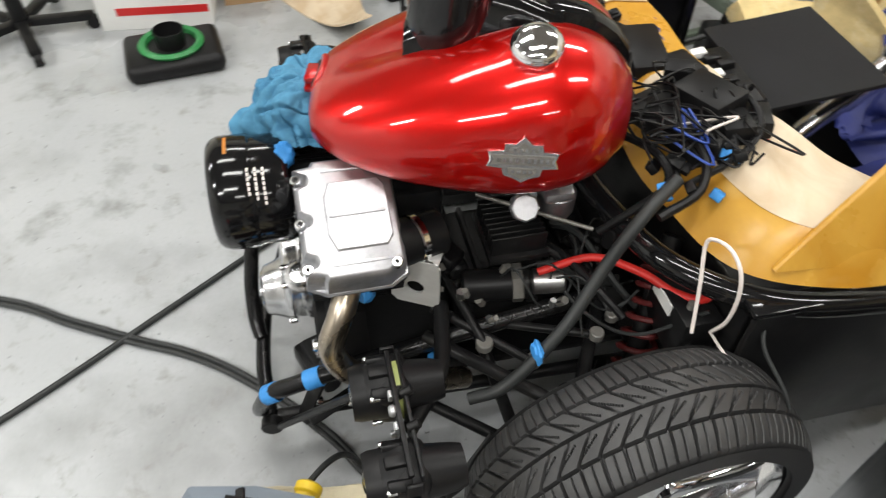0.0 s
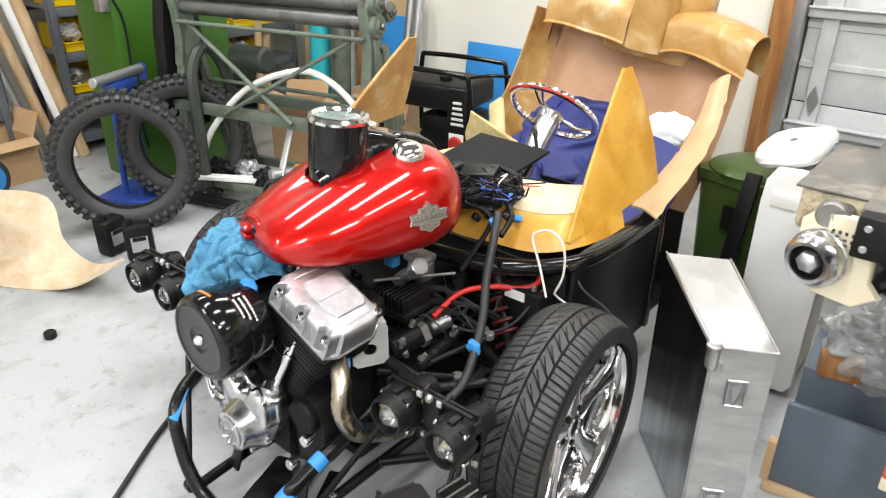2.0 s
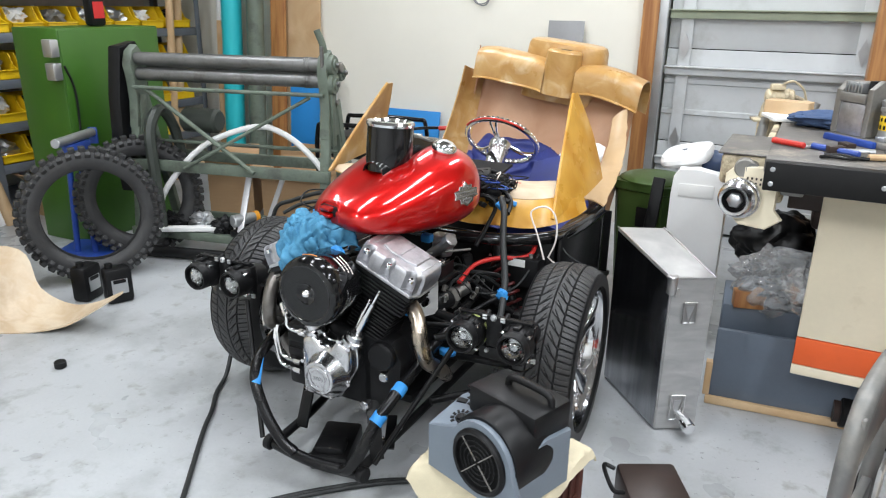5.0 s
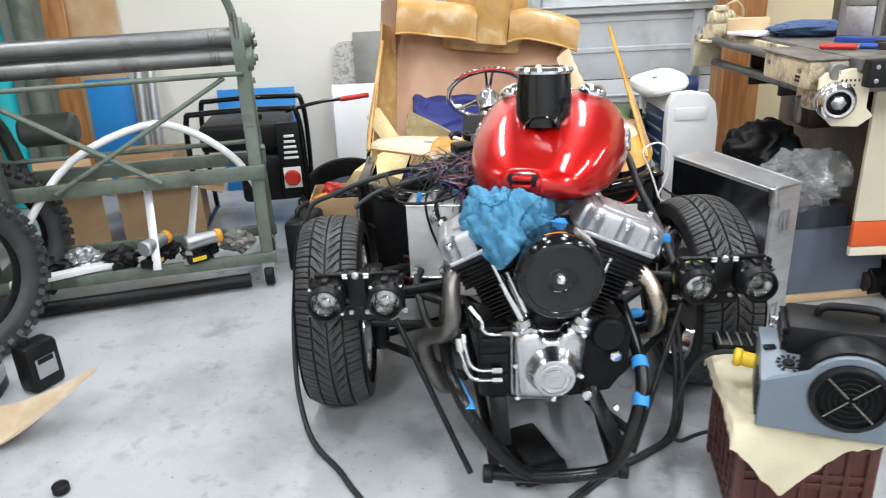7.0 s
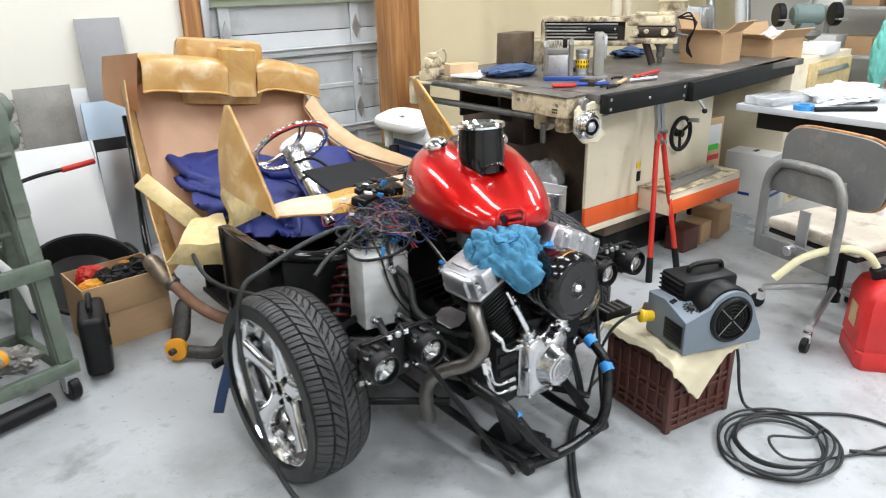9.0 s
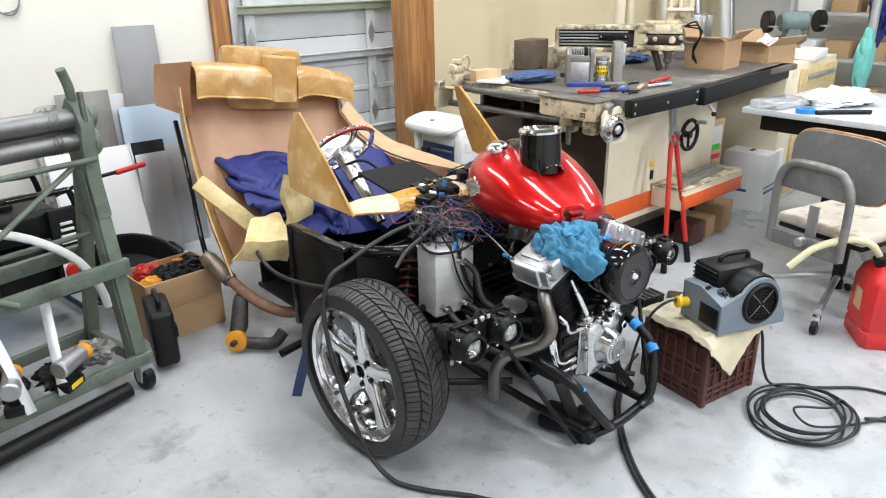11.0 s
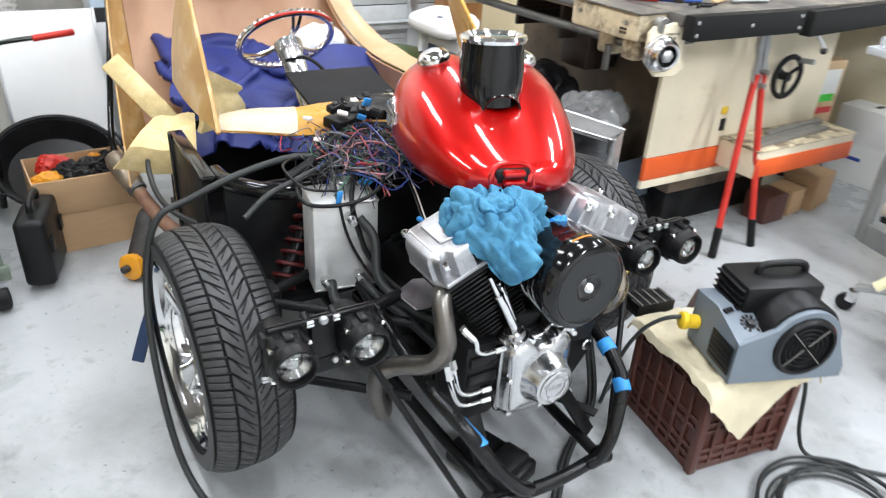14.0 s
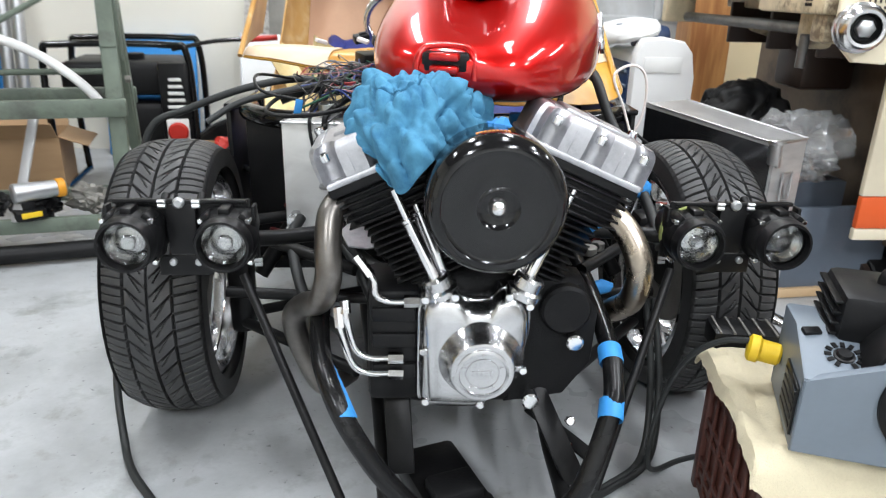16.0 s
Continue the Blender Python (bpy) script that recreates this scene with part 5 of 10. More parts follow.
red_arc = [swm @ Vector((0.168 * math.cos(a), 0.168 * math.sin(a), 0.030)) for a in [math.radians(40 + 11 * k) for k in range(10)]]
part("rim_cover", sweep(B(), red_arc, 0.0042, 10, 3), M_REDT, steer, "red rim cover")
for k in range(48):
    a = 2 * math.pi * k / 48
    link = box(B(), (0, 0, 0), (0.021, 0.0165, 0.016), 0.004, swm @ pose(0.156 * math.cos(a), 0.156 * math.sin(a), 0.041, 0, 0, math.degrees(a)), 1)
    part("chain_link", link, M_CHROME, steer)
for k in range(3):
    a = math.pi / 2 + 2 * math.pi * k / 3
    bm = B()
    for da in (-0.09, 0.09):
        sweep(bm, [swm @ Vector((0.036 * math.cos(a + da), 0.03 * math.sin(a + da), 0.025)), swm @ Vector((0.1 * math.cos(a + da * 0.8), 0.1 * math.sin(a + da * 0.8), 0.018)), swm @ Vector((0.152 * math.cos(a + da), 0.152 * math.sin(a + da), 0.034))], 0.006, 8)
    part("spoke", bm, M_CHROME, steer)
part("column_cable", sweep(B(), [HUB + Vector((-0.03, -0.05, -0.02)), HUB + Vector((0.02, -0.12, 0.0)), HUB + Vector((0.07, -0.18, -0.06)), HUB + Vector((0.05, -0.26, -0.16))], 0.006, 8), M_PLASTIC, steer)

# ---- bodywork lying on and behind the three-wheeler ----
cowl = thing("fibreglass_cowl", "raw amber fibreglass cockpit cowl with two pointed fins", "body panel")
# the deck's outer edge sweeps round the front and back along both sides
edge = [(-0.440, 0.62, 0.728), (-0.40, 0.602, 0.722), (-0.34, 0.59, 0.715), (-0.18, 0.565, 0.70), (0.0, 0.525, 0.66), (0.18, 0.522, 0.64), (0.34, 0.548, 0.64), (0.43, 0.595, 0.645), (0.478, 0.70, 0.65), (0.495, 0.80, 0.66)]
inner = [(-0.415, 0.67, 0.745), (-0.385, 0.68, 0.742), (-0.31, 0.685, 0.742), (-0.15, 0.68, 0.742), (0.0, 0.68, 0.742), (0.15, 0.71, 0.742), (0.275, 0.745, 0.744), (0.345, 0.775, 0.742), (0.39, 0.815, 0.738), (0.42, 0.87, 0.735)]
rows = []
for o_, i_ in zip(catmull(edge, 5), catmull(inner, 5)):
    row = []
    for j in range(11):
        s = j / 10
        # a rounded front edge that flattens inwards
        a = math.pi / 2 * min(1, s * 1.9)
        row.append(Vector((o_.x + (i_.x - o_.x) * s, o_.y + (i_.y - o_.y) * s - 0.012 * math.sin(s * math.pi), o_.z + (i_.z - o_.z) * math.sin(a) ** 1.1 + 0.003 * math.sin(o_.x * 30))))
    rows.append(row)
deck = rows
part("cowl_deck", sheet(B(), rows, -0.005), M_FIBREG, cowl, "amber fibreglass deck")
for sx in (-1, 1):
    P0, P1, P2 = ((Vector((-0.44, 0.58, 0.735)), Vector((-0.462, 0.962, 0.762)), Vector((-0.405, 0.958, 1.03))) if sx < 0 else
                  (Vector((0.44, 0.61, 0.668)), Vector((0.492, 0.985, 0.735)), Vector((0.376, 0.955, 1.04))))
    rows = []
    for i in range(13):
        t = i / 12
        fr = P0.lerp(P2, t) + Vector((0, -0.014 * t - 0.01 * math.sin(t * math.pi), 0))
        re = P1.lerp(P2, t) + Vector((sx * 0.006, 0.02, 0.0)) * math.sin(t * math.pi) + Vector((0, 0.022, 0)) * t
        row = []
        for j in range(9):
            s = j / 8
            row.append(fr.lerp(re, s) + Vector((sx * 0.012, 0, 0)) * math.sin(s * math.pi) * (1 - t))
        rows.append(row)
    bm = sheet(B(), rows, 0.006)
    # rolled flange along the front edge
    sweep(bm, [r[0] for r in rows], 0.006, 8, 2)
    part("fin", bm, M_FIBREG if sx > 0 else M_FIBRE, cowl, "pointed fibreglass fin")
for lo, hi, j0 in ((0, 14, 0), (21, 42, 3)):
    patch = [[Vector(p) + Vector((0, -0.004 if j0 == 0 else 0, 0.007)) for p in deck[i][j0:]] for i in range(lo, hi)]
    part("deck_patch", sheet(B(), patch, -0.002), M_FIBREP, cowl, "pale sanded fibreglass patch")

# body mould: a tall leaning shell with a moulded hood at its top
mold = thing("fibreglass_body_shell", "brown fibreglass rear body shell standing behind the cockpit", "body panel")
TL, TR = Vector((-0.43, 1.97, 1.0)), Vector((0.385, 1.92, 0.92))
BL, BR = Vector((-0.46, 1.54, 0.30)), Vector((0.40, 1.36, 0.32))
rows = []
for i in range(17):
    t = i / 16
    l, r = BL.lerp(TL, t), BR.lerp(TR, t)
    row = []
    for j in range(17):
        s = j / 16
        p = l.lerp(r, s)
        p += Vector((0.1, 0.16, 0.05)) * (math.sin(s * math.pi) ** 0.7) * 0.35 * (1 - 0.5 * t)
        p += Vector((0, 0.10, -0.03)) * math.sin(t * math.pi) * 0.6
        row.append(p)
    rows.append(row)
part("back_panel", sheet(B(), rows, 0.006), M_FIBREI, mold, "dusty brown inner face")
# forward flanges on both sides
rowsL = []
for i in range(15):
    t = i / 14
    edge = BL.lerp(TL, t) + Vector((0, 0.10, -0.03)) * math.sin(t * math.pi) * 0.6
    w = 0.10 + 0.05 * math.sin(t * 9)
    out = Vector((-0.05 - 0.06 * (1 - t), -0.14 - 0.08 * (1 - t) ** 2, 0.02 + 0.02 * t))
    rowsL.append([edge + out * (k / 5) + Vector((-0.02, 0, 0)) * math.sin(k / 5 * math.pi) for k in range(6)])
part("side_flange", sheet(B(), rowsL, 0.006), M_FIBRE, mold)
part("edge_tube", sweep(B(), [(-0.475, 1.965, 0.87), (-0.50, 1.86, 0.74), (-0.545, 1.70, 0.57), (-0.58, 1.58, 0.42), (-0.585, 1.52, 0.3)], 0.011, 10), M_BLACK, mold, "black tube along the shell edge")
outer = catmull([(0.375, 1.80, 0.885), (0.405, 1.70, 0.79), (0.445, 1.52, 0.71), (0.485, 1.24, 0.67), (0.520, 0.96, 0.640)], 6)
ctr = catmull([(0.315, 1.78, 0.84), (0.335, 1.66, 0.745), (0.36, 1.46, 0.675), (0.395, 1.20, 0.655), (0.435, 0.97, 0.655)], 6)
rowsR = []
for i, (p, q) in enumerate(zip(outer, ctr)):
    # a torn, uneven outer edge
    q2 = p + (p - q).normalized() * (0.010 * noise.noise(Vector((i * 0.9, 3, 0))) + 0.006 * noise.noise(Vector((i * 2.3, 7, 0))))
    rowsR.append([q.lerp(q2, k / 5) + Vector((0, 0, 0.008)) * math.sin(k / 5 * math.pi) for k in range(6)])
part("side_flange", sheet(B(), rowsR, 0.006), M_FIBRET, mold, "pale translucent fibreglass flange with a torn edge")
rowsR = []
for i in range(12):
    t = i / 11
    e = BR.lerp(TR, t) + Vector((0, 0.10, -0.03)) * math.sin(t * math.pi) * 0.6
    o = ctr[min(len(ctr) - 1, int((1 - t) * (len(ctr) - 1)))] - Vector((0.004, 0.0, 0.008))
    o = Vector((o.x, max(o.y, e.y - 0.30), o.z))
    rowsR.append([e.lerp(o, k / 4) for k in range(5)])
part("side_wall", sheet(B(), rowsR, 0.006), M_FIBREI, mold)
# hood: two boxed shelves and a domed middle with a slot
HM = Matrix.Translation((0.0, 1.915, 1.008)) @ pose(0, 0, 0, 0, 7, 1)


def hood(x0, x1, depth, h, back, drop):
    rows = []
    for i in range(13):
        t = i / 12
        x = x0 + (x1 - x0) * t
        row = []
        line = catmull([(0, 0.16, -0.10), (0, 0.15, 0.0), (0, 0.10, h * 0.8), (0, 0.02, h), (0, -depth * 0.55, h * 0.93), (0, -depth * 0.88, h * 0.70), (0, -depth, h * 0.3), (0, -depth * 1.02, h * 0.4 - drop), (0, -depth * 1.03, h * 0.35 - drop - 0.01), (0, -depth * 1.16, h * 0.35 - drop - 0.018)], 3)
        for q in line:
            row.append(HM @ Vector((x, q.y + 0.010 * math.sin(t * 5), q.z + 0.010 * math.sin(t * 4 + x0 * 9) - 0.02 * abs(2 * t - 1) ** 3)))
        rows.append(row)
    return sheet(B(), rows, 0.005)


part("hood_shelf", hood(-0.42, -0.05, 0.10, 0.085, 0, 0.075), M_FIBRE, mold, "moulded amber hood")
part("hood_shelf", hood(0.10, 0.425, 0.095, 0.07, 0, 0.07), M_FIBRE, mold, "moulded amber hood")
# hollow end of the left shelf, curled back
rows = [[HM @ Vector((-0.42 - 0.085 * s, -0.06 + 0.20 * s + 0.02 * math.sin(t * 3), 0.085 - 0.25 * t * (1 - 0.25 * s) - 0.03 * s)) for s in [k / 6 for k in range(7)]] for t in [k / 8 for k in range(9)]]
part("hood_end", sheet(B(), rows, 0.005), M_FIBREI, mold)
bm = B()
rings = []
for h, k in ((-0.13, 1.0), (-0.04, 1.0), (0.08, 1.0), (0.13, 0.98), (0.15, 0.93), (0.157, 0.84)):
    rings.append([HM @ Vector((-0.005 + 0.200 * math.copysign(abs(math.cos(a)) ** 0.6, math.cos(a)) * k, 0.085 + 0.115 * math.copysign(abs(math.sin(a)) ** 0.6, math.sin(a)) * k, h)) for a in [2 * math.pi * j / 28 for j in range(28)]])
part("hood_dome", loft(bm, rings), M_FIBRE, mold, "domed hood top")
bm = B()
rings = []
for h, k in ((-0.085, 1.04), (-0.03, 1.0), (0.07, 1.0), (0.118, 0.97), (0.128, 0.86)):
    ring = []
    for a in [2 * math.pi * j / 24 for j in range(24)]:
        c, s = math.cos(a), math.sin(a)
        x, y = 0.085 * math.copysign(abs(c) ** 0.7, c), 0.095 * math.copysign(abs(s) ** 0.7, s)
        ring.append(HM @ Vector((0.02 + x * k, -0.035 + y * k, h)))
    rings.append(ring)
nosep = part("hood_nose", loft(bm, rings), M_FIBRE, mold, "rounded hood nose with a slot")
part("slot", box(B(), (0.02, -0.035, 0.128), (0.05, 0.014, 0.004), 0.001, HM), M_SATIN, nosep)

# foam and offcuts propped at the shell's left edge
fs_a, fs_b = Vector((-0.54, 1.64, 0.66)), Vector((-0.36, 1.44, 0.43))
fs_d = (fs_b - fs_a).normalized()
fs_n = Vector((-0.35, -0.75, 0.55))
fs_n = (fs_n - fs_d * fs_n.dot(fs_d)).normalized()
fs_m = Matrix.Translation((fs_a + fs_b) / 2) @ Matrix((fs_d.cross(fs_n), fs_n, fs_d)).transposed().to_4x4()
single("foam_strip", box(B(), (0, 0, 0), (0.075, 0.022, (fs_b - fs_a).length), 0.006), M_FOAM, "yellow foam strip propped on the body shell", "foam strip", fs_m)
single("foam_tray", sheet(B(), [[Vector(a).lerp(Vector(b), k / 6) + Vector((0, 0, 0.004 * math.sin(k * 1.7))) for k in range(7)] for a, b in (((-0.628, 1.18, 0.450), (-0.40, 1.16, 0.395)), ((-0.600, 1.16, 0.485), (-0.392, 1.14, 0.45)), ((-0.575, 1.16, 0.515), (-0.388, 1.13, 0.483)), ((-0.53, 1.22, 0.535), (-0.37, 1.20, 0.52)), ((-0.47, 1.30, 0.55), (-0.35, 1.28, 0.56)))], 0.006), M_FOAM, "folded yellow foam tray propped beside the cockpit tub", "foam tray")
rows = [[(-0.36 + 0.04 * j + 0.012 * math.sin(i), 1.22 + 0.02 * j, 0.52 + 0.22 * i / 8 * (1 - 0.12 * j * i / 8)) for j in range(5)] for i in range(9)]
single("foam_offcut", sheet(B(), rows, 0.02), M_FOAM, "curved yellow foam offcut standing in the cockpit", "foam block")

# upholstery
def tub_floor(x, y):
    v = np.clip((y - 1.2) / 0.62, 0, 1)
    return 0.40 + 0.24 * v ** 0.8 + 0.05 * np.exp(-((x + 0.24) / 0.12) ** 2)


def tub_bounds(q):
    q[:, 0] = np.clip(q[:, 0], -0.38, 0.33)
    q[:, 1] = np.clip(q[:, 1], 1.20, 1.95 - 0.33 * (q[:, 0] + 0.36))
    return q


single("seat_cover", sheet(B(), cloth(0.92, 60, ((-0.03, 1.55, 0.74), (0.33, 0.30, 0.10)), tub_floor, tub_bounds, 110, 4), 0.008), M_BLUEF, "blue quilted seat upholstery crumpled in the cockpit", "seat cover", sharp=80)
rows = []
for i in range(14):
    rows.append([(0.05 + 0.36 * i / 13, 1.06 + 0.42 * j / 13, 0.45 + 0.05 * math.sin(i / 13 * math.pi) + 0.2 * (j / 13) ** 2 + 0.006 * (j % 2)) for j in range(14)])
single("seat_cushion", sheet(B(), rows, 0.05), M_BLUEF, "blue channelled seat cushion", "seat cushion")
single("plastic_bag", lump((0.235, 1.66, 0.66), (0.13, 0.09, 0.09), 3, 0.12, 1.5), M_BAG, "crumpled white plastic bag on the blue seat", "plastic bag")

# black board across the cockpit
bd = thing("instrument_board", "flat matt black board resting over the cockpit", "board", pose(0.0, 0.880, 0.730, 8, 0, -2))
part("panel", box(B(), (0, 0, 0), (0.275, 0.225, 0.010), 0.002), M_BOARD, bd)
part("wiring_block", box(B(), (0.04, -0.165, 0.0), (0.18, 0.10, 0.045), 0.008), M_PLASTIC, bd)
for k in range(7):
    part("connector", box(B(), (-0.03 + 0.024 * k, -0.175 + 0.016 * (k % 3), 0.028), (0.02, 0.03, 0.014), 0.003), M_SATIN if k % 3 else M_PAPER, bd)

# wiring harness: loose coloured wires
WIRES = {"black": (0.015, 0.015, 0.016), "red": (0.28, 0.02, 0.025), "blue": (0.015, 0.04, 0.2), "pink": (0.30, 0.13, 0.14), "green": (0.015, 0.09, 0.05), "violet": (0.07, 0.04, 0.13), "grey": (0.16, 0.16, 0.17)}
rnd = random.Random(5)
harness = part("wiring_loom", sweep(B(), [(-0.33, 0.42, 0.665), (-0.26, 0.44, 0.69), (-0.18, 0.50, 0.71), (-0.10, 0.54, 0.72), (0.05, 0.55, 0.70)], 0.014, 10), M_PLASTIC, trike, "tangled loom of coloured wires beside the tank")
for wname, colour in WIRES.items():
    bm = B()
    for k in range(64 if wname == "black" else 22 if wname in ("blue", "grey") else 11):
        c = Vector((-0.15 + rnd.gauss(0, 0.05), 0.46 + rnd.gauss(0, 0.055), 0.69))
        if k % 5 < 2:
            c = Vector((-0.085 + rnd.gauss(0, 0.05), 0.57 + rnd.gauss(0, 0.035), 0.715))
        if k % 3:
            r = rnd.uniform(0.03, 0.085)
            a0, span = rnd.uniform(0, 6.28), rnd.uniform(2.5, 7)
            pts = []
            for q in range(7):
                a = a0 + span * q / 6
                pts.append(c + Vector((r * 0.95 * math.cos(a), r * 1.1 * math.sin(a), rnd.uniform(-0.02, 0.028) + 0.008 * math.sin(a))))
        else:
            e = Vector((rnd.uniform(-0.28, -0.02), rnd.uniform(0.25, 0.4), rnd.uniform(0.62, 0.72)))
            pts = [c, c.lerp(e, 0.35) + Vector((rnd.gauss(0, 0.03), rnd.gauss(0, 0.03), rnd.uniform(0.0, 0.05))), c.lerp(e, 0.7) + Vector((rnd.gauss(0, 0.02), 0, rnd.uniform(0, 0.03))), e]
        sweep(bm, pts, rnd.choice((0.0013, 0.0017, 0.0022)), 5, 4)
    tagged(part("wire", bm, mat("wire_" + wname, colour, 0.4, 0, 0.1, 20, 0, 60), harness), kind="stuff")
for c, a in (((-0.25, 0.40, 0.69), 20), ((-0.1, 0.62, 0.72), 70), ((0.25, 0.52, 0.735), 40)):
    bm = box(B(), (0, 0, 0), (0.03, 0.022, 0.016), 0.003, pose(*c, 20, 10, a))
    box(bm, (0.022, 0, 0), (0.014, 0.018, 0.012), 0.002, pose(*c, 20, 10, a))
    part("connector", bm, M_PLASTIC, harness)
# made-up low black boxes that darken the deck under the loose wires
for c, s_, a in (((-0.05, 0.60, 0.742), (0.15, 0.07, 0.030), -12), ((-0.13, 0.565, 0.735), (0.09, 0.06, 0.028), 25), ((0.02, 0.645, 0.745), (0.08, 0.05, 0.026), 10)):
    part("loom_filler", box(B(), (0, 0, 0), s_, 0.006, pose(*c, 5, 0, a)), M_PLASTIC, harness)
rl = random.Random(9)
for k in range(9):
    c = (0.22 + rl.uniform(0, 0.10), 0.49 + rl.uniform(-0.03, 0.12), 0.71 + rl.uniform(0.0, 0.07))
    part("connector", box(B(), (0, 0, 0), (rl.uniform(0.015, 0.035), 0.02, 0.016), 0.003, pose(*c, rl.uniform(-40, 40), rl.uniform(-40, 40), rl.uniform(0, 180))), rl.choice((M_PLASTIC, M_PLASTIC, M_TAPE)), harness)

# dark bundle of loom and relays between tank and deck
for pts, r in (([(0.13, 0.50, 0.74), (0.2, 0.53, 0.77), (0.27, 0.55, 0.765), (0.32, 0.53, 0.735), (0.34, 0.46, 0.71)], 0.0075), ([(0.12, 0.55, 0.75), (0.20, 0.60, 0.78), (0.28, 0.60, 0.76), (0.30, 0.52, 0.73)], 0.0055), ([(0.15, 0.46, 0.73), (0.24, 0.49, 0.75), (0.28, 0.50, 0.72), (0.27, 0.46, 0.66), (0.25, 0.42, 0.60)], 0.007), ([(0.10, 0.60, 0.755), (0.16, 0.66, 0.79), (0.24, 0.66, 0.78), (0.29, 0.60, 0.75)], 0.006)):
    part("loom_branch", sweep(B(), pts, r, 8, 5), M_PLASTIC, harness)
for c, s_, a in (((0.155, 0.615, 0.772), (0.10, 0.07, 0.05), 20), ((0.075, 0.60, 0.775), (0.05, 0.035, 0.035), 60), ((0.225, 0.625, 0.768), (0.06, 0.05, 0.035), -10), ((0.21, 0.67, 0.765), (0.07, 0.05, 0.03), -25), ((0.26, 0.57, 0.765), (0.03, 0.03, 0.03), 50), ((0.14, 0.66, 0.765), (0.04, 0.03, 0.025), 5)):
    part("relay", box(B(), (0, 0, 0), s_, 0.004, pose(*c, 8, -5, a)), M_PLASTIC, harness)
rw = random.Random(31)
part("relay_tray", box(B(), (0, 0, 0), (0.19, 0.15, 0.028), 0.008, pose(0.165, 0.585, 0.748, 4, -4, 18)), M_PLASTIC, harness, "black relay tray")
for k in range(40):
    c = Vector((rw.uniform(0.09, 0.28), rw.uniform(0.47, 0.66), 0.768))
    pts = [c + Vector((rw.gauss(0, 0.035), rw.gauss(0, 0.035), rw.uniform(-0.02, 0.035))) for q in range(4)]
    part("loose_wire", sweep(B(), pts, 0.0022, 5, 5), (M_REDHOSE if k == 7 else M_BLUE if k in (11, 23) else M_WHITEW if k == 30 else M_PLASTIC), harness)

# connectors, tags and tape flags lying in the loom, and a pair running to the engine
for c, a in (((-0.165, 0.54, 0.780), 20), ((-0.09, 0.54, 0.766), 70), ((-0.05, 0.54, 0.753), 130), ((-0.13, 0.56, 0.772), 100)):
    plug = part("connector", box(B(), (0, 0, 0), (0.034, 0.022, 0.018), 0.003, pose(*c, 15, -10, a)), M_PLASTIC, harness)
    part("connector_latch", box(B(), (0.004, 0, 0.010), (0.016, 0.010, 0.005), 0.001, pose(*c, 15, -10, a)), M_SATIN, plug)
for c, a in (((-0.248, 0.50, 0.775), 35), ((-0.159, 0.50, 0.778), -20), ((-0.23, 0.49, 0.724), 60)):
    part("wire_tag", box(B(), (0, 0, 0), (0.026, 0.014, 0.008), 0.002, pose(*c, 10, 15, a)), M_WHITEW, harness, "pale plastic connector")
for c, s_, a in (((-0.085, 0.52, 0.792), (0.030, 0.006, 0.020), 30), ((-0.10, 0.52, 0.755), (0.022, 0.005, 0.014), -20), ((-0.092, 0.20, 0.607), (0.034, 0.009, 0.010), -62)):
    part("tape_flag", box(B(), (0, 0, 0), s_, 0.0015, pose(*c, 12, 18, a)), M_TAPE, harness, "blue masking tape flag")
for dx in (0.0, 0.008):
    part("loose_wire", sweep(B(), [(-0.10 + dx, 0.47, 0.70), (-0.045 + dx, 0.42, 0.655), (-0.059 + dx, 0.32, 0.633), (-0.087 + dx, 0.22, 0.613), (-0.106 + dx, 0.15, 0.60)], 0.0022, 6, 6), M_WHITEW if dx else M_HOSE, harness)
# cables looping over the oil tank
for pts, r in (([(-0.14, 0.44, 0.69), (-0.19, 0.36, 0.67), (-0.225, 0.298, 0.645), (-0.215, 0.288, 0.58), (-0.19, 0.275, 0.50), (-0.15, 0.22, 0.44), (-0.10, 0.12, 0.42)], 0.006), ([(-0.17, 0.45, 0.70), (-0.235, 0.37, 0.675), (-0.255, 0.297, 0.64), (-0.24, 0.285, 0.56), (-0.205, 0.27, 0.48), (-0.17, 0.2, 0.42)], 0.0035), ([(-0.26, 0.43, 0.70), (-0.33, 0.36, 0.67), (-0.33, 0.29, 0.655), (-0.25, 0.25, 0.66), (-0.17, 0.27, 0.675), (-0.12, 0.34, 0.70)], 0.0045), ([(-0.30, 0.46, 0.70), (-0.36, 0.36, 0.72), (-0.34, 0.28, 0.70), (-0.27, 0.27, 0.685)], 0.003)):
    part("loom_cable", sweep(B(), pts, r, 8, 6), M_PLASTIC, harness)
part("tape_flag", box(B(), (0, 0, 0), (0.014, 0.004, 0.03), 0.001, pose(-0.27, 0.262, 0.672, 0, 12, 20)), M_TAPE, harness, "blue masking tape flag")

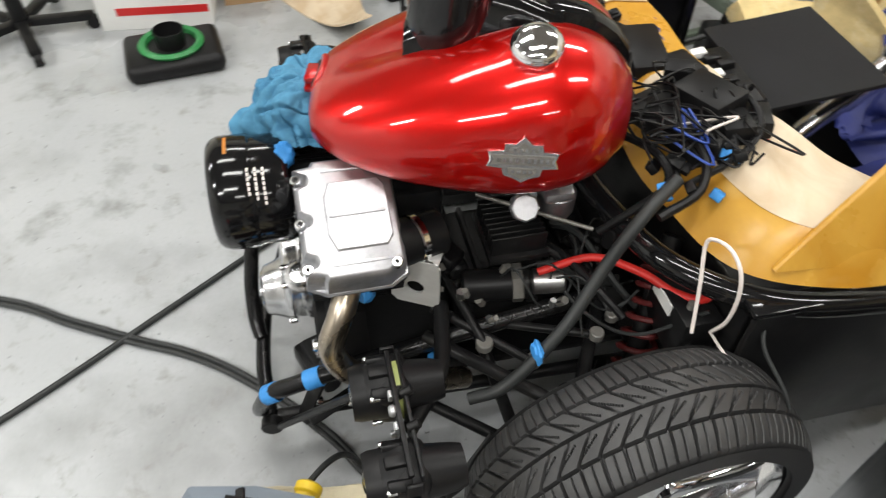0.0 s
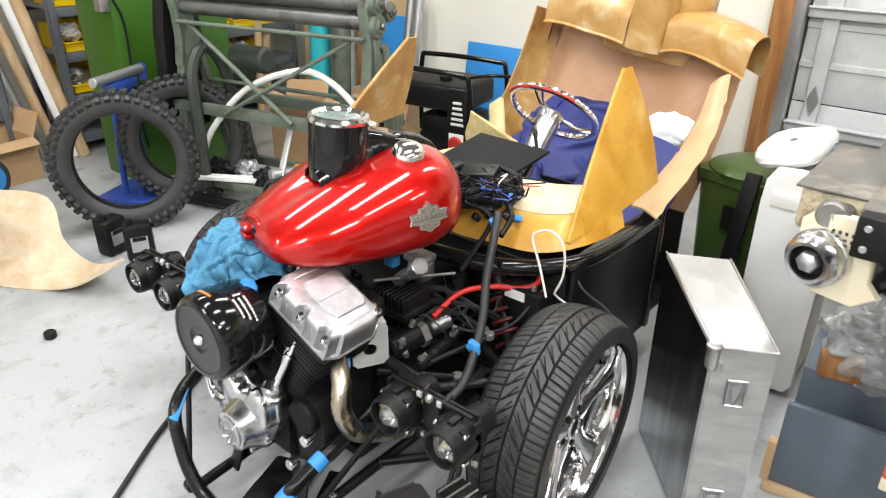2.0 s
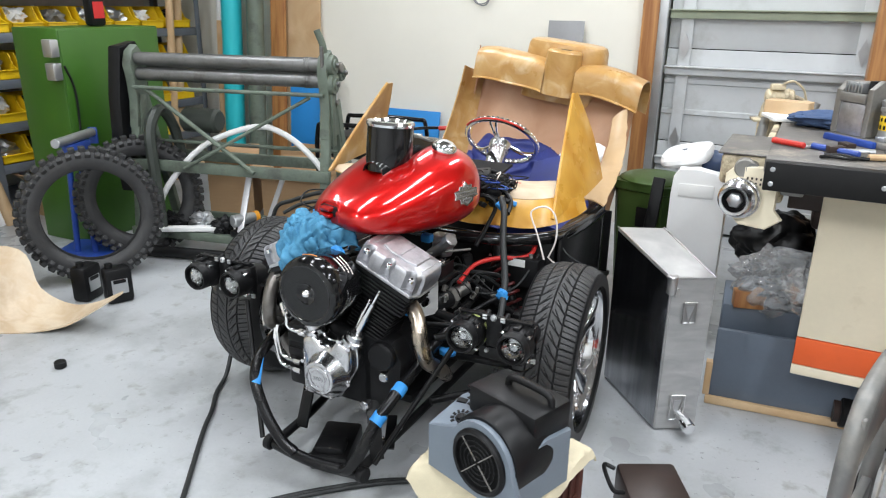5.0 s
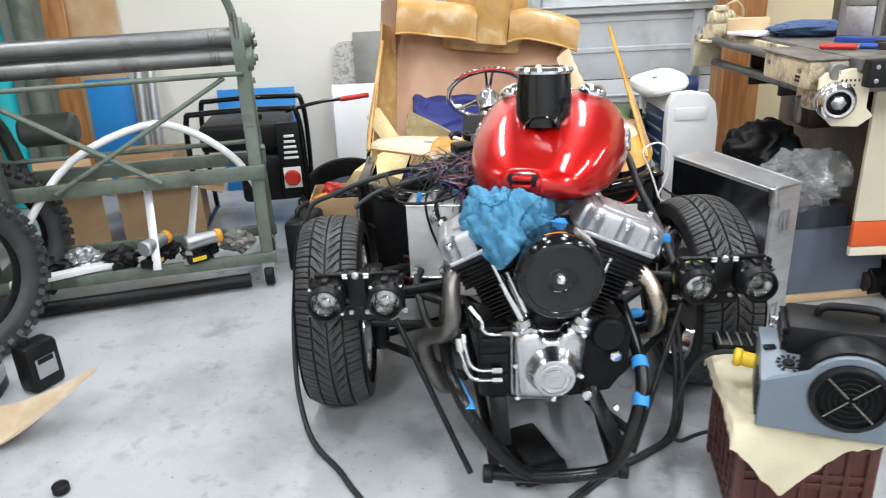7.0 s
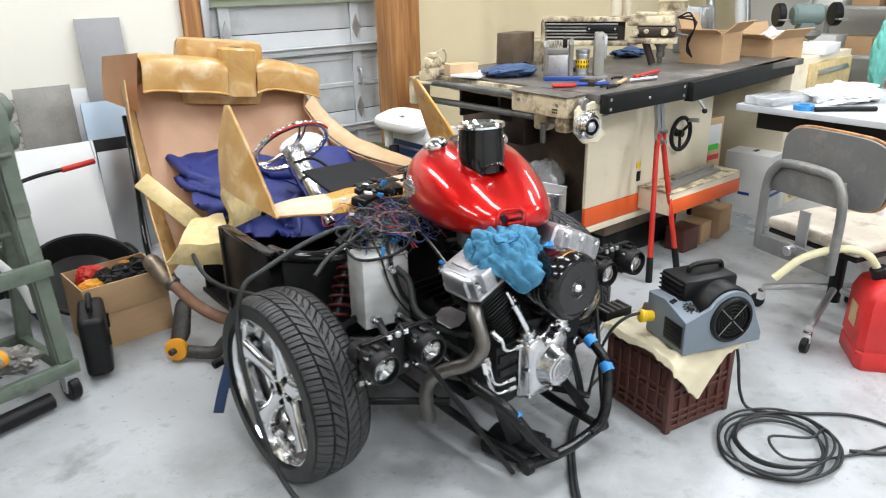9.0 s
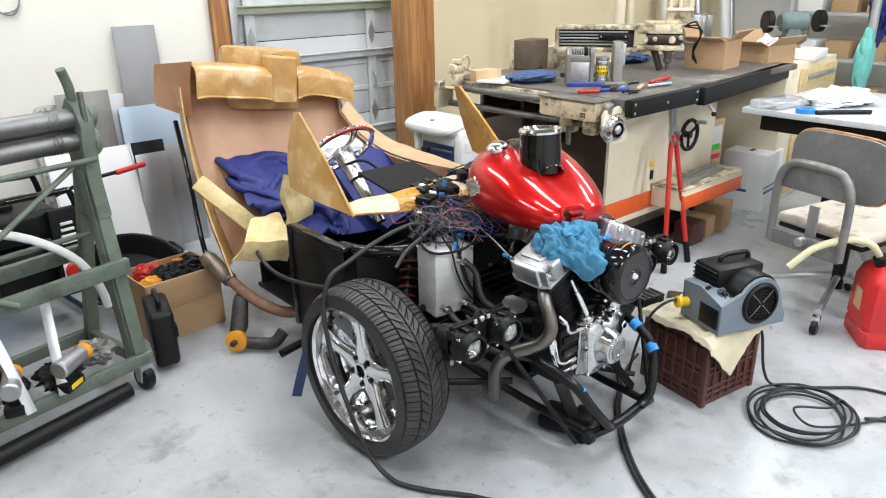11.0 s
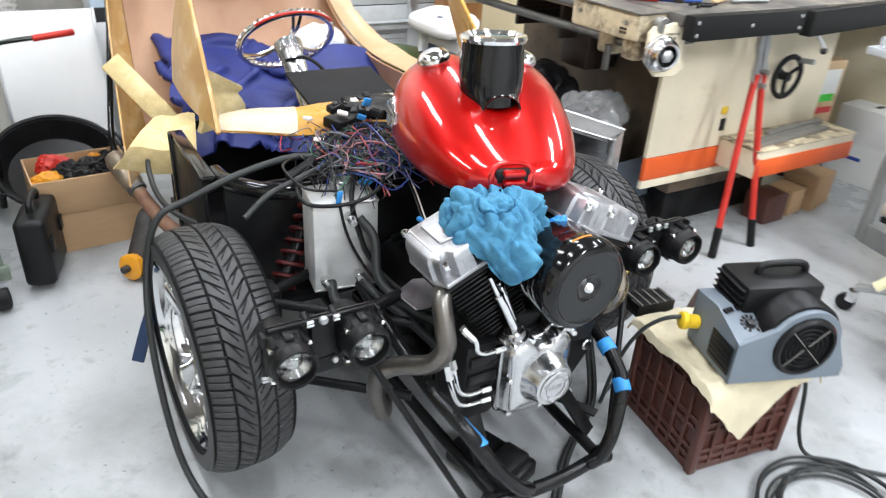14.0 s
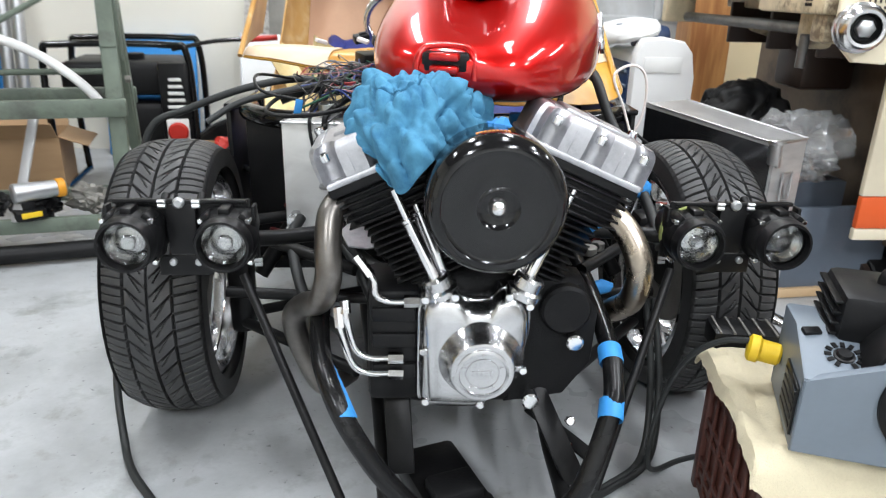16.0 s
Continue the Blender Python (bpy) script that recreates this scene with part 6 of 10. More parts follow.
# hoses and cables on the right side
part("drain_hose", sweep(B(), [(0.30, 0.50, 0.745), (0.335, 0.44, 0.72), (0.36, 0.38, 0.64), (0.40, 0.31, 0.55), (0.425, 0.22, 0.46), (0.42, 0.16, 0.43)], 0.0105, 12), M_HOSE, trike, "black corrugated drain hose")
part("battery_cable", sweep(B(), [(0.235, 0.33, 0.50), (0.25, 0.42, 0.535), (0.31, 0.48, 0.55), (0.36, 0.52, 0.545), (0.395, 0.55, 0.56), (0.405, 0.56, 0.60)], 0.0075, 10), M_REDHOSE, trike, "thick red battery cable")
bm = sweep(B(), [(0.455, 0.500, 0.564), (0.427, 0.504, 0.642), (0.400, 0.508, 0.704), (0.413, 0.512, 0.725), (0.443, 0.516, 0.734), (0.470, 0.520, 0.719), (0.483, 0.524, 0.678), (0.480, 0.528, 0.617), (0.458, 0.532, 0.561)], 0.0030, 8)
sweep(bm, [(0.458, 0.53, 0.563), (0.478, 0.545, 0.541), (0.518, 0.56, 0.526)], 0.0026, 8)
part("wire_loop", bm, M_WHITEW, trike, "pale twin wire loop")
for pts in ([(0.2, 0.36, 0.47), (0.3, 0.40, 0.45), (0.38, 0.46, 0.47), (0.42, 0.55, 0.56)], [(0.46, 0.62, 0.6), (0.5, 0.60, 0.56), (0.58, 0.62, 0.5), (0.62, 0.58, 0.42), (0.6, 0.5, 0.33)]):
    part("thin_cable", sweep(B(), pts, 0.0035, 8), M_HOSE, trike)
bt = part("battery", box(B(), (0.375, 0.54, 0.50), (0.12, 0.07, 0.10), 0.006), M_PLASTIC, trike, "small black battery")
part("label", box(B(), (0.36, 0.503, 0.535), (0.06, 0.003, 0.025)), M_PAPER, bt)
part("terminal", rod(B(), (0.40, 0.53, 0.55), (0.40, 0.53, 0.562), 0.007, seg=10), M_CASTIRON, bt)

# tape wraps on the tubes
for c, d, r in (((0.247, -0.170, 0.284), (-0.014, -0.047, -0.036), 0.0186), ((0.2635, -0.088, 0.334), (-0.006, -0.075, -0.03), 0.0186)):
    mt = axis(c, d)
    part("tape", lathe(B(), [(r, -0.016), (r + 0.0008, -0.015), (r + 0.001, 0.014), (r, 0.016)], mt, 18, cap=False), M_TAPE, chassis, "blue masking tape wrap")
flag = []
for i in range(9):
    t = i / 8
    c = Vector((-0.203, -0.085, 0.352)).lerp(Vector((-0.158, -0.186, 0.288)), t)
    wide = 0.004 + 0.85 * t
    flag.append([c + Vector((0.0178 * math.cos(a), -0.0178 * math.sin(a) * 0.75 - 0.002, 0.0178 * math.sin(a) * 0.65)) for a in [1.2 + wide * (q / 4 - 1) for q in range(9)]])
part("tape", sheet(B(), flag, 0.001), M_TAPE, chassis, "torn strip of blue masking tape")
for c, s, a in (((0.064, -0.078, 0.694), (0.026, 0.020, 0.024), 20), ((0.41, 0.27, 0.515), (0.02, 0.010, 0.022), 50), ((0.235, 0.02, 0.53), (0.03, 0.02, 0.022), 10), ((-0.16, 0.36, 0.655), (0.022, 0.010, 0.010), 60), ((0.26, 0.60, 0.755), (0.035, 0.022, 0.008), 30), ((0.30, 0.13, 0.36), (0.03, 0.014, 0.014), 40)):
    part("tape_plug", lump(c, s, a * 0.13, 0.25, 3, 3), M_TAPE, chassis, "blue masking tape plug")

# the rag on the engine
def billow(p, f, seed, soft=0.0004):
    q = p * f + Vector((seed, 2.0 * seed, -seed))
    q += 0.55 * Vector((noise.noise(q * 0.7 + Vector((9, 0, 0))), noise.noise(q * 0.7 + Vector((0, 9, 0))), noise.noise(q * 0.7 + Vector((0, 0, 9)))))
    return math.sqrt(noise.noise(q) ** 2 + soft)


rag = []
for i in range(80):
    r = 0.02 + 0.98 * i / 79
    row = []
    for j in range(221):
        a = 2 * math.pi * j / 220 + math.pi / 2
        hang = math.exp(-(((a - 4.42) / 0.50) ** 2)) + 0.25 * math.exp(-(((a - 3.5) / 0.6) ** 2))
        tail = math.exp(-(((a - 6.75) / 0.22) ** 2)) + math.exp(-(((a - 6.75 + 2 * math.pi) / 0.22) ** 2))
        rx, ry = 0.091 + 0.035 * tail, 0.088 + 0.022 * hang
        dome = math.sin(min(1.0, r * 1.02) * math.pi / 2)
        p = Vector((-0.050 + rx * dome * math.cos(a), -0.022 + ry * dome * math.sin(a), 0.772 - 0.080 * r ** 2.4 - 0.075 * hang * max(0, r - 0.35) ** 1.2 / 0.6 - 0.02 * tail * r))
        out = Vector((math.cos(a) * r, math.sin(a) * r, 1.15 - 0.75 * r)).normalized()
        k = 0.35 + 0.65 * r
        # long folds run down the sides, shorter ones cross the top
        s_ = Vector((p.x * 1.15 + 0.5 * p.z, p.y * 1.0, p.z * 0.75 - 0.35 * p.x))
        d = 0.058 * billow(s_, 13.0, 3.7, 0.0) * k + 0.030 * billow(s_, 25.0, 8.3, 0.0) * (0.5 + 0.5 * r) + 0.010 * billow(s_, 48.0, 5.1, 0.0) - 0.012
        d -= 0.013 * math.exp(-((billow(s_, 14.0, 6.6, 0.0) / 0.035) ** 2))
        row.append(p + out * d)
    rag.append(row)
single("shop_rag", sheet(B(), rag, 0.0018), M_RAG, "crumpled blue shop rag on the engine", "rag", sharp=50)

# long black hose draped over the left wheel to the floor, and a second cord
def hose(name, pts, r, label, material=M_HOSE):
    return single(name, sweep(B(), pts, r, 10, 8), material, label, "hose")


hose("rubber_hose", [(-0.22, 0.44, 0.69), (-0.30, 0.46, 0.70), (-0.42, 0.47, 0.675), (-0.54, 0.475, 0.63), (-0.615, 0.475, 0.595), (-0.652, 0.465, 0.50), (-0.676, 0.40, 0.38), (-0.682, 0.32, 0.24), (-0.672, 0.24, 0.10), (-0.64, 0.16, 0.018), (-0.59, 0.06, 0.010), (-0.515, -0.04, 0.010), (-0.445, -0.15, 0.010), (-0.25, -0.42, 0.010), (0.03, -0.82, 0.010), (0.3, -1.3, 0.010), (0.45, -2.0, 0.010)], 0.0080, "long black rubber hose draped over the wheel to the floor")
for dx in (0.0, 0.017):
    hose("extension_cable", [(0.425 + dx, 0.21, 0.30), (0.43 + dx, 0.14, 0.15), (0.40 + dx, 0.06, 0.025), (0.31 + dx, -0.01, 0.009), (0.20 + dx, -0.08, 0.009), (0.085 + dx, -0.18, 0.009), (-0.02 + dx, -0.29, 0.009), (-0.095 + dx, -0.395, 0.009), (-0.16 + dx, -0.52, 0.009), (-0.25 + dx, -0.68, 0.009), (-0.36 + dx, -0.87, 0.009), (-0.55 + dx, -1.4, 0.009), (-0.9 + dx, -2.2, 0.009)], 0.0072, "black cord running under the engine")
hose("vent_hose", [(-0.36, 0.60, 0.46), (-0.45, 0.66, 0.45), (-0.52, 0.80, 0.44), (-0.54, 1.0, 0.43), (-0.53, 1.15, 0.47), (-0.49, 1.22, 0.5)], 0.008, "thin black hose along the cockpit tub")
hose("vent_hose", [(-0.46, 0.33, 0.63), (-0.40, 0.35, 0.665), (-0.32, 0.37, 0.685), (-0.2, 0.42, 0.70)], 0.0065, "black hose end lying on the loom")

# jack block under the engine
jk = thing("floor_jack", "black oily jack under the front frame", "jack", pose(0.0, -0.03, 0, 0, 0, 20))
part("body", box(B(), (0, 0, 0.035), (0.12, 0.2, 0.05), 0.012), M_SATIN, jk)
part("saddle", box(B(), (0.0, -0.05, 0.068), (0.09, 0.07, 0.03), 0.010), M_WRINK, jk)
for sx in (-1, 1):
    part("wheel", rod(B(), (sx * 0.05, -0.06, 0.02), (sx * 0.07, -0.06, 0.02), 0.02, seg=16), M_PLASTIC, jk)

# ---- garage door, posts and wall ----
door = thing("door_1", "closed white steel roll-up garage door with ribbed panels", "garage door", kind="structure")
DY = 2.93
for k in range(4):
    z0 = 0.02 + 0.545 * k
    bm = B()
    prof = [(0, 0.0), (0.01, 0.004), (0.16, 0.004), (0.165, 0.014), (0.19, 0.014), (0.195, 0.004), (0.34, 0.004), (0.345, 0.014), (0.37, 0.014), (0.375, 0.004), (0.53, 0.004), (0.54, 0.0)]
    rows = [[(x, DY - d, z0 + h) for h, d in prof] for x in (DX0 + 0.02, DX1 - 0.02)]
    sheet(bm, rows, 0.02)
    part("door_panel", bm, M_DOOR, door)
for z, mtl in ((1.30, M_GREENRAIL), (0.985, M_DOOR), (0.45, M_DOOR), (1.75, M_DOOR)):
    bm = box(B(), ((DX0 + DX1) / 2, DY - 0.035, z), (DX1 - DX0 - 0.04, 0.04, 0.05), 0.006)
    box(bm, ((DX0 + DX1) / 2, DY - 0.06, z + 0.022), (DX1 - DX0 - 0.04, 0.03, 0.008), 0.002)
    part("stiffener_rail", bm, mtl, door)
for x in (0.42, 1.33):
    part("stile", box(B(), (x, DY - 0.02, 1.1), (0.07, 0.02, 2.1), 0.003), M_DOOR, door)
    for z in (0.58, 1.12, 1.66):
        part("hinge", prism(B(), [(-0.03, 0), (0, -0.075), (0.03, 0), (0, 0.075)], 0.008, Matrix.Translation((x, DY - 0.03, z)) @ pose(0, 0, 0, 90, 0, 0), 0.002), M_SHEETM, door)
part("door_handle", sweep(B(), [(1.33, DY - 0.03, 0.74), (1.33, DY - 0.065, 0.755), (1.33, DY - 0.065, 0.835), (1.33, DY - 0.03, 0.85)], 0.008, 8), M_SHEETM, door)
bm = box(B(), (DX0 - 0.01, 2.86, 1.1), (0.05, 0.05, 2.2), 0.004)
part("door_track", bm, M_SHEETM, door)
single("door_trim", box(B(), (DX0 - 0.085, 2.875, 1.15), (0.10, 0.05, 2.3), 0.004), M_WOOD, "stained wooden door jamb", "trim", kind="structure")
single("door_post", box(B(), (1.45, 2.58, 1.3), (0.21, 0.21, 2.6), 0.012), M_WOOD, "square stained pine post beside the garage door", "post", kind="structure")

# ---- west side: shelves with yellow bins ----
BIN = None


def bin_mesh():
    """An open-fronted hopper bin."""
    bm = B()
    w, d, h, t = 0.205, 0.30, 0.15, 0.006
    out = [(-d / 2, 0), (d / 2, 0), (d / 2, 0.055), (d / 2 - 0.05, 0.075), (d / 2 - 0.09, h), (-d / 2, h)]
    side = lambda y: Matrix.Translation((0, y, 0)) @ pose(0, 0, 0, 90, 0, 0)
    for y in (-w / 2 + t, w / 2):
        prism(bm, out, t, side(y))
    box(bm, (0, 0, t / 2), (d, w, t))
    box(bm, (-d / 2 + t / 2, 0, h / 2), (t, w, h))
    box(bm, (d / 2 - t / 2, 0, 0.0275), (t, w, 0.055))
    box(bm, (d / 2 + 0.004, 0, 0.052), (0.014, w, 0.008), 0.002)
    return solid("bin", bm, M_YELLOW)


BIN = bin_mesh()


def shelf_unit(y0, y1, levels, label):
    sh = thing("shelving_unit", label, "shelf", pose(-3.45, (y0 + y1) / 2, 0))
    L = y1 - y0
    for sx in (-0.22, 0.22):
        for sy in (-L / 2, L / 2):
            bm = box(B(), (sx, sy, 1.0), (0.045, 0.006, 2.0), 0.001)
            box(bm, (sx + (0.02 if sx > 0 else -0.02), sy + (0.02 if sy < 0 else -0.02), 1.0), (0.005, 0.045, 2.0), 0.001)
            part("upright", bm, M_SHELF, sh)
    for z in levels:
        bm = box(B(), (0, 0, z - 0.005), (0.44, L, 0.01))
        box(bm, (0.222, 0, z - 0.03), (0.012, L, 0.055), 0.003)
        box(bm, (-0.222, 0, z - 0.03), (0.012, L, 0.055), 0.003)
        part("shelf_board", bm, M_SHELF, sh)
    return sh


LEVELS = (0.12, 0.36, 0.61, 0.87, 1.14, 1.42, 1.72)
shelf_unit(0.95, 2.70, LEVELS, "grey steel shelving full of yellow parts bins")
shelf_unit(-0.9, 0.62, LEVELS, "grey steel shelving with yellow parts bins")
rb = random.Random(11)
junk = [solid("bin_filling", lump((0, 0, 0.05), (0.10, 0.075, 0.06), q, 0.5, 6, 3), m_) for q, m_ in ((1, M_PLASTIC), (2, M_SHEETM), (3, M_PAPER), (4, M_CASTIRON))]
for z in LEVELS[1:6]:
    for y0, n in ((0.98, 7), (-0.85, 6)):
        for k in range(n):
            if rb.random() < 0.06:
                continue
            bn = thing("parts_bin", "yellow plastic hopper bin filled with small parts", "bin", pose(-3.385 + rb.uniform(-0.01, 0.015), y0 + 0.12 + 0.235 * k + rb.uniform(-0.01, 0.01), z + 0.001, 0, 0, rb.uniform(-3, 3)), "parts bins on the shelves")
            part("bin", BIN, None, bn)
            c = part("bin_filling", rb.choice(junk), None, bn)
            c.matrix_basis = pose(0.0, 0.0, 0.01 + rb.uniform(0, 0.03), 0, 0, rb.uniform(0, 180))
# a few cartons low on the shelves and on the floor
def carton(c, s, rz, label, flaps=True, group=""):
    """An open cardboard box with folded flaps."""
    b = thing("cardboard_box", label, "cardboard box", pose(*c, 0, 0, rz), group)
    x, y, z = s
    t = 0.005
    part("base", box(B(), (0, 0, t / 2), (x - 2 * t, y - 2 * t, t)), M_CARD, b)
    for sx in (-1, 1):
        part("side_wall", box(B(), (sx * (x / 2 - t / 2), 0, z / 2), (t, y, z)), M_CARD, b)
        part("side_wall", box(B(), (0, sx * (y / 2 - t / 2), z / 2), (x - 2 * t, t, z)), M_CARD, b)
    if flaps:
        for sx, ang in ((-1, 50), (1, 25)):
            part("flap", box(B(), (0, 0, y * 0.2), (x - 0.01, t, y * 0.4), 0, pose(0, sx * (y / 2 - t), z, -sx * ang * 1.0, 0, 0)), M_CARD, b)
        for sx, ang in ((-1, 70), (1, 110)):
            part("flap", box(B(), (0, 0, x * 0.15), (t, y - 0.02, x * 0.3), 0, pose(sx * (x / 2 - t), 0, z, 0, sx * ang, 0)), M_CARD, b)
    return b


carton((-3.1, 0.45, 0), (0.28, 0.34, 0.24), 5, "brown cardboard box with metal parts on the floor")
carton((-3.15, 1.35, 0), (0.25, 0.35, 0.20), -3, "brown cardboard box under the shelves")

# boards and tubes leaning between the shelves
for k, (y, r, mtl, nm) in enumerate(((0.64, 0.03, M_PAPER, "plastic pipe"), (0.70, 0.022, M_SHEETM, "aluminium tube"), (0.78, 0.03, M_PLY, "cardboard tube"), (0.86, 0.026, M_WHITE_E, "white plastic pipe"), (0.90, 0.036, M_PLY, "cardboard tube"))):
    single("leaning_tube", rod(B(), (-3.30 + 0.03 * k, y + 0.06, 0.0), (-3.62, y - 0.35 + 0.03 * k, 2.3), r, seg=16), mtl, nm + " leaning against the wall", "tube", group="leaning tubes")
# stock standing in the corner
for x, y, r, h, mtl, nm in ((-2.87, 2.74, 0.075, 2.3, M_CYAN, "cyan paper roll"), (-2.66, 2.76, 0.065, 2.2, M_OLIVE, "grey-green metal duct"), (-2.07, 2.76, 0.030, 0.88, M_SHEETM, "galvanised duct"), (-2.00, 2.76, 0.030, 0.86, M_SHEETM, "galvanised duct"), (-3.28, 2.55, 0.035, 1.5, M_PLY, "wooden pole"), (-3.22, 2.45, 0.028, 1.9, M_PLY, "wooden pole"), (-3.02, 2.78, 0.03, 2.2, M_WHITE_E, "white plastic pipe")):
    single("stock_roll", rod(B(), (x, y - 0.12, 0), (x, y + 0.02, h), r, seg=24), mtl, nm + " standing in the corner", "roll", group="stock in the corner")
for x, w, h, mtl, dy, nm in ((-2.36, 0.38, 2.2, M_PLY, 0.06, "brown plywood sheet"), (-2.53, 0.14, 1.5, M_WOOD, 0.02, "wooden board"), (-2.93, 0.16, 1.2, M_PLY, -0.12, "plywood offcut")):
    single("wood_sheet", box(B(), (0, 0, h / 2), (w, 0.014, h), 0.002), mtl, nm + " leaning against the wall", "wood sheet", pose(x, 2.72 + dy, 0, -4, 0, 0))
for x, w, h, mtl, rx in ((-1.40, 0.48, 0.63, M_LBLUE, -8), (-2.29, 0.28, 0.73, M_LBLUE, -4)):
    single("blue_board", box(B(), (0, 0, h / 2), (w, 0.02, h), 0.002), mtl, "bright blue board leaning against the wall", "board", pose(x, 2.76, 0, rx, 0, 0), "blue boards")
M_GREYSH = mat("grey_painted_sheet", (0.27, 0.27, 0.275), 0.45, 0.3, 0.1, 4, 0.04, 80)
# metal sheets leaning behind the shell
plate_o = [(0.10 * math.copysign(abs(math.cos(a)) ** 0.5, math.cos(a)), 0.44 + 0.44 * math.copysign(abs(math.sin(a)) ** 0.35, math.sin(a))) for a in [2 * math.pi * k / 32 for k in range(32)]]
single("speckled_plate", prism(B(), plate_o, 0.006, pose(-0.80, 2.80, 0, 86, 0, 0), 0.001), mat("speckled_enamel", (0.55, 0.53, 0.50), 0.5, 0, 0.1, 60, 0.1, 60, dirt=(0.30, 0.28, 0.26), dpos=(0.5, 0.56)), "speckled grey plate with rounded corners leaning on the wall", "metal plate")
for x, w, h, mtl, y, rx, nm in ((-0.295, 0.23, 1.25, M_GREYSH, 2.80, -3, "grey metal sheet"), (-0.63, 0.27, 0.93, M_CASTIRON, 2.77, -4, "perforated grey sheet"), (-0.36, 0.40, 0.90, M_SHEETM, 2.82, -2.5, "bare metal sheet"), (-0.30, 0.34, 0.83, M_BLUEP, 2.74, -4, "pale blue metal sheet"), (-0.37, 0.20, 0.64, M_PLASTIC, 2.68, -7, "black sheet"), (-0.26, 0.34, 0.60, M_SHEETM, 2.72, -5, "galvanised sheet"), (-0.38, 0.17, 0.59, M_SHEETM, 2.60, -6, "narrow galvanised sheet")):
    single("metal_sheet", box(B(), (0, 0, h / 2), (w, 0.004, h), 0.0008), mtl, nm + " leaning against the wall", "metal sheet", pose(x, y, 0, rx, 0, 0))
wb = thing("leaning_board", "white enamelled panel with metal edge leaning on the wall", "panel", pose(-0.675, 2.56, 0, -15, 0, 2))
part("board", box(B(), (0, 0, 0.33), (0.42, 0.02, 0.66), 0.003), M_WHITE_E, wb)
for sx in (-0.213, 0.213):
    part("edge_strip", box(B(), (sx, -0.004, 0.33), (0.012, 0.03, 0.665), 0.002), M_SHEETM, wb)

# ---- slip roll on its wheeled stand ----
SR = pose(-1.055, 1.375, 0, 0, 0, 13) @ Matrix.Diagonal((1, 1, 0.953, 1))     # local -x runs along the rollers
roll = thing("slip_roll_machine", "grey-green slip roll machine on a wheeled steel stand", "metal roller", SR)
LEN = 1.055
M_DKOL = mat("dark_green_casting", (0.04, 0.048, 0.04), 0.5, 0, 0.2, 8, 0.15, 80)
for dy, z, r in ((0.0, 1.095, 0.036), (0.0, 1.012, 0.036), (0.10, 1.05, 0.034)):
    bm = rod(B(), (-LEN, dy, z), (0.0, dy, z), r, seg=32)
    for q in range(3):
        lathe(bm, [(r + 0.0015, 0), (r + 0.003, 0.003), (r + 0.0015, 0.006)], axis((-0.06 - 0.014 * q, dy, z), (1, 0, 0)), 32, cap=False)
    part("roller", bm, M_DARKSTEEL, roll)
END = [(-0.045, 0.55), (0.065, 0.55), (0.075, 0.70), (0.05, 0.86), (0.06, 0.96), (0.115, 1.03), (0.105, 1.09), (0.045, 1.13), (0.015, 1.17), (-0.03, 1.14), (-0.055, 1.07), (-0.04, 0.98), (-0.035, 0.86), (-0.055, 0.72)]
for x in (0.0, -LEN - 0.05):
    part("end_frame", prism(B(), [(y * 1.05 - 0.005, max(z, 0.72)) for y, z in END if z > 0.6], 0.05, Matrix.Translation((x, 0, 0)) @ pose(0, 0, 0, 90, 0, 90), 0.006), M_OLIVE, roll)
    for sy, yy in ((-1, -0.12), (1, 0.24)):
        lg_a, lg_b = Vector((x + 0.025, sy * 0.03 + 0.015, 0.90)), Vector((x + 0.025, yy, 0.1))
        lg_d = lg_b - lg_a
        part("leg", box(B(), (0, 0, lg_d.length / 2), (0.050, 0.034, lg_d.length), 0.005, axis(lg_a, lg_d)), M_OLIVE, roll)
        part("leg_web", box(B(), (0.026 if x else -0.026, 0.025 * sy, lg_d.length / 2), (0.006, 0.05, lg_d.length), 0.001, axis(lg_a, lg_d)), M_OLIVE, roll)
    part("knob", rod(B(), (x + 0.05 if x == 0 else x - 0.03, 0.06, 1.08), (x + 0.085 if x == 0 else x, 0.06, 1.08), 0.028, seg=16, bev=0.004), M_CASTIRON, roll)
for yy, z, r in ((0.0, 1.095, 0.052), (0.0, 1.0, 0.055), (0.10, 1.05, 0.045)):
    hs = part("bearing_housing", lathe(B(), [(0.0, 0.034), (r * 0.55, 0.034), (r * 0.6, 0.026), (r * 0.92, 0.024), (r, 0.016), (r, 0.0), (0, 0)], axis((0.048, yy, z), (1, 0, 0)), 28, cap=False), M_OLIVE, roll)
    part("shaft_end", rod(B(), (0.06, yy, z), (0.094, yy, z), 0.014, seg=16, bev=0.003), M_DARKSTEEL, hs)
part("frame_web", box(B(), (0.052, 0.0, 0.82), (0.014, 0.045, 0.30), 0.004), M_OLIVE, roll)
for z in (0.60, 0.90):
    part("frame_bolt", rod(B(), (0.05, 0.035, z), (0.068, 0.035, z), 0.014, seg=6, bev=0.001), M_CASTIRON, roll)
part("adjuster_screw", rod(B(), (0.025, -0.05, 1.06), (0.025, -0.05, 1.19), 0.010, seg=10), M_DARKSTEEL, roll)
part("release_handle", sweep(B(), [(0.02, 0.0, 1.15), (0.01, -0.01, 1.21), (-0.01, -0.02, 1.27)], 0.017, 12), M_OLIVE, roll)
for yy, z in ((-0.06, 0.945), (0.1, 0.62)):
    part("tie_rod", rod(B(), (-LEN, yy, z), (0.03, yy, z), 0.011, seg=12), M_OLIVE, roll)
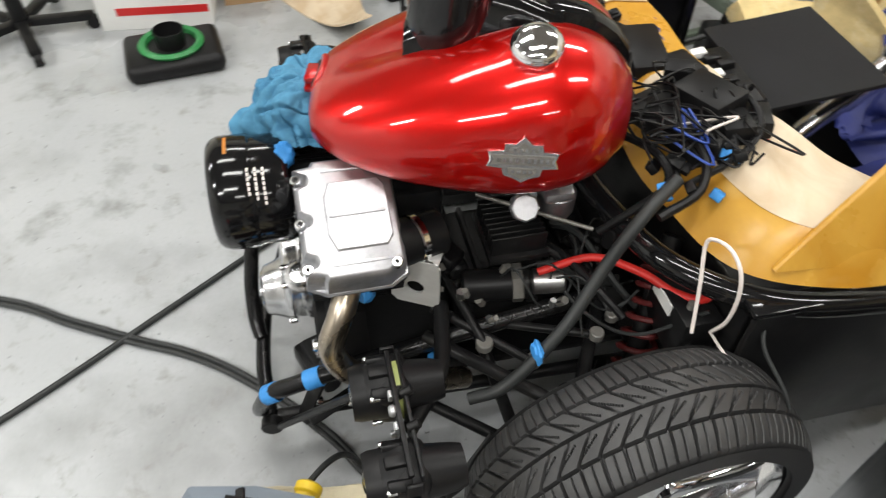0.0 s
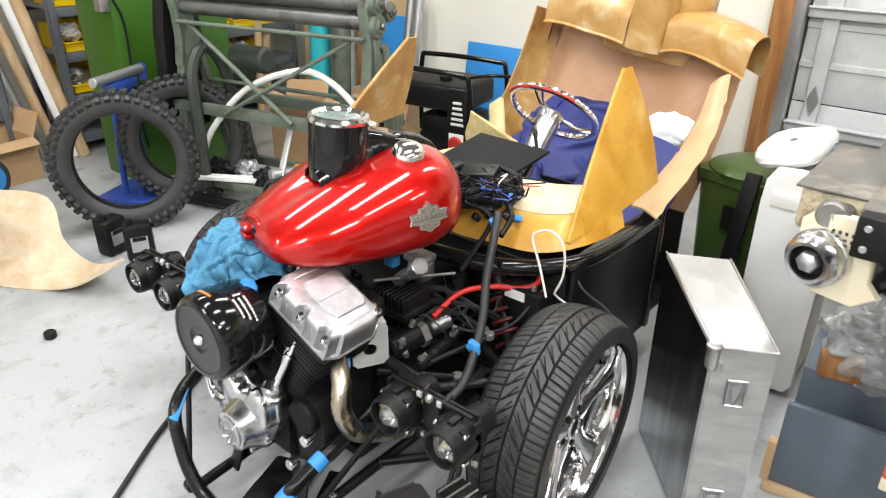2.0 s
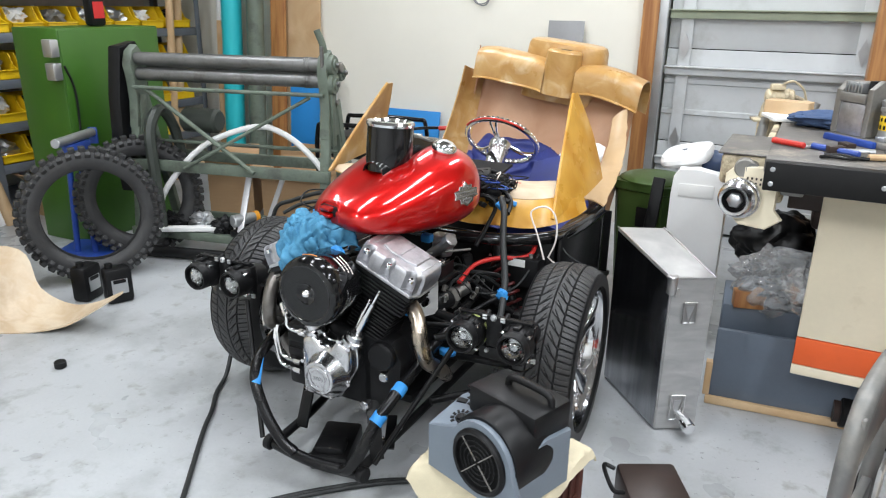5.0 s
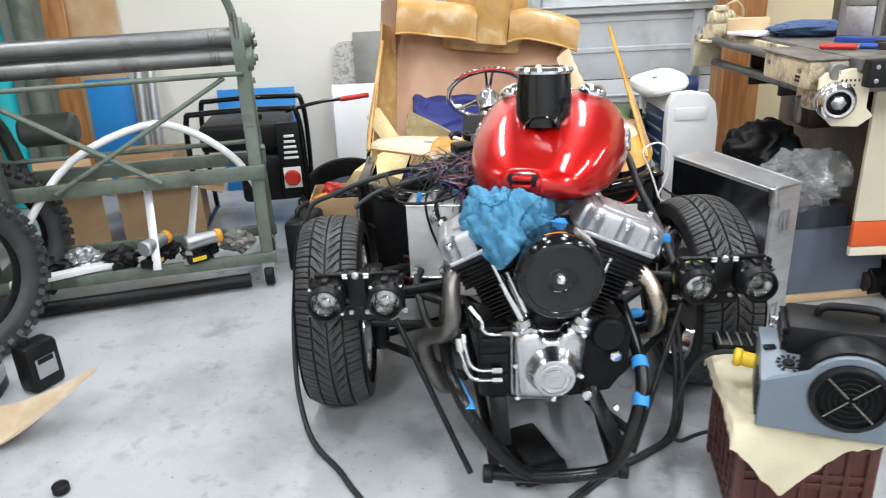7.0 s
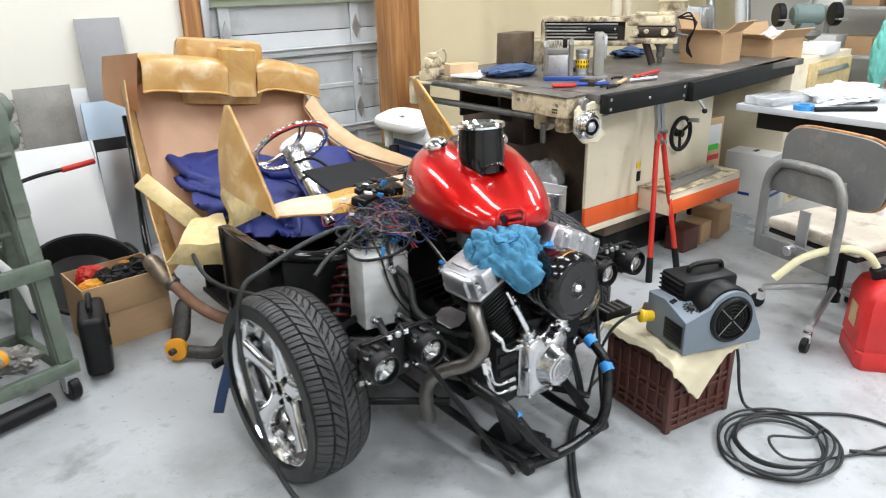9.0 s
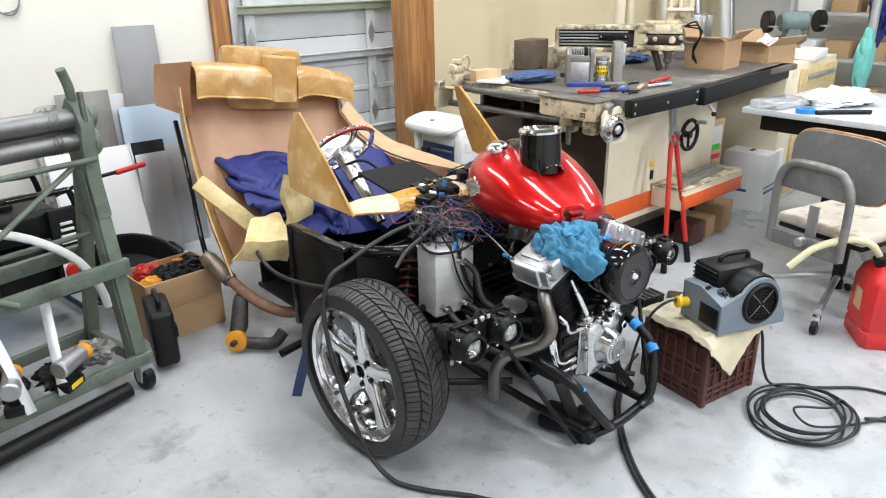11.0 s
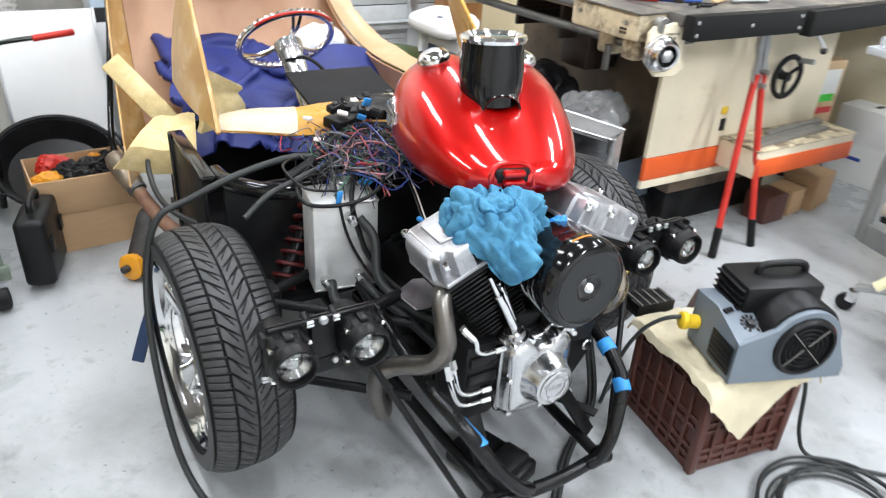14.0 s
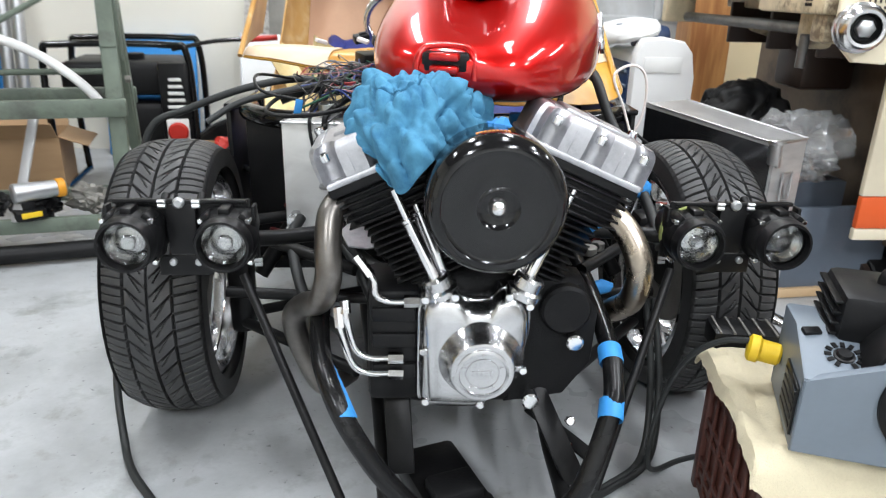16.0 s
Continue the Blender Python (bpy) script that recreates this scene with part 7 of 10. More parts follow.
for yy, z, w in ((-0.09, 0.52, 0.06), (-0.13, 0.13, 0.05), (0.25, 0.13, 0.05), (0.2, 0.52, 0.06)):
    part("stand_rail", box(B(), (-LEN / 2, yy, z), (LEN + 0.12, 0.03, w), 0.004), M_OLIVE, roll)
for x in (0.02, -LEN - 0.02):
    part("stand_rail", box(B(), (x, 0.06, 0.13), (0.03, 0.40, 0.05), 0.004), M_OLIVE, roll)
    for yy in (-0.13, 0.25):
        part("castor_wheel", rod(B(), (x - 0.02, yy, 0.05), (x + 0.02, yy, 0.05), 0.05, seg=24, bev=0.006), M_PLASTIC, roll)
        part("castor_fork", prism(B(), [(-0.03, 0.11), (0.03, 0.11), (0.014, 0.035), (-0.014, 0.035)], 0.052, Matrix.Translation((x - 0.026, yy, 0)) @ pose(0, 0, 0, 90, 0, 90), 0.002), M_SHEETM, roll)
part("brace", rod(B(), (-LEN + 0.05, -0.05, 0.95), (-0.35, -0.12, 0.52), 0.012, seg=10), M_OLIVE, roll)
part("brace", rod(B(), (-0.05, -0.05, 0.93), (-0.75, -0.13, 0.52), 0.010, seg=10), M_OLIVE, roll)
part("drive_housing", prism(B(), [(-0.10, 0.35), (0.12, 0.35), (0.16, 0.6), (0.14, 0.95), (0.08, 1.18), (-0.06, 1.16), (-0.11, 0.9), (-0.13, 0.6)], 0.07, Matrix.Translation((-LEN - 0.14, 0.02, 0)) @ pose(0, 0, 0, 90, 0, 90), 0.008), M_PLASTIC, roll, "black drive guard")
part("end_arch", sweep(B(), [(-LEN + 0.16, -0.17, 0.12), (-LEN + 0.12, -0.13, 0.5), (-LEN + 0.1, -0.1, 0.72), (-LEN + 0.1, 0.0, 0.82), (-LEN + 0.1, 0.1, 0.72), (-LEN + 0.12, 0.14, 0.5), (-LEN + 0.16, 0.2, 0.12)], 0.030, 8), M_DKOL, roll)
part("motor", rod(B(), (-LEN + 0.14, 0.16, 0.74), (-LEN + 0.36, 0.16, 0.74), 0.07, seg=28, bev=0.015), M_DKOL, roll)
# things stacked on the stand
def local(m, c):
    return m @ Vector(c)


M_WHTAL = mat("bare_aluminium_flat", (0.55, 0.55, 0.56), 0.4, 0.6, 0.1, 6, 0.05, 60)
ring = [(-2.0, 1.03, 0.02), (-1.97, 1.05, 0.2), (-1.90, 1.08, 0.38), (-1.73, 1.2, 0.60), (-1.46, 1.31, 0.71), (-1.30, 1.37, 0.67), (-1.145, 1.40, 0.55), (-1.07, 1.42, 0.42), (-1.04, 1.43, 0.30)]
single("white_hoop", sweep(B(), ring, 0.016, 10, 4), M_WHITE_E, "bent white plastic hoop standing on the stand", "hoop")
for c0, c1, s, mtl in (((-0.98, -0.2, 0.17), (-0.35, -0.02, 0.18), (0.05, 0.022), M_PAPER), ((-0.30, -0.18, 0.16), (-0.23, -0.02, 0.5), (0.034, 0.008), M_WHTAL), ((-0.42, -0.20, 0.16), (-0.43, -0.02, 0.5), (0.034, 0.008), M_WHTAL)):
    a, b = SR @ Vector(c0), SR @ Vector(c1)
    d = b - a
    single("white_batten", box(B(), (0, 0, d.length / 2), (s[0], s[1], d.length), 0.002), mtl, "white painted batten on the roller stand", "batten", axis(a, d), "battens")
carton((-1.72, 1.98, 0), (0.40, 0.28, 0.27), 14, "brown cardboard box behind the rollers")
carton((-1.90, 2.34, 0), (0.32, 0.26, 0.38), 4, "tall brown cardboard box by the wall", False)
carton((-2.15, 1.85, 0), (0.28, 0.26, 0.34), 30, "small cardboard box behind the rollers")
single("pipe_stock", rod(B(), SR @ Vector((-1.2, -0.20, 0.04)), SR @ Vector((-0.06, -0.15, 0.04)), 0.03, seg=20), M_PLASTIC, "black plastic pipe on the floor under the stand", "pipe")
for k in range(6):
    c = SR @ Vector((-0.9 + 0.16 * k, -0.08 + 0.05 * (k % 2), 0.19))
    single("tool_clutter", lump(c, (0.08, 0.06, 0.05), k + 1, 0.4, 3, 4), (M_PLASTIC, M_SHEETM, M_PLASTIC, M_PLASTIC, M_SATIN, M_CASTIRON)[k], "loose hand tool lying on the roller stand", "tool", group="tools on the roller stand")
dr = thing("cordless_drill", "yellow and black cordless drill on the roller stand", "drill", Matrix.Translation(SR @ Vector((-0.22, -0.13, 0.16))) @ pose(0, 0, 0, 0, 0, 40))
part("body", rod(B(), (-0.09, 0, 0.09), (0.07, 0, 0.09), 0.034, 0.026, seg=16, bev=0.006), M_SHEETM, dr)
part("grip", box(B(), (-0.05, 0, 0.04), (0.04, 0.034, 0.09), 0.008), M_PLASTIC, dr)
part("battery", box(B(), (-0.05, 0, 0.02), (0.09, 0.06, 0.035), 0.006), M_PLASTIC, dr)
part("battery_band", box(B(), (-0.05, -0.031, 0.022), (0.06, 0.003, 0.018), 0.001), M_YPLUG, dr)
part("collar", rod(B(), (0.04, 0, 0.09), (0.065, 0, 0.09), 0.031, seg=16, bev=0.003), M_ORANGEP, dr)
tagged(dr, group="drills on the roller stand")
for c_, a_ in (((-0.42, -0.10, 0.16), 75),):
    copy_thing(dr, Matrix.Translation(SR @ Vector(c_)) @ pose(0, 0, 0, 0, 0, a_))

# ---- green cabinet behind the tyres ----
gm = pose(-2.53, 1.28, 0, 0, 0, 2)
gc = thing("machine_cabinet", "tall leaf-green steel machine cabinet", "machine cabinet", gm)
part("body", box(B(), (-0.10, 0, 0.595), (0.36, 0.68, 1.19), 0.008), M_GREEN, gc)
part("door_edge", box(B(), (0.083, 0.0, 0.60), (0.005, 0.665, 1.16), 0.002), M_GREEN, gc)
for z in (1.09, 0.97):
    part("conduit_box", box(B(), (0.05, -0.365, z), (0.07, 0.05, 0.09), 0.006), M_SHEETM, gc)
part("cable", sweep(B(), [(0.09, -0.33, 1.0), (0.095, -0.29, 0.85), (0.095, -0.30, 0.5), (0.095, -0.28, 0.2)], 0.006, 8), M_PLASTIC, gc)
jug = thing("oil_bottle", "black plastic oil bottle with red label on the green cabinet", "bottle", gm @ pose(-0.05, 0.02, 1.19))
part("bottle", box(B(), (0, 0, 0.10), (0.07, 0.10, 0.2), 0.02), M_PLASTIC, jug)
part("cap", rod(B(), (0, 0.02, 0.2), (0, 0.02, 0.225), 0.018, seg=16), M_PLASTIC, jug)
part("label", box(B(), (0.0355, 0, 0.09), (0.002, 0.07, 0.09)), M_REDP, jug)


# ---- knobbly tyres and a blue stand ----
def knobbly(name, c, d, R1, half, label):
    """A motocross tyre standing up: a carcass with rows of rubber blocks."""
    m = axis(c, d)
    ty = thing(name, label, "tyre", m, "knobbly tyres")
    prof = [(R1 - 0.10, -half * 0.62), (R1 - 0.085, -half * 0.9), (R1 - 0.05, -half), (R1 - 0.018, -half * 0.85), (R1 - 0.008, -half * 0.4), (R1 - 0.006, 0), (R1 - 0.008, half * 0.4), (R1 - 0.018, half * 0.85), (R1 - 0.05, half), (R1 - 0.085, half * 0.9), (R1 - 0.10, half * 0.62), (R1 - 0.094, half * 0.6), (R1 - 0.05, half * 0.9), (R1 - 0.022, 0), (R1 - 0.05, -half * 0.9), (R1 - 0.094, -half * 0.6), (R1 - 0.10, -half * 0.62)]
    part("carcass", lathe(B(), prof, Matrix(), 96, cap=False), M_RUBBER, ty)
    me = {}
    for key, s in (("a", (0.028, 0.03, 0.03)), ("b", (0.024, 0.026, 0.026))):
        me[key] = solid("tread_block", box(B(), (0, 0, 0), s, 0.003, None, 1), M_RUBBER)
    n = 44
    for k in range(n):
        for h, key, dr_, tilt in ((-half * 0.95, "b", -0.024, -40), (-half * 0.45, "a", 0.0, -12), (half * 0.45, "a", 0.0, 12), (half * 0.95, "b", -0.024, 40)):
            a = 2 * math.pi * (k + (0.5 if abs(h) > half * 0.6 else 0)) / n
            b = part("tread_block", me[key], None, ty)
            b.matrix_basis = pose(0, 0, h, 0, 0, math.degrees(a)) @ pose(R1 - 0.004 + dr_, 0, 0, 0, -tilt, 0)
    return ty


def stand_up(x, y, R1, dx, dy, lean):
    d = Vector((dx, dy, lean)).normalized()
    return (x, y, R1 * math.sqrt(1 - d.z ** 2) + 0.05 * abs(d.z)), d


c, d = stand_up(-1.95, 0.64, 0.325, 0.84, -0.55, 0.10)
knobbly("dirt_bike_tyre", c, d, 0.325, 0.055, "black knobbly dirt-bike tyre standing on the floor")
c, d = stand_up(-2.05, 1.02, 0.32, 0.80, -0.58, 0.12)
knobbly("dirt_bike_tyre", c, d, 0.32, 0.05, "black knobbly dirt-bike tyre leaning behind another")
bs = thing("blue_roller_stand", "blue steel stand with a grey roller on top", "stand", pose(-2.27, 0.84, 0, 0, 0, 25))
for x, y in ((-0.05, -0.06), (0.05, -0.06), (0.0, 0.08)):
    part("post", rod(B(), (x, y, 0.02), (x * 0.6, y * 0.6, 0.58), 0.016, seg=12), M_BLUE, bs)
part("base", box(B(), (0, 0, 0.02), (0.34, 0.30, 0.035), 0.008), M_BLUE, bs)
part("head_plate", box(B(), (0, 0, 0.60), (0.05, 0.20, 0.05), 0.006), M_BLUE, bs)
part("top_roller", rod(B(), (0, -0.19, 0.65), (0, 0.17, 0.65), 0.024, seg=20, bev=0.003), M_SHEETM, bs)
part("end_plate", box(B(), (0, 0.18, 0.63), (0.05, 0.008, 0.09), 0.003), M_BLUE, bs)

# coiled wire hung on the wall and a trolley wheel by the shelves
pts = [(-0.88 + (0.07 + 0.008 * math.sin(k)) * math.cos(k * 0.52), 2.885 - 0.003 * (k % 4), 1.42 + (0.085 + 0.008 * math.cos(k * 1.3)) * math.sin(k * 0.52)) for k in range(38)]
single("wire_coil", sweep(B(), pts, 0.004, 6, 4), M_GREYSH, "thin grey wire coil hung on the wall", "wire coil")
tw = thing("trolley_wheel", "black trolley wheel with a blue hub on the floor", "wheel", pose(-2.84, 0.34, 0.10, 0, 0, 35))
part("tyre", lathe(B(), [(0.065, -0.02), (0.09, -0.025), (0.10, -0.012), (0.10, 0.012), (0.09, 0.025), (0.065, 0.02), (0.065, -0.02)], axis((0, 0, 0), (1, 0, 0)), 36, cap=False), M_RUBBER, tw)
part("hub", rod(B(), (-0.022, 0, 0), (0.022, 0, 0), 0.066, seg=28, bev=0.006), M_LBLUE, tw)

# ---- things on the floor west of the three-wheeler ----
FRONT = catmull([(-2.6, -0.55, 0.004), (-2.1, -0.22, 0.004), (-1.85, -0.08, 0.004), (-1.66, 0.03, 0.006), (-1.52, 0.12, 0.03), (-1.40, 0.18, 0.10), (-1.27, 0.235, 0.19)], 5)
BACK = catmull([(-2.7, -0.1, 0.2), (-2.3, 0.12, 0.25), (-2.0, 0.28, 0.245), (-1.84, 0.25, 0.10), (-1.64, 0.25, 0.06), (-1.45, 0.245, 0.11), (-1.272, 0.245, 0.195)], 5)
rows = []
for a, b in zip(FRONT, BACK):
    row = []
    for k in range(9):
        s = k / 8
        p = a.lerp(b, s) - Vector((0, 0, 0.35)) * s * (1 - s) * min(0.4, (b - a).length)
        row.append(Vector((p.x, p.y, max(0.004, p.z))))
    rows.append(row)
single("fibreglass_offcut", sheet(B(), rows, 0.006), M_FIBREP, "pale curved fibreglass offcut lying on the floor", "body panel")
for x, y, rz in ((-1.75, 0.42, 15), (-1.60, 0.47, -25)):
    j = thing("oil_bottle", "black plastic oil bottle with pale label on the floor", "bottle", pose(x, y, 0, 0, 0, rz), "oil bottles on the floor")
    part("bottle", box(B(), (0, 0, 0.085), (0.085, 0.12, 0.17), 0.018), M_PLASTIC, j)
    part("cap", rod(B(), (0, -0.03, 0.17), (0, -0.03, 0.19), 0.017, seg=14), M_PLASTIC, j)
    part("label", box(B(), (0.0435, 0, 0.085), (0.002, 0.07, 0.07)), M_SHEETM, j)
    part("label_band", box(B(), (0.045, 0, 0.11), (0.0015, 0.055, 0.018)), M_SATIN, j)
single("rubber_puck", rod(B(), (-1.255, -0.08, 0), (-1.255, -0.08, 0.028), 0.022, seg=20, bev=0.004), M_PLASTIC, "small black rubber bump stop on the floor", "rubber stop")
tr = thing("parts_tray", "black plastic tray with a green ring and cup", "tray", pose(-1.42, -0.46, 0, 0, 0, 8))
part("base", box(B(), (0, 0, 0.035), (0.26, 0.34, 0.07), 0.03, None, 3), M_PLASTIC, tr)
part("ring", lathe(B(), [(0.085, 0.07), (0.09, 0.085), (0.105, 0.09), (0.115, 0.08), (0.11, 0.07)], Matrix(), 36, cap=False), mat("green_plastic", (0.02, 0.22, 0.06), 0.4), tr)
part("cup", lathe(B(), [(0.0, 0.07), (0.05, 0.07), (0.055, 0.13), (0.052, 0.13), (0.047, 0.08), (0, 0.08)], Matrix(), 30, cap=False), M_PLASTIC, tr)
cb = thing("white_carton", "white carton with a red stripe on the floor", "box", pose(-1.82, -0.52, 0, 0, 0, -4))
part("carton", box(B(), (0, 0, 0.15), (0.3, 0.42, 0.30), 0.004), M_PAPER, cb)
part("stripe", box(B(), (0.151, 0.03, 0.075), (0.002, 0.34, 0.03)), M_REDP, cb)
carton((-1.96, -0.18, 0), (0.3, 0.22, 0.22), 4, "brown cardboard box on the floor")
st = thing("swivel_stool", "black swivel stool base on the floor", "stool", pose(-1.72, -1.02, 0, 0, 0, 20))
part("column", rod(B(), (0, 0, 0.06), (0, 0, 0.42), 0.03, seg=16), M_PLASTIC, st)
for k in range(5):
    a = 72 * k
    part("leg", box(B(), (0.13, 0, 0.05), (0.26, 0.045, 0.03), 0.01, pose(0, 0, 0, 0, 0, a)), M_PLASTIC, st)
    part("castor", rod(B(), (pose(0, 0, 0, 0, 0, a) @ Vector((0.25, -0.015, 0.025))), (pose(0, 0, 0, 0, 0, a) @ Vector((0.25, 0.015, 0.025))), 0.025, seg=14), M_PLASTIC, st)
part("seat", lathe(B(), [(0, 0.42), (0.17, 0.42), (0.18, 0.45), (0.17, 0.49), (0, 0.50)], Matrix(), 32, cap=False), M_PLASTIC, st)

# ---- behind the cockpit on the left: box of tools, pan, case, exhaust parts, generator ----
carton((-0.70, 1.70, 0), (0.34, 0.26, 0.28), 4, "open cardboard box full of yellow tools", False)
single("carton_flap", box(B(), (0, 0, 0), (0.335, 0.004, 0.13), 0.001), M_CARD, "folded-down cardboard flap on the tool box", "flap", pose(-0.691, 1.5635, 0.218, 3, 0, 4))
for k, (dx, dy, mtl) in enumerate(((-0.11, -0.05, M_ORANGEP), (0.04, 0.02, M_PLASTIC), (0.1, -0.03, M_PLASTIC), (-0.03, 0.04, M_PLASTIC), (0.0, -0.07, M_PLASTIC), (-0.08, 0.06, M_REDT), (0.06, 0.07, M_ORANGEP), (0.11, 0.06, M_PLASTIC))):
    single("power_tool", lump((-0.70 + dx, 1.70 + dy, 0.245 + 0.01 * (k % 3)), (0.06, 0.042, 0.04) if mtl is M_PLASTIC else (0.06, 0.032, 0.042), 20 + k, 0.3, 2.2, 4), mtl, "yellow and black power tool in the cardboard box", "power tool", group="tools in the box")
pm_ = axis((-0.75, 2.02, 0.165), (0.06, -0.50, 0.86))
pan = thing("black_tub", "large round black pan tilted behind the cardboard box", "tub", pm_)
part("bowl", lathe(B(), [(0.0, -0.070), (0.13, -0.068), (0.185, -0.055), (0.228, 0.02), (0.236, 0.022), (0.236, 0.014), (0.193, -0.063), (0.135, -0.077), (0, -0.079)], Matrix(), 56, cap=False), M_SATIN, pan)
part("rim", sweep(B(), [(0.24 * math.cos(2 * math.pi * k / 28), 0.24 * math.sin(2 * math.pi * k / 28), 0.022) for k in range(28)], 0.010, 8, 2, closed=True), M_PLASTIC, pan)
for a in (0.3, 0.3 + math.pi):
    part("grip", sweep(B(), [(0.24 * math.cos(a - 0.2), 0.24 * math.sin(a - 0.2), 0.02), (0.262 * math.cos(a - 0.12), 0.262 * math.sin(a - 0.12), 0.02), (0.262 * math.cos(a + 0.12), 0.262 * math.sin(a + 0.12), 0.02), (0.24 * math.cos(a + 0.2), 0.24 * math.sin(a + 0.2), 0.02)], 0.008, 8), M_PLASTIC, pan)
ca = thing("tool_case", "black moulded plastic tool case standing on the floor", "tool case", pose(-0.865, 1.42, 0, 0, 0, -13))
part("shell", box(B(), (0, 0, 0.14), (0.095, 0.24, 0.235), 0.02, None, 3), M_PLASTIC, ca)
part("handle", sweep(B(), [(0, -0.06, 0.265), (0, -0.05, 0.295), (0, 0.05, 0.295), (0, 0.06, 0.265)], 0.011, 8), M_PLASTIC, ca)
for y in (-0.08, 0.08):
    part("latch", box(B(), (0.052, y, 0.16), (0.008, 0.035, 0.05), 0.002), M_SATIN, ca)
ex = thing("exhaust_section", "rusty exhaust pipe leaning beside the cockpit", "exhaust pipe", Matrix())
part("pipe", sweep(B(), [(-0.58, 1.53, 0.34), (-0.54, 1.42, 0.26), (-0.49, 1.29, 0.19), (-0.43, 1.18, 0.16), (-0.36, 1.08, 0.18)], 0.024, 16), M_RUST, ex)
part("resonator", lathe(B(), [(0.0, 0.0), (0.026, 0.0), (0.029, 0.02), (0.037, 0.045), (0.037, 0.15), (0.034, 0.155), (0.03, 0.17), (0, 0.17)], axis((-0.538, 1.415, 0.255), (-0.30, 0.72, 0.55)), 24, cap=False), M_CATBOX, ex, "heat-stained resonator")
part("clamp", rod(B(), (-0.540, 1.42, 0.259), (-0.546, 1.435, 0.270), 0.033, seg=20, bev=0.003), M_EXH, ex)
mf = thing("muffler", "black muffler with an orange cap on the floor", "muffler", Matrix())
part("can", loft(B(), [[Vector((-0.525, 1.37, 0.215)).lerp(Vector((-0.592, 1.295, 0.06)), t) + Vector((0.040 * k * math.cos(a), 0.028 * k * math.sin(a), 0.016 * k * math.cos(a))) for a in [2 * math.pi * q / 20 for q in range(20)]] for t, k in ((0, 0.4), (0.02, 0.8), (0.08, 0.9), (0.5, 1.0), (0.9, 1.1), (0.98, 0.95), (1.0, 0.5))]), M_SOOT, mf, "sooty flattened can")
part("outlet", sweep(B(), [(-0.60, 1.28, 0.04), (-0.54, 1.21, 0.035), (-0.49, 1.17, 0.04), (-0.45, 1.16, 0.08)], 0.026, 14), M_SOOT, mf)
cap = part("cap", lathe(B(), [(0.0, 0.0), (0.036, 0.0), (0.040, 0.004), (0.040, 0.022), (0.046, 0.024), (0.046, 0.034), (0.040, 0.036), (0.030, 0.040), (0.0, 0.040)], axis((-0.598, 1.278, 0.052), (-0.75, -0.62, 0.12)), 28, cap=False), M_ORANGEP, mf, "orange plastic cap")
for k in range(14):
    a = 2 * math.pi * k / 14
    part("cap_rib", box(B(), (0.0405 * math.cos(a), 0.0405 * math.sin(a), 0.013), (0.004, 0.004, 0.018), 0.001, axis((-0.598, 1.278, 0.052), (-0.75, -0.62, 0.12)), 1), M_ORANGEP, cap)
part("sensor", rod(B(), (-0.628, 1.253, 0.057), (-0.650, 1.236, 0.060), 0.013, seg=12, bev=0.003), M_SOOT, mf)
gn = thing("generator", "black portable generator with red engine", "generator", pose(-1.27, 2.15, 0, 0, 0, 8))
part("tank", box(B(), (0, 0, 0.50), (0.46, 0.36, 0.14), 0.03, None, 3), M_PLASTIC, gn)
part("filler_cap", rod(B(), (0.05, -0.05, 0.57), (0.05, -0.05, 0.595), 0.035, seg=20, bev=0.003), M_PLASTIC, gn)
part("engine_block", box(B(), (0.08, 0, 0.27), (0.28, 0.30, 0.26), 0.03), M_SATIN, gn)
part("front_cover", box(B(), (0.22, -0.205, 0.37), (0.12, 0.03, 0.40), 0.008), M_PLASTIC, gn, "black front cover")
part("recoil_plate", box(B(), (0.22, -0.222, 0.285), (0.09, 0.004, 0.11), 0.002), M_PAPER, gn)
part("recoil_cover", rod(B(), (0.22, -0.240, 0.285), (0.22, -0.220, 0.285), 0.042, seg=28, bev=0.008), M_REDT, gn, "red recoil starter cover")
for k in range(5):
    part("louvre", box(B(), (0.225, -0.2225, 0.39 + 0.028 * k), (0.075 - 0.006 * k, 0.008, 0.013), 0.002), M_PAPER, gn)
for y in (-0.2, 0.2):
    part("cage_tube", sweep(B(), [(-0.27, y, 0.03), (-0.28, y, 0.3), (-0.27, y, 0.60), (-0.2, y, 0.64), (0.2, y, 0.64), (0.28, y, 0.60), (0.29, y, 0.3), (0.27, y, 0.03)], 0.014, 10), M_BLACK, gn)
for x in (-0.27, 0.27):
    part("cage_tube", rod(B(), (x, -0.2, 0.04), (x, 0.2, 0.04), 0.014, seg=10), M_BLACK, gn)
part("pull_handle", sweep(B(), [(0.22, -0.18, 0.62), (0.40, -0.17, 0.655), (0.62, -0.16, 0.665)], 0.009, 10), M_BLACK, gn)
part("grip", rod(B(), (0.50, -0.168, 0.66), (0.65, -0.155, 0.67), 0.0125, seg=14, bev=0.003), M_REDT, gn)

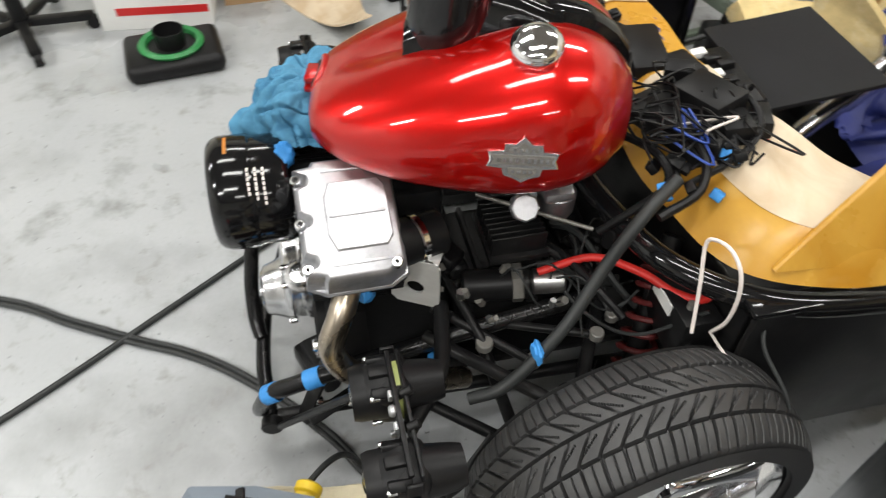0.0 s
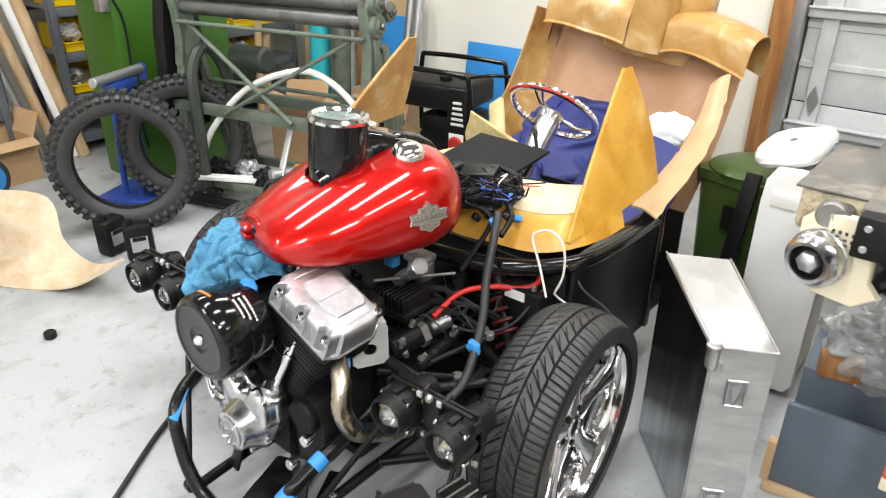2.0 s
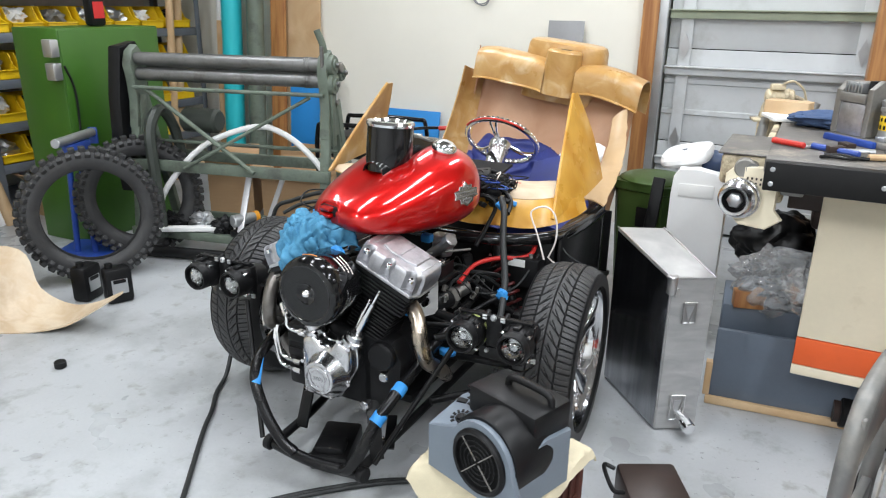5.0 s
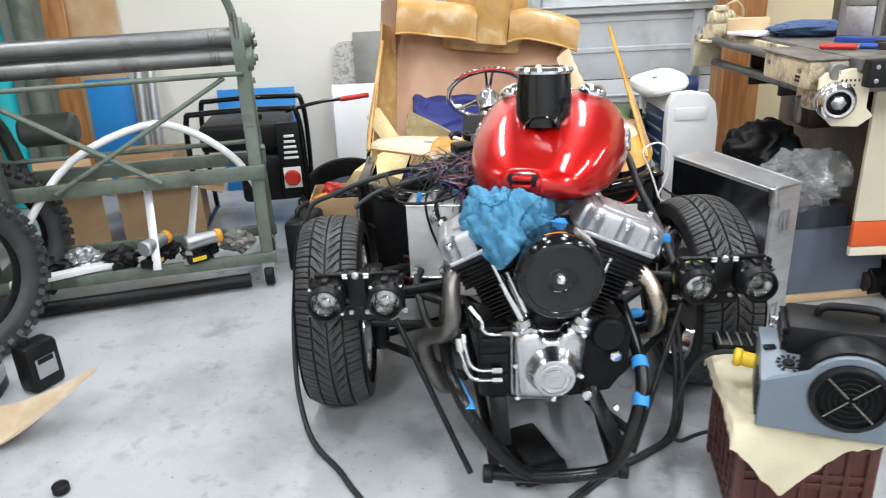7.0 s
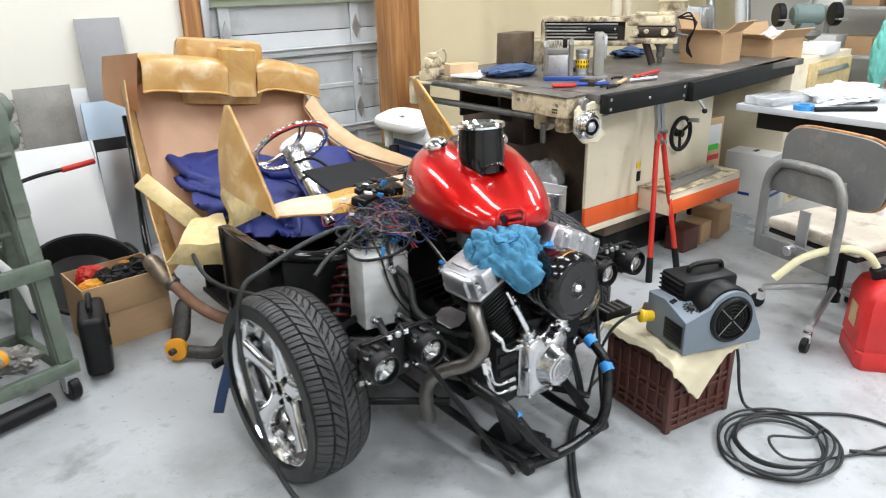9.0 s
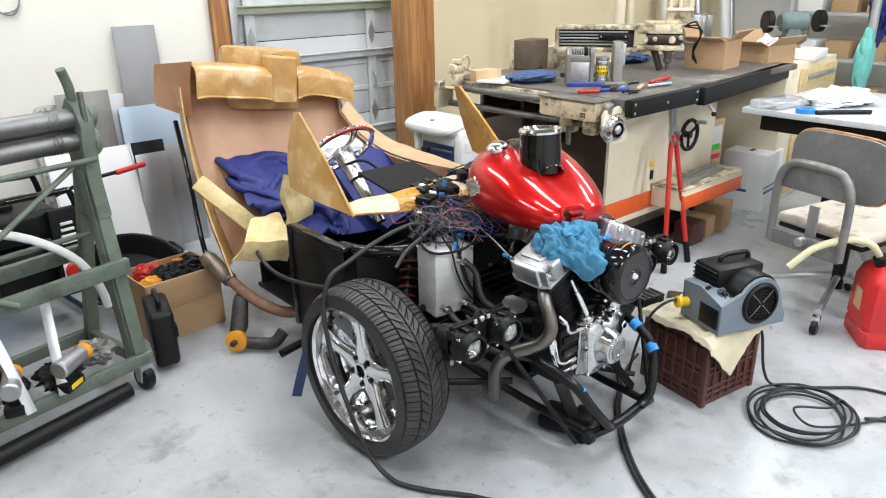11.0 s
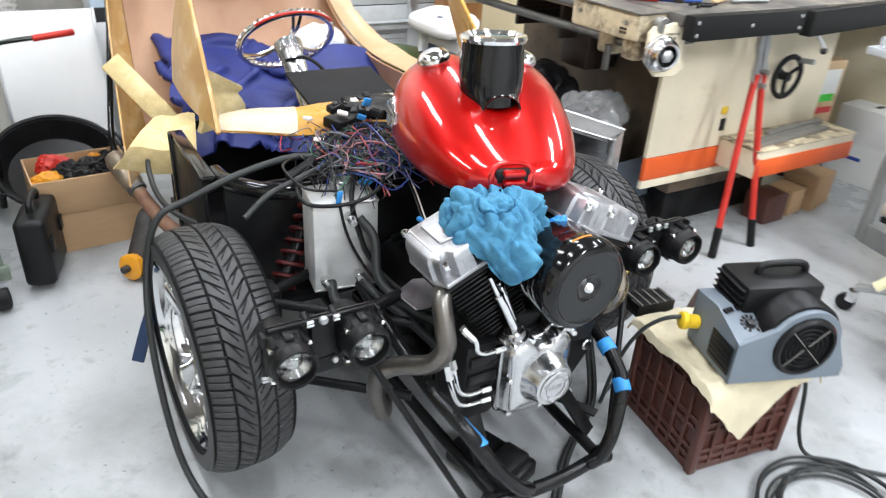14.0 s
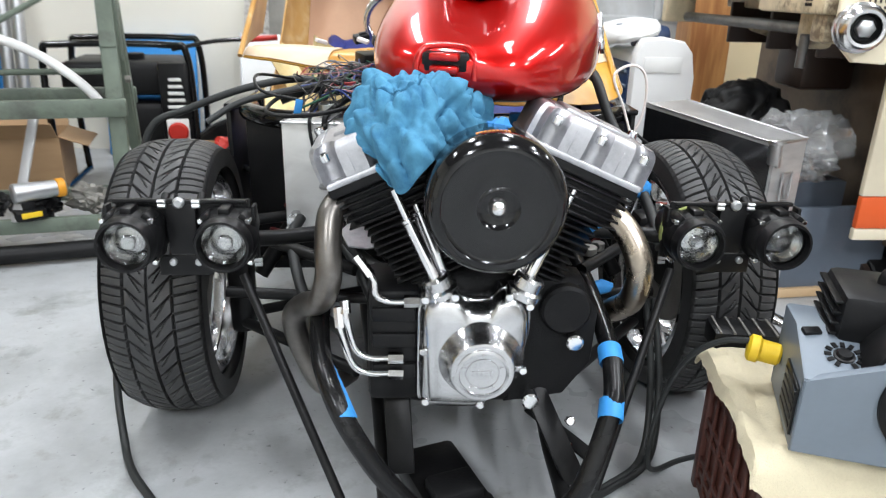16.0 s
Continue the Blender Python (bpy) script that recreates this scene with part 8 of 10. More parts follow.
# ---- east side: aluminium box, air conditioner, bins ----
ALU = [(0.60, 0.86), (0.745, 0.93), (0.965, 0.655), (0.845, 0.585)]
ab = thing("aluminium_box", "tall narrow aluminium sheet box standing on the floor", "metal box", pose(0.79, 0.76, 0))
bm = B()
rings = []
for z, lift in ((0.004, 0), (0.545, 0.055)):
    rings.append([Vector((x - 0.79, y - 0.76, z + (lift if i in (0, 1) else 0))) for i, (x, y) in enumerate(ALU)])
loft(bm, rings)
bmesh.ops.bevel(bm, geom=bm.edges[:], offset=0.004, segments=2, affect="EDGES")
part("shell", bm, M_ALUBOX, ab)
fm = Matrix.Translation((0.905 - 0.79, 0.62 - 0.76, 0)) @ pose(0, 0, 0, 0, 0, 30)
bm = B()
va, vb = Vector((ALU[3][0] - 0.79, ALU[3][1] - 0.76, 0)), Vector((ALU[0][0] - 0.79, ALU[0][1] - 0.76, 0))
side = (vb - va).normalized()
out = Vector((-side.y, side.x, 0)) * 0.0022
sheet(bm, [[va + side * 0.006 + out + Vector((0, 0, 0.012)), vb - side * 0.006 + out + Vector((0, 0, 0.012))], [va + side * 0.006 + out + Vector((0, 0, 0.535)), vb - side * 0.006 + out + Vector((0, 0, 0.588))]], 0.0012)
# added sheet whose colour carries the dark reflection of this side
part("side_sheet", bm, M_ALUPOL, ab, "polished aluminium side with dark reflection streaks in its colour")
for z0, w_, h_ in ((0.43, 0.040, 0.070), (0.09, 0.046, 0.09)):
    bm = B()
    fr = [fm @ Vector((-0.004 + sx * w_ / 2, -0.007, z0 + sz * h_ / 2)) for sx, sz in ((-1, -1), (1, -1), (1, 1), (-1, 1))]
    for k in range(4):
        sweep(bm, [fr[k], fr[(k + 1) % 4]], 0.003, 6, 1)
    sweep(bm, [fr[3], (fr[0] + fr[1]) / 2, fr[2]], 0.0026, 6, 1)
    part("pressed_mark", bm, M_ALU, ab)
    # a flat triangle stands in for the shaded hollow of the mark
    part("mark_shade_plate", prism(B(), [(-w_ * 0.3, h_ * 0.3), (0, -h_ * 0.4), (w_ * 0.3, h_ * 0.3)], 0.002, fm @ Matrix.Translation((-0.004, -0.0035, z0)) @ pose(0, 0, 0, 90, 0, 0)), M_SHEETM, ab)
CC = fm @ Vector((-0.068, 0.0, 0.0))
clip = part("corner_clip", lathe(B(), [(0.0, 0.0), (0.012, 0.0), (0.015, 0.004), (0.0155, 0.050), (0.018, 0.053), (0.018, 0.060), (0.012, 0.063), (0.005, 0.061), (0.0, 0.061)], Matrix.Translation((CC.x, CC.y, 0.492)), 24, cap=False), M_ALU, ab, "rounded cast corner clip")
part("clip_tab", box(B(), (-0.050, -0.003, 0.497), (0.018, 0.008, 0.03), 0.003, fm), M_ALU, clip)
part("clip_arm", box(B(), (-0.035, -0.002, 0.548), (0.06, 0.010, 0.006), 0.002, fm), M_ALU, clip)
part("pipe_stub", rod(B(), fm @ Vector((0.01, 0.0, 0.06)), fm @ Vector((0.02, -0.075, 0.05)), 0.022, seg=20, bev=0.003), M_CHROME, ab)
bm = B()
for (x0, y0), (x1, y1), z0, z1 in ((ALU[3], ALU[0], 0.545, 0.60), (ALU[3], ALU[2], 0.545, 0.545), (ALU[2], ALU[1], 0.545, 0.60)):
    sweep(bm, [(x0 - 0.79, y0 - 0.76, z0), (x1 - 0.79, y1 - 0.76, z1)], 0.003, 6, 1)
part("weld_bead", bm, M_ALU, ab)

acu = thing("air_conditioner", "white portable air conditioner with dark louvres", "air conditioner", pose(0.785, 1.435, 0, 0, 0, 2))
prof = [(-0.085, 0.02), (0.095, 0.02), (0.115, 0.05), (0.115, 0.62), (0.10, 0.70), (0.07, 0.735), (0.0, 0.748), (-0.07, 0.743), (-0.09, 0.71), (-0.095, 0.64), (-0.095, 0.05)]
part("side_panel", prism(B(), prof, 0.05, Matrix.Translation((0, -0.10, 0)) @ pose(0, 0, 0, 90, 0, 0), 0.008), M_WHITE_E, acu)
part("body", box(B(), (0.01, 0.04, 0.36), (0.19, 0.27, 0.68), 0.02, None, 3), M_WHITE_E, acu)
part("coil_panel", box(B(), (-0.088, 0.03, 0.38), (0.012, 0.23, 0.56), 0.003), M_DKBLUE, acu, "dark finned coil")
lid_o = [(0.100 * math.copysign(abs(math.cos(a)) ** 0.6, math.cos(a)), 0.18 * math.copysign(abs(math.sin(a)) ** 0.6, math.sin(a))) for a in [2 * math.pi * k / 36 for k in range(36)]]
lid_m = pose(-0.065, 0.075, 0.735, 0, -13, 0)
lid = part("top_lid", prism(B(), lid_o, 0.045, lid_m, 0.014), M_WHITE_E, acu, "rounded white lid")
part("fan_drum", rod(B(), (-0.01, 0.10, 0.735), (0.10, 0.11, 0.722), 0.05, seg=28, bev=0.006), M_DKBLUE, acu, "dark fan drum")
part("corner_post", box(B(), (-0.098, 0.18, 0.365), (0.03, 0.035, 0.73), 0.008), M_WHITE_E, acu)
part("lid_badge", lathe(B(), [(0.0, 0.048), (0.014, 0.047), (0.016, 0.044)], lid_m @ pose(-0.01, 0.0, 0) @ Matrix.Diagonal((0.7, 1.2, 1, 1)), 24, cap=False), M_PANEL, lid)
part("recess_grip", box(B(), (0.0, -0.153, 0.66), (0.13, 0.004, 0.05), 0.0015), M_PAPER, acu)
for k in range(11):
    part("louvre", box(B(), (-0.097, 0.03, 0.13 + 0.05 * k), (0.010, 0.22, 0.012), 0.002, None, 1), M_PANEL, acu)

gb = thing("wheelie_bin", "dark green plastic bin standing behind the cockpit", "bin", pose(0.56, 1.68, 0, 0, 0, -15) @ Matrix.Diagonal((0.85, 0.85, 1, 1)))
bm = B()
loft(bm, [[Vector((x * k, y * k, z)) for x, y in ((-0.13, -0.16), (0.13, -0.16), (0.16, -0.13), (0.16, 0.13), (0.13, 0.16), (-0.13, 0.16), (-0.16, 0.13), (-0.16, -0.13))] for z, k in ((0.0, 0.8), (0.02, 0.82), (0.56, 1.0), (0.565, 1.07), (0.60, 1.08))])
part("body", bm, M_DKGREEN, gb)
part("lid", lathe(B(), [(0.0, 0.625), (0.10, 0.623), (0.16, 0.616), (0.185, 0.605), (0.185, 0.60), (0, 0.60)], Matrix(), 32, cap=False), M_DKGREEN, gb)
part("handle_recess", box(B(), (0.02, -0.165, 0.45), (0.06, 0.008, 0.09), 0.003), M_PLASTIC, gb)
# narrow dark upright between the shell and the bin
single("dark_strip", box(B(), (0, 0, 0.33), (0.05, 0.02, 0.66), 0.004), M_SATIN, "narrow dark strip leaning behind the cockpit", "metal strip", pose(0.57, 1.40, 0, -6, 4, 0))

# ---- combination saw and milling machine ----
saw = thing("panel_saw", "cream and orange woodworking machine with cast-iron tables", "saw machine", pose(1.2, 0.75, 0))
M_SAWIN = mat("grimy_brown_casting", (0.12, 0.085, 0.055), 0.6, 0, 0.3, 6, 0.2, 60, dirt=(0.045, 0.035, 0.028))


def sbox(name, x0, x1, y0, y1, z0, z1, material, bev=0.006, label=""):
    return part(name, box(B(), ((x0 + x1) / 2 - 1.2, (y0 + y1) / 2 - 0.75, (z0 + z1) / 2), (x1 - x0, y1 - y0, z1 - z0), bev), material, saw, label)


sbox("front_panel", 1.215, 2.24, 0.755, 0.775, 0.362, 0.88, M_CREAM, 0.004, "stained cream steel front panel")
sbox("stripe_panel", 1.215, 2.24, 0.753, 0.773, 0.268, 0.36, M_ORANGE, 0.003, "orange stripe")
sbox("bottom_edge", 1.215, 2.24, 0.755, 0.775, 0.232, 0.266, M_CREAM, 0.003)
sbox("body", 1.42, 2.2, 0.79, 1.9, 0.16, 0.86, M_SAWIN, 0.01, "dark grimy machine body")
sbox("table_web", 1.16, 1.42, 0.74, 1.70, 0.84, 0.90, M_GRIME, 0.008)
for yy in (0.95, 1.25, 1.55):
    sbox("cross_web", 1.12, 1.42, yy, yy + 0.02, 0.72, 0.86, M_BRONZE, 0.004)
sbox("plinth", 1.45, 2.1, 0.82, 1.8, 0.0, 0.17, M_SATIN, 0.006)
sbox("tool_ledge", 1.62, 2.26, 0.56, 0.75, 0.285, 0.398, M_CREAM, 0.006, "cream ledge with worn top")
sbox("ledge_top", 1.615, 2.262, 0.553, 0.752, 0.399, 0.405, M_GRIME, 0.002, "grimy worn ledge top")
sbox("ledge_stripe", 1.62, 2.26, 0.556, 0.559, 0.29, 0.365, M_ORANGE, 0.001)
sbox("slot_plate", 1.60, 1.625, 0.748, 0.754, 0.43, 0.48, M_PLASTIC, 0.001)
sbox("label_plate", 1.59, 1.625, 0.75, 0.754, 0.50, 0.53, M_YPLUG, 0.001)
sbox("main_table", 1.05, 1.63, 0.575, 1.75, 0.905, 0.945, M_IRONTOP, 0.005, "worn cast-iron table")
sbox("front_bar", 1.055, 1.625, 0.53, 0.572, 0.865, 0.945, M_CHIPPED, 0.004, "chipped black table edge bar")
sbox("second_table", 1.66, 2.92, 0.62, 1.55, 0.905, 0.94, M_IRONTOP, 0.005, "worn cast-iron table")
part("second_bar", box(B(), (0, 0, 0), (1.26, 0.045, 0.09), 0.004, pose(2.28 - 1.2, 0.61 - 0.75, 0.895, 0, 0, 6.5)), M_CHIPPED, saw, "chipped black table edge bar")
for y, z in ((0.0, 0.905), (0.06, 0.80)):
    part("slide_rail", rod(B(), (0.97 - 1.2 + y, 1.76 - 0.75, z), (1.02 - 1.2 + y, 0.60 - 0.75, z), 0.017, seg=16), M_DARKSTEEL, saw, "round steel slide rail")
sbox("rail_end", 0.94, 1.06, 1.74, 1.78, 0.78, 0.925, M_GRIME, 0.01)
sbox("table_lip", 1.025, 1.048, 0.98, 1.72, 0.875, 0.935, M_GRIME, 0.006, "grimy cream table edge")
for y0 in (1.04, 1.24, 1.44):
    sbox("lip_slot", 1.0225, 1.026, y0, y0 + 0.11, 0.892, 0.903, M_BRONZE, 0.001)
car = sbox("carriage", 0.93, 1.17, 0.645, 0.98, 0.845, 0.935, M_GRIME, 0.012, "cream cast sliding carriage")
part("carriage_top", box(B(), (1.045 - 1.2, 0.81 - 0.75, 0.938), (0.25, 0.345, 0.006), 0.002), M_IRONTOP, car)
part("carriage_lug", box(B(), (0.985 - 1.2, 0.70 - 0.75, 0.815), (0.06, 0.07, 0.075), 0.014), M_GRIME, car)
part("carriage_foot", box(B(), (1.07 - 1.2, 0.90 - 0.75, 0.80), (0.07, 0.08, 0.10), 0.014), M_GRIME, car)
for k in range(6):
    part("oil_spot", rod(B(), (0.9325 - 1.2, 0.70 + 0.011 * (k % 3) - 0.75, 0.868 + 0.012 * (k // 3)), (0.928 - 1.2, 0.70 + 0.011 * (k % 3) - 0.75, 0.868 + 0.012 * (k // 3)), 0.0045, seg=8), M_PLASTIC, car)
for y0 in (0.70, 0.93):
    part("carriage_bolt", rod(B(), (0.926 - 1.2, y0 - 0.75, 0.90), (0.934 - 1.2, y0 - 0.75, 0.90), 0.009, seg=6), M_CASTIRON, car)
part("rail_nut", rod(B(), (0.998 - 1.2, 0.63 - 0.75, 0.905), (1.0 - 1.2, 0.60 - 0.75, 0.905), 0.028, seg=16, bev=0.004), M_CASTIRON, saw)
sbox("stop_bar", 1.10, 1.16, 0.60, 0.645, 0.84, 0.88, M_DARKSTEEL, 0.006)
part("stop_stem", rod(B(), (1.02 - 1.2, 0.86 - 0.75, 0.70), (1.02 - 1.2, 0.86 - 0.75, 0.79), 0.013, seg=12, bev=0.002), M_DARKSTEEL, saw)
kp = part("knob_plate", prism(B(), [(-0.080, -0.035), (-0.03, -0.085), (0.045, -0.088), (0.085, -0.055), (0.062, -0.03), (0.062, 0.075), (0.035, 0.090), (-0.055, 0.088), (-0.082, 0.06)], 0.02, Matrix.Translation((1.035 - 1.2, 0.615 - 0.75, 0.825)) @ pose(0, 0, 0, 90, 0, -9), 0.004), M_CREAM, saw, "cream casting plate")
for k in range(9):
    part("stamped_mark", box(B(), (-0.02 + 0.012 * (k % 5), -0.0215, 0.055 - 0.014 * (k // 5)), (0.005, 0.002, 0.007), 0.0005, Matrix.Translation((1.035 - 1.2, 0.615 - 0.75, 0.825)) @ pose(0, 0, 0, 0, 0, -9), 1), M_BRONZE, kp)
for x0, z0 in ((1.075, 0.925), (1.075, 0.885), (1.60, 0.925), (1.60, 0.885), (1.34, 0.905)):
    part("bar_bolt", rod(B(), (x0 - 1.2, 0.5265 - 0.75, z0), (x0 - 1.2, 0.531 - 0.75, z0), 0.007, seg=10, bev=0.0015), M_SHEETM, saw)
for k, (p0, p1, r_) in enumerate((((1.06, 1.02, 0.80), (1.40, 1.12, 0.74), 0.012), ((1.08, 1.30, 0.79), (1.42, 1.36, 0.70), 0.016), ((1.10, 1.50, 0.80), (1.36, 1.50, 0.80), 0.010))):
    part("link_rod", rod(B(), (p0[0] - 1.2, p0[1] - 0.75, p0[2]), (p1[0] - 1.2, p1[1] - 0.75, p1[2]), r_, seg=12), (M_DARKSTEEL, M_GRIME, M_BRONZE)[k], saw)
sbox("gear_cover", 1.20, 1.38, 1.16, 1.34, 0.60, 0.80, M_BRONZE, 0.02)
KN = axis((1.0 - 1.2, 0.60 - 0.75, 0.82), (-0.25, -1, 0.0)) @ Matrix.Diagonal((1.16, 1.16, 1.05, 1))
part("hand_knob", lathe(B(), [(0.026, 0.040), (0.030, 0.049), (0.036, 0.050), (0.038, 0.044), (0.041, 0.036), (0.046, 0.031), (0.047, 0.012), (0.050, 0.010), (0.051, 0.0), (0, 0)], KN, 44, cap=False), M_POLISH, saw, "polished round hand knob")
kb = part("knob_bore", lathe(B(), [(0.0, 0.034), (0.024, 0.034), (0.027, 0.046)], KN, 28, cap=False), M_PLASTIC, saw)
part("knob_hub", lathe(B(), [(0.0, 0.054), (0.008, 0.054), (0.017, 0.049), (0.019, 0.045), (0.019, 0.034)], KN, 6, cap=False), M_SHEETM, kb)
HW = axis((1.90 - 1.2, 0.752 - 0.75, 0.635), (0, -1, 0))
ringp = [HW @ Vector((0.082 * math.cos(2 * math.pi * k / 24), 0.082 * math.sin(2 * math.pi * k / 24), 0.035)) for k in range(24)]
hw = part("hand_wheel", sweep(B(), ringp, 0.011, 8, 2, closed=True), M_PLASTIC, saw, "black spoked hand wheel")
for k in range(3):
    a = 2 * math.pi * k / 3 + 0.5
    part("spoke", rod(B(), HW @ Vector((0.01 * math.cos(a), 0.01 * math.sin(a), 0.03)), HW @ Vector((0.08 * math.cos(a), 0.08 * math.sin(a), 0.035)), 0.008, seg=8), M_PLASTIC, hw)
part("hub", rod(B(), HW @ Vector((0, 0, 0)), HW @ Vector((0, 0, 0.045)), 0.018, seg=16), M_PLASTIC, hw)
part("crank_grip", rod(B(), HW @ Vector((0.05, 0.065, 0.04)), HW @ Vector((0.055, 0.07, 0.1)), 0.011, seg=12, bev=0.002), M_SHEETM, hw)
for x, dz in ((1.74, 0.0),):
    lv = part("clamp_lever", rod(B(), (x - 1.2, 0.58 - 0.75, 0.89), (x + 0.05 - 1.2, 0.53 - 0.75, 0.80), 0.008, seg=10), M_SHEETM, saw)
    part("ball_grip", lathe(B(), [(0, -0.014), (0.01, -0.01), (0.014, 0), (0.01, 0.01), (0, 0.014)], Matrix.Translation((x + 0.05 - 1.2, 0.53 - 0.75, 0.79)), 16, cap=False), M_PLASTIC, lv)
# milling head over the table
ARM = pose(1.97 - 1.2, 1.28 - 0.75, 1.13, 0, 0, -57)
part("arm_beam", box(B(), (-0.135, 0.0, 0.052), (0.47, 0.12, 0.026), 0.005, ARM), M_GRIME, saw, "grimy cream overarm")
part("arm_back", box(B(), (-0.135, 0.03, -0.03), (0.44, 0.03, 0.13), 0.004, ARM), M_BRONZE, saw)
part("arm_end", box(B(), (-0.362, 0.0, -0.015), (0.022, 0.12, 0.115), 0.005, ARM), M_GRIME, saw)
part("arm_foot", box(B(), (-0.10, 0.0, -0.075), (0.52, 0.11, 0.028), 0.006, ARM), M_GRIME, saw)
for k in range(5):
    part("guide_slat", box(B(), (-0.15, -0.035 + 0.003 * k, 0.026 - 0.018 * k), (0.40, 0.020, 0.009), 0.002, ARM), (M_SHEETM, M_CASTIRON)[k % 2], saw)
part("slide_block", box(B(), (-0.03, -0.062, 0.004), (0.17, 0.035, 0.030), 0.004, ARM), M_PLASTIC, saw, "black slide block")
for dx in (-0.10, 0.04):
    part("block_screw", rod(B(), ARM @ Vector((dx, -0.085, 0.004)), ARM @ Vector((dx, -0.078, 0.004)), 0.006, seg=8), M_SHEETM, saw)
for dx in (-0.25, -0.02):
    part("arm_clamp", rod(B(), ARM @ Vector((dx, -0.064, 0.05)), ARM @ Vector((dx, -0.056, 0.05)), 0.011, seg=12, bev=0.002), M_CASTIRON, saw)
part("mill_head", box(B(), (0.225, 0, 0.045), (0.25, 0.15, 0.052), 0.010, ARM), M_GRIME, saw, "grimy cream milling head")
part("head_cap", box(B(), (0.24, 0.0, 0.080), (0.20, 0.11, 0.018), 0.006, ARM), M_GRIME, saw)
part("head_apron", box(B(), (0.255, -0.01, -0.010), (0.21, 0.13, 0.055), 0.014, ARM), M_BRONZE, saw)
part("head_plate", box(B(), (0.24, -0.03, -0.058), (0.26, 0.12, 0.030), 0.008, ARM), M_GRIME, saw)
for dx, dz, r_ in ((0.15, -0.012, 0.018), (0.205, -0.008, 0.013), (0.30, -0.012, 0.020), (0.345, 0.0, 0.012)):
    part("head_fitting", rod(B(), ARM @ Vector((dx, -0.10, dz)), ARM @ Vector((dx, -0.06, dz)), r_, seg=14, bev=0.003), M_GRIME, saw)
part("feed_lever", rod(B(), ARM @ Vector((0.35, -0.06, -0.02)), ARM @ Vector((0.42, -0.09, -0.03)), 0.007, seg=10), M_DARKSTEEL, saw)
for k in range(3):
    part("head_cable", sweep(B(), [ARM @ Vector((0.36, -0.04, 0.06)), ARM @ Vector((0.42 + 0.015 * k, -0.07, 0.085 - 0.02 * k)), ARM @ Vector((0.45, -0.07 - 0.015 * k, 0.01)), ARM @ Vector((0.42, -0.04, -0.06 - 0.02 * k)), ARM @ Vector((0.45, 0.02, -0.15))], 0.0045, 8), M_PLASTIC, saw)
part("quill", lathe(B(), [(0.0, -0.18), (0.010, -0.18), (0.012, -0.15), (0.022, -0.145), (0.024, -0.12), (0.019, -0.115), (0.026, -0.09), (0.034, -0.085), (0.036, -0.05), (0, -0.05)], ARM @ Matrix.Translation((0.285, -0.03, 0)), 24, cap=False), M_DARKSTEEL, saw)
part("arm_strut", rod(B(), ARM @ Vector((0.20, -0.03, -0.06)), ARM @ Vector((0.245, -0.02, -0.183)), 0.020, seg=14), M_BRONZE, saw)
col = part("head_column", box(B(), (0.33, 0.05, 0.29), (0.15, 0.12, 0.42), 0.010, ARM), M_GRIME, saw, "grimy cream milling column")
for dx, w_ in ((0.275, 0.018), (0.33, 0.018), (0.385, 0.018)):
    part("column_rib", box(B(), (dx, -0.016, 0.26), (w_, 0.016, 0.22), 0.004, ARM), M_CREAM, col)
for dz in (0.15, 0.37):
    part("column_band", box(B(), (0.33, -0.017, dz), (0.15, 0.018, 0.018), 0.004, ARM), M_CREAM, col)
part("arm_column", box(B(), (1.85 - 1.2, 1.80 - 0.75, 0.68), (0.3, 0.25, 0.76), 0.02), M_GRIME, saw)
for p, r in (((2.55, 1.7, 1.12), 0.035), ((2.66, 1.7, 1.12), 0.03)):
    part("air_pipe", rod(B(), (p[0] - 1.2, p[1] - 0.75, p[2]), (p[0] - 1.2, p[1] - 0.75, 2.3), r, seg=16), M_CREAM, saw)

# loose things on the tables
cm = thing("tool_spindle_jig", "grey cast jig with a yellow-banded cylinder on the table", "jig", pose(1.345, 0.97, 0.945, 0, 0, -46))
part("base", box(B(), (0, 0, 0.010), (0.30, 0.13, 0.020), 0.004), M_CASTIRON, cm)
part("base_strip", box(B(), (-0.05, -0.073, 0.010), (0.19, 0.016, 0.02), 0.003), M_BLUE, cm)
part("left_casting", prism(B(), [(-0.055, 0.021), (0.055, 0.021), (0.055, 0.15), (0.035, 0.18), (-0.030, 0.18), (-0.055, 0.155)], 0.022, Matrix.Translation((-0.15, 0, 0)) @ pose(0, 0, 0, 90, 0, 90), 0.004), M_CASTIRON, cm, "grey cast side frame")
part("left_wall", prism(B(), [(-0.055, 0.021), (0.055, 0.021), (0.055, 0.15), (0.035, 0.185), (-0.020, 0.19), (-0.055, 0.165)], 0.020, Matrix.Translation((-0.032, 0, 0)) @ pose(0, 0, 0, 90, 0, 90), 0.004), M_CASTIRON, cm)
part("front_web", box(B(), (-0.085, -0.045, 0.070), (0.10, 0.012, 0.098), 0.003), M_CAST, cm)
part("top_rail", box(B(), (-0.085, -0.048, 0.135), (0.10, 0.018, 0.028), 0.004), M_CASTIRON, cm)
for k in range(6):
    part("comb_tooth", box(B(), (-0.127 + 0.012 * k, 0.0, 0.165), (0.005, 0.09, 0.03), 0.001), M_SHEETM, cm)
part("clamp_block", box(B(), (-0.052, 0.0, 0.165), (0.02, 0.05, 0.045), 0.004), M_SATIN, cm)
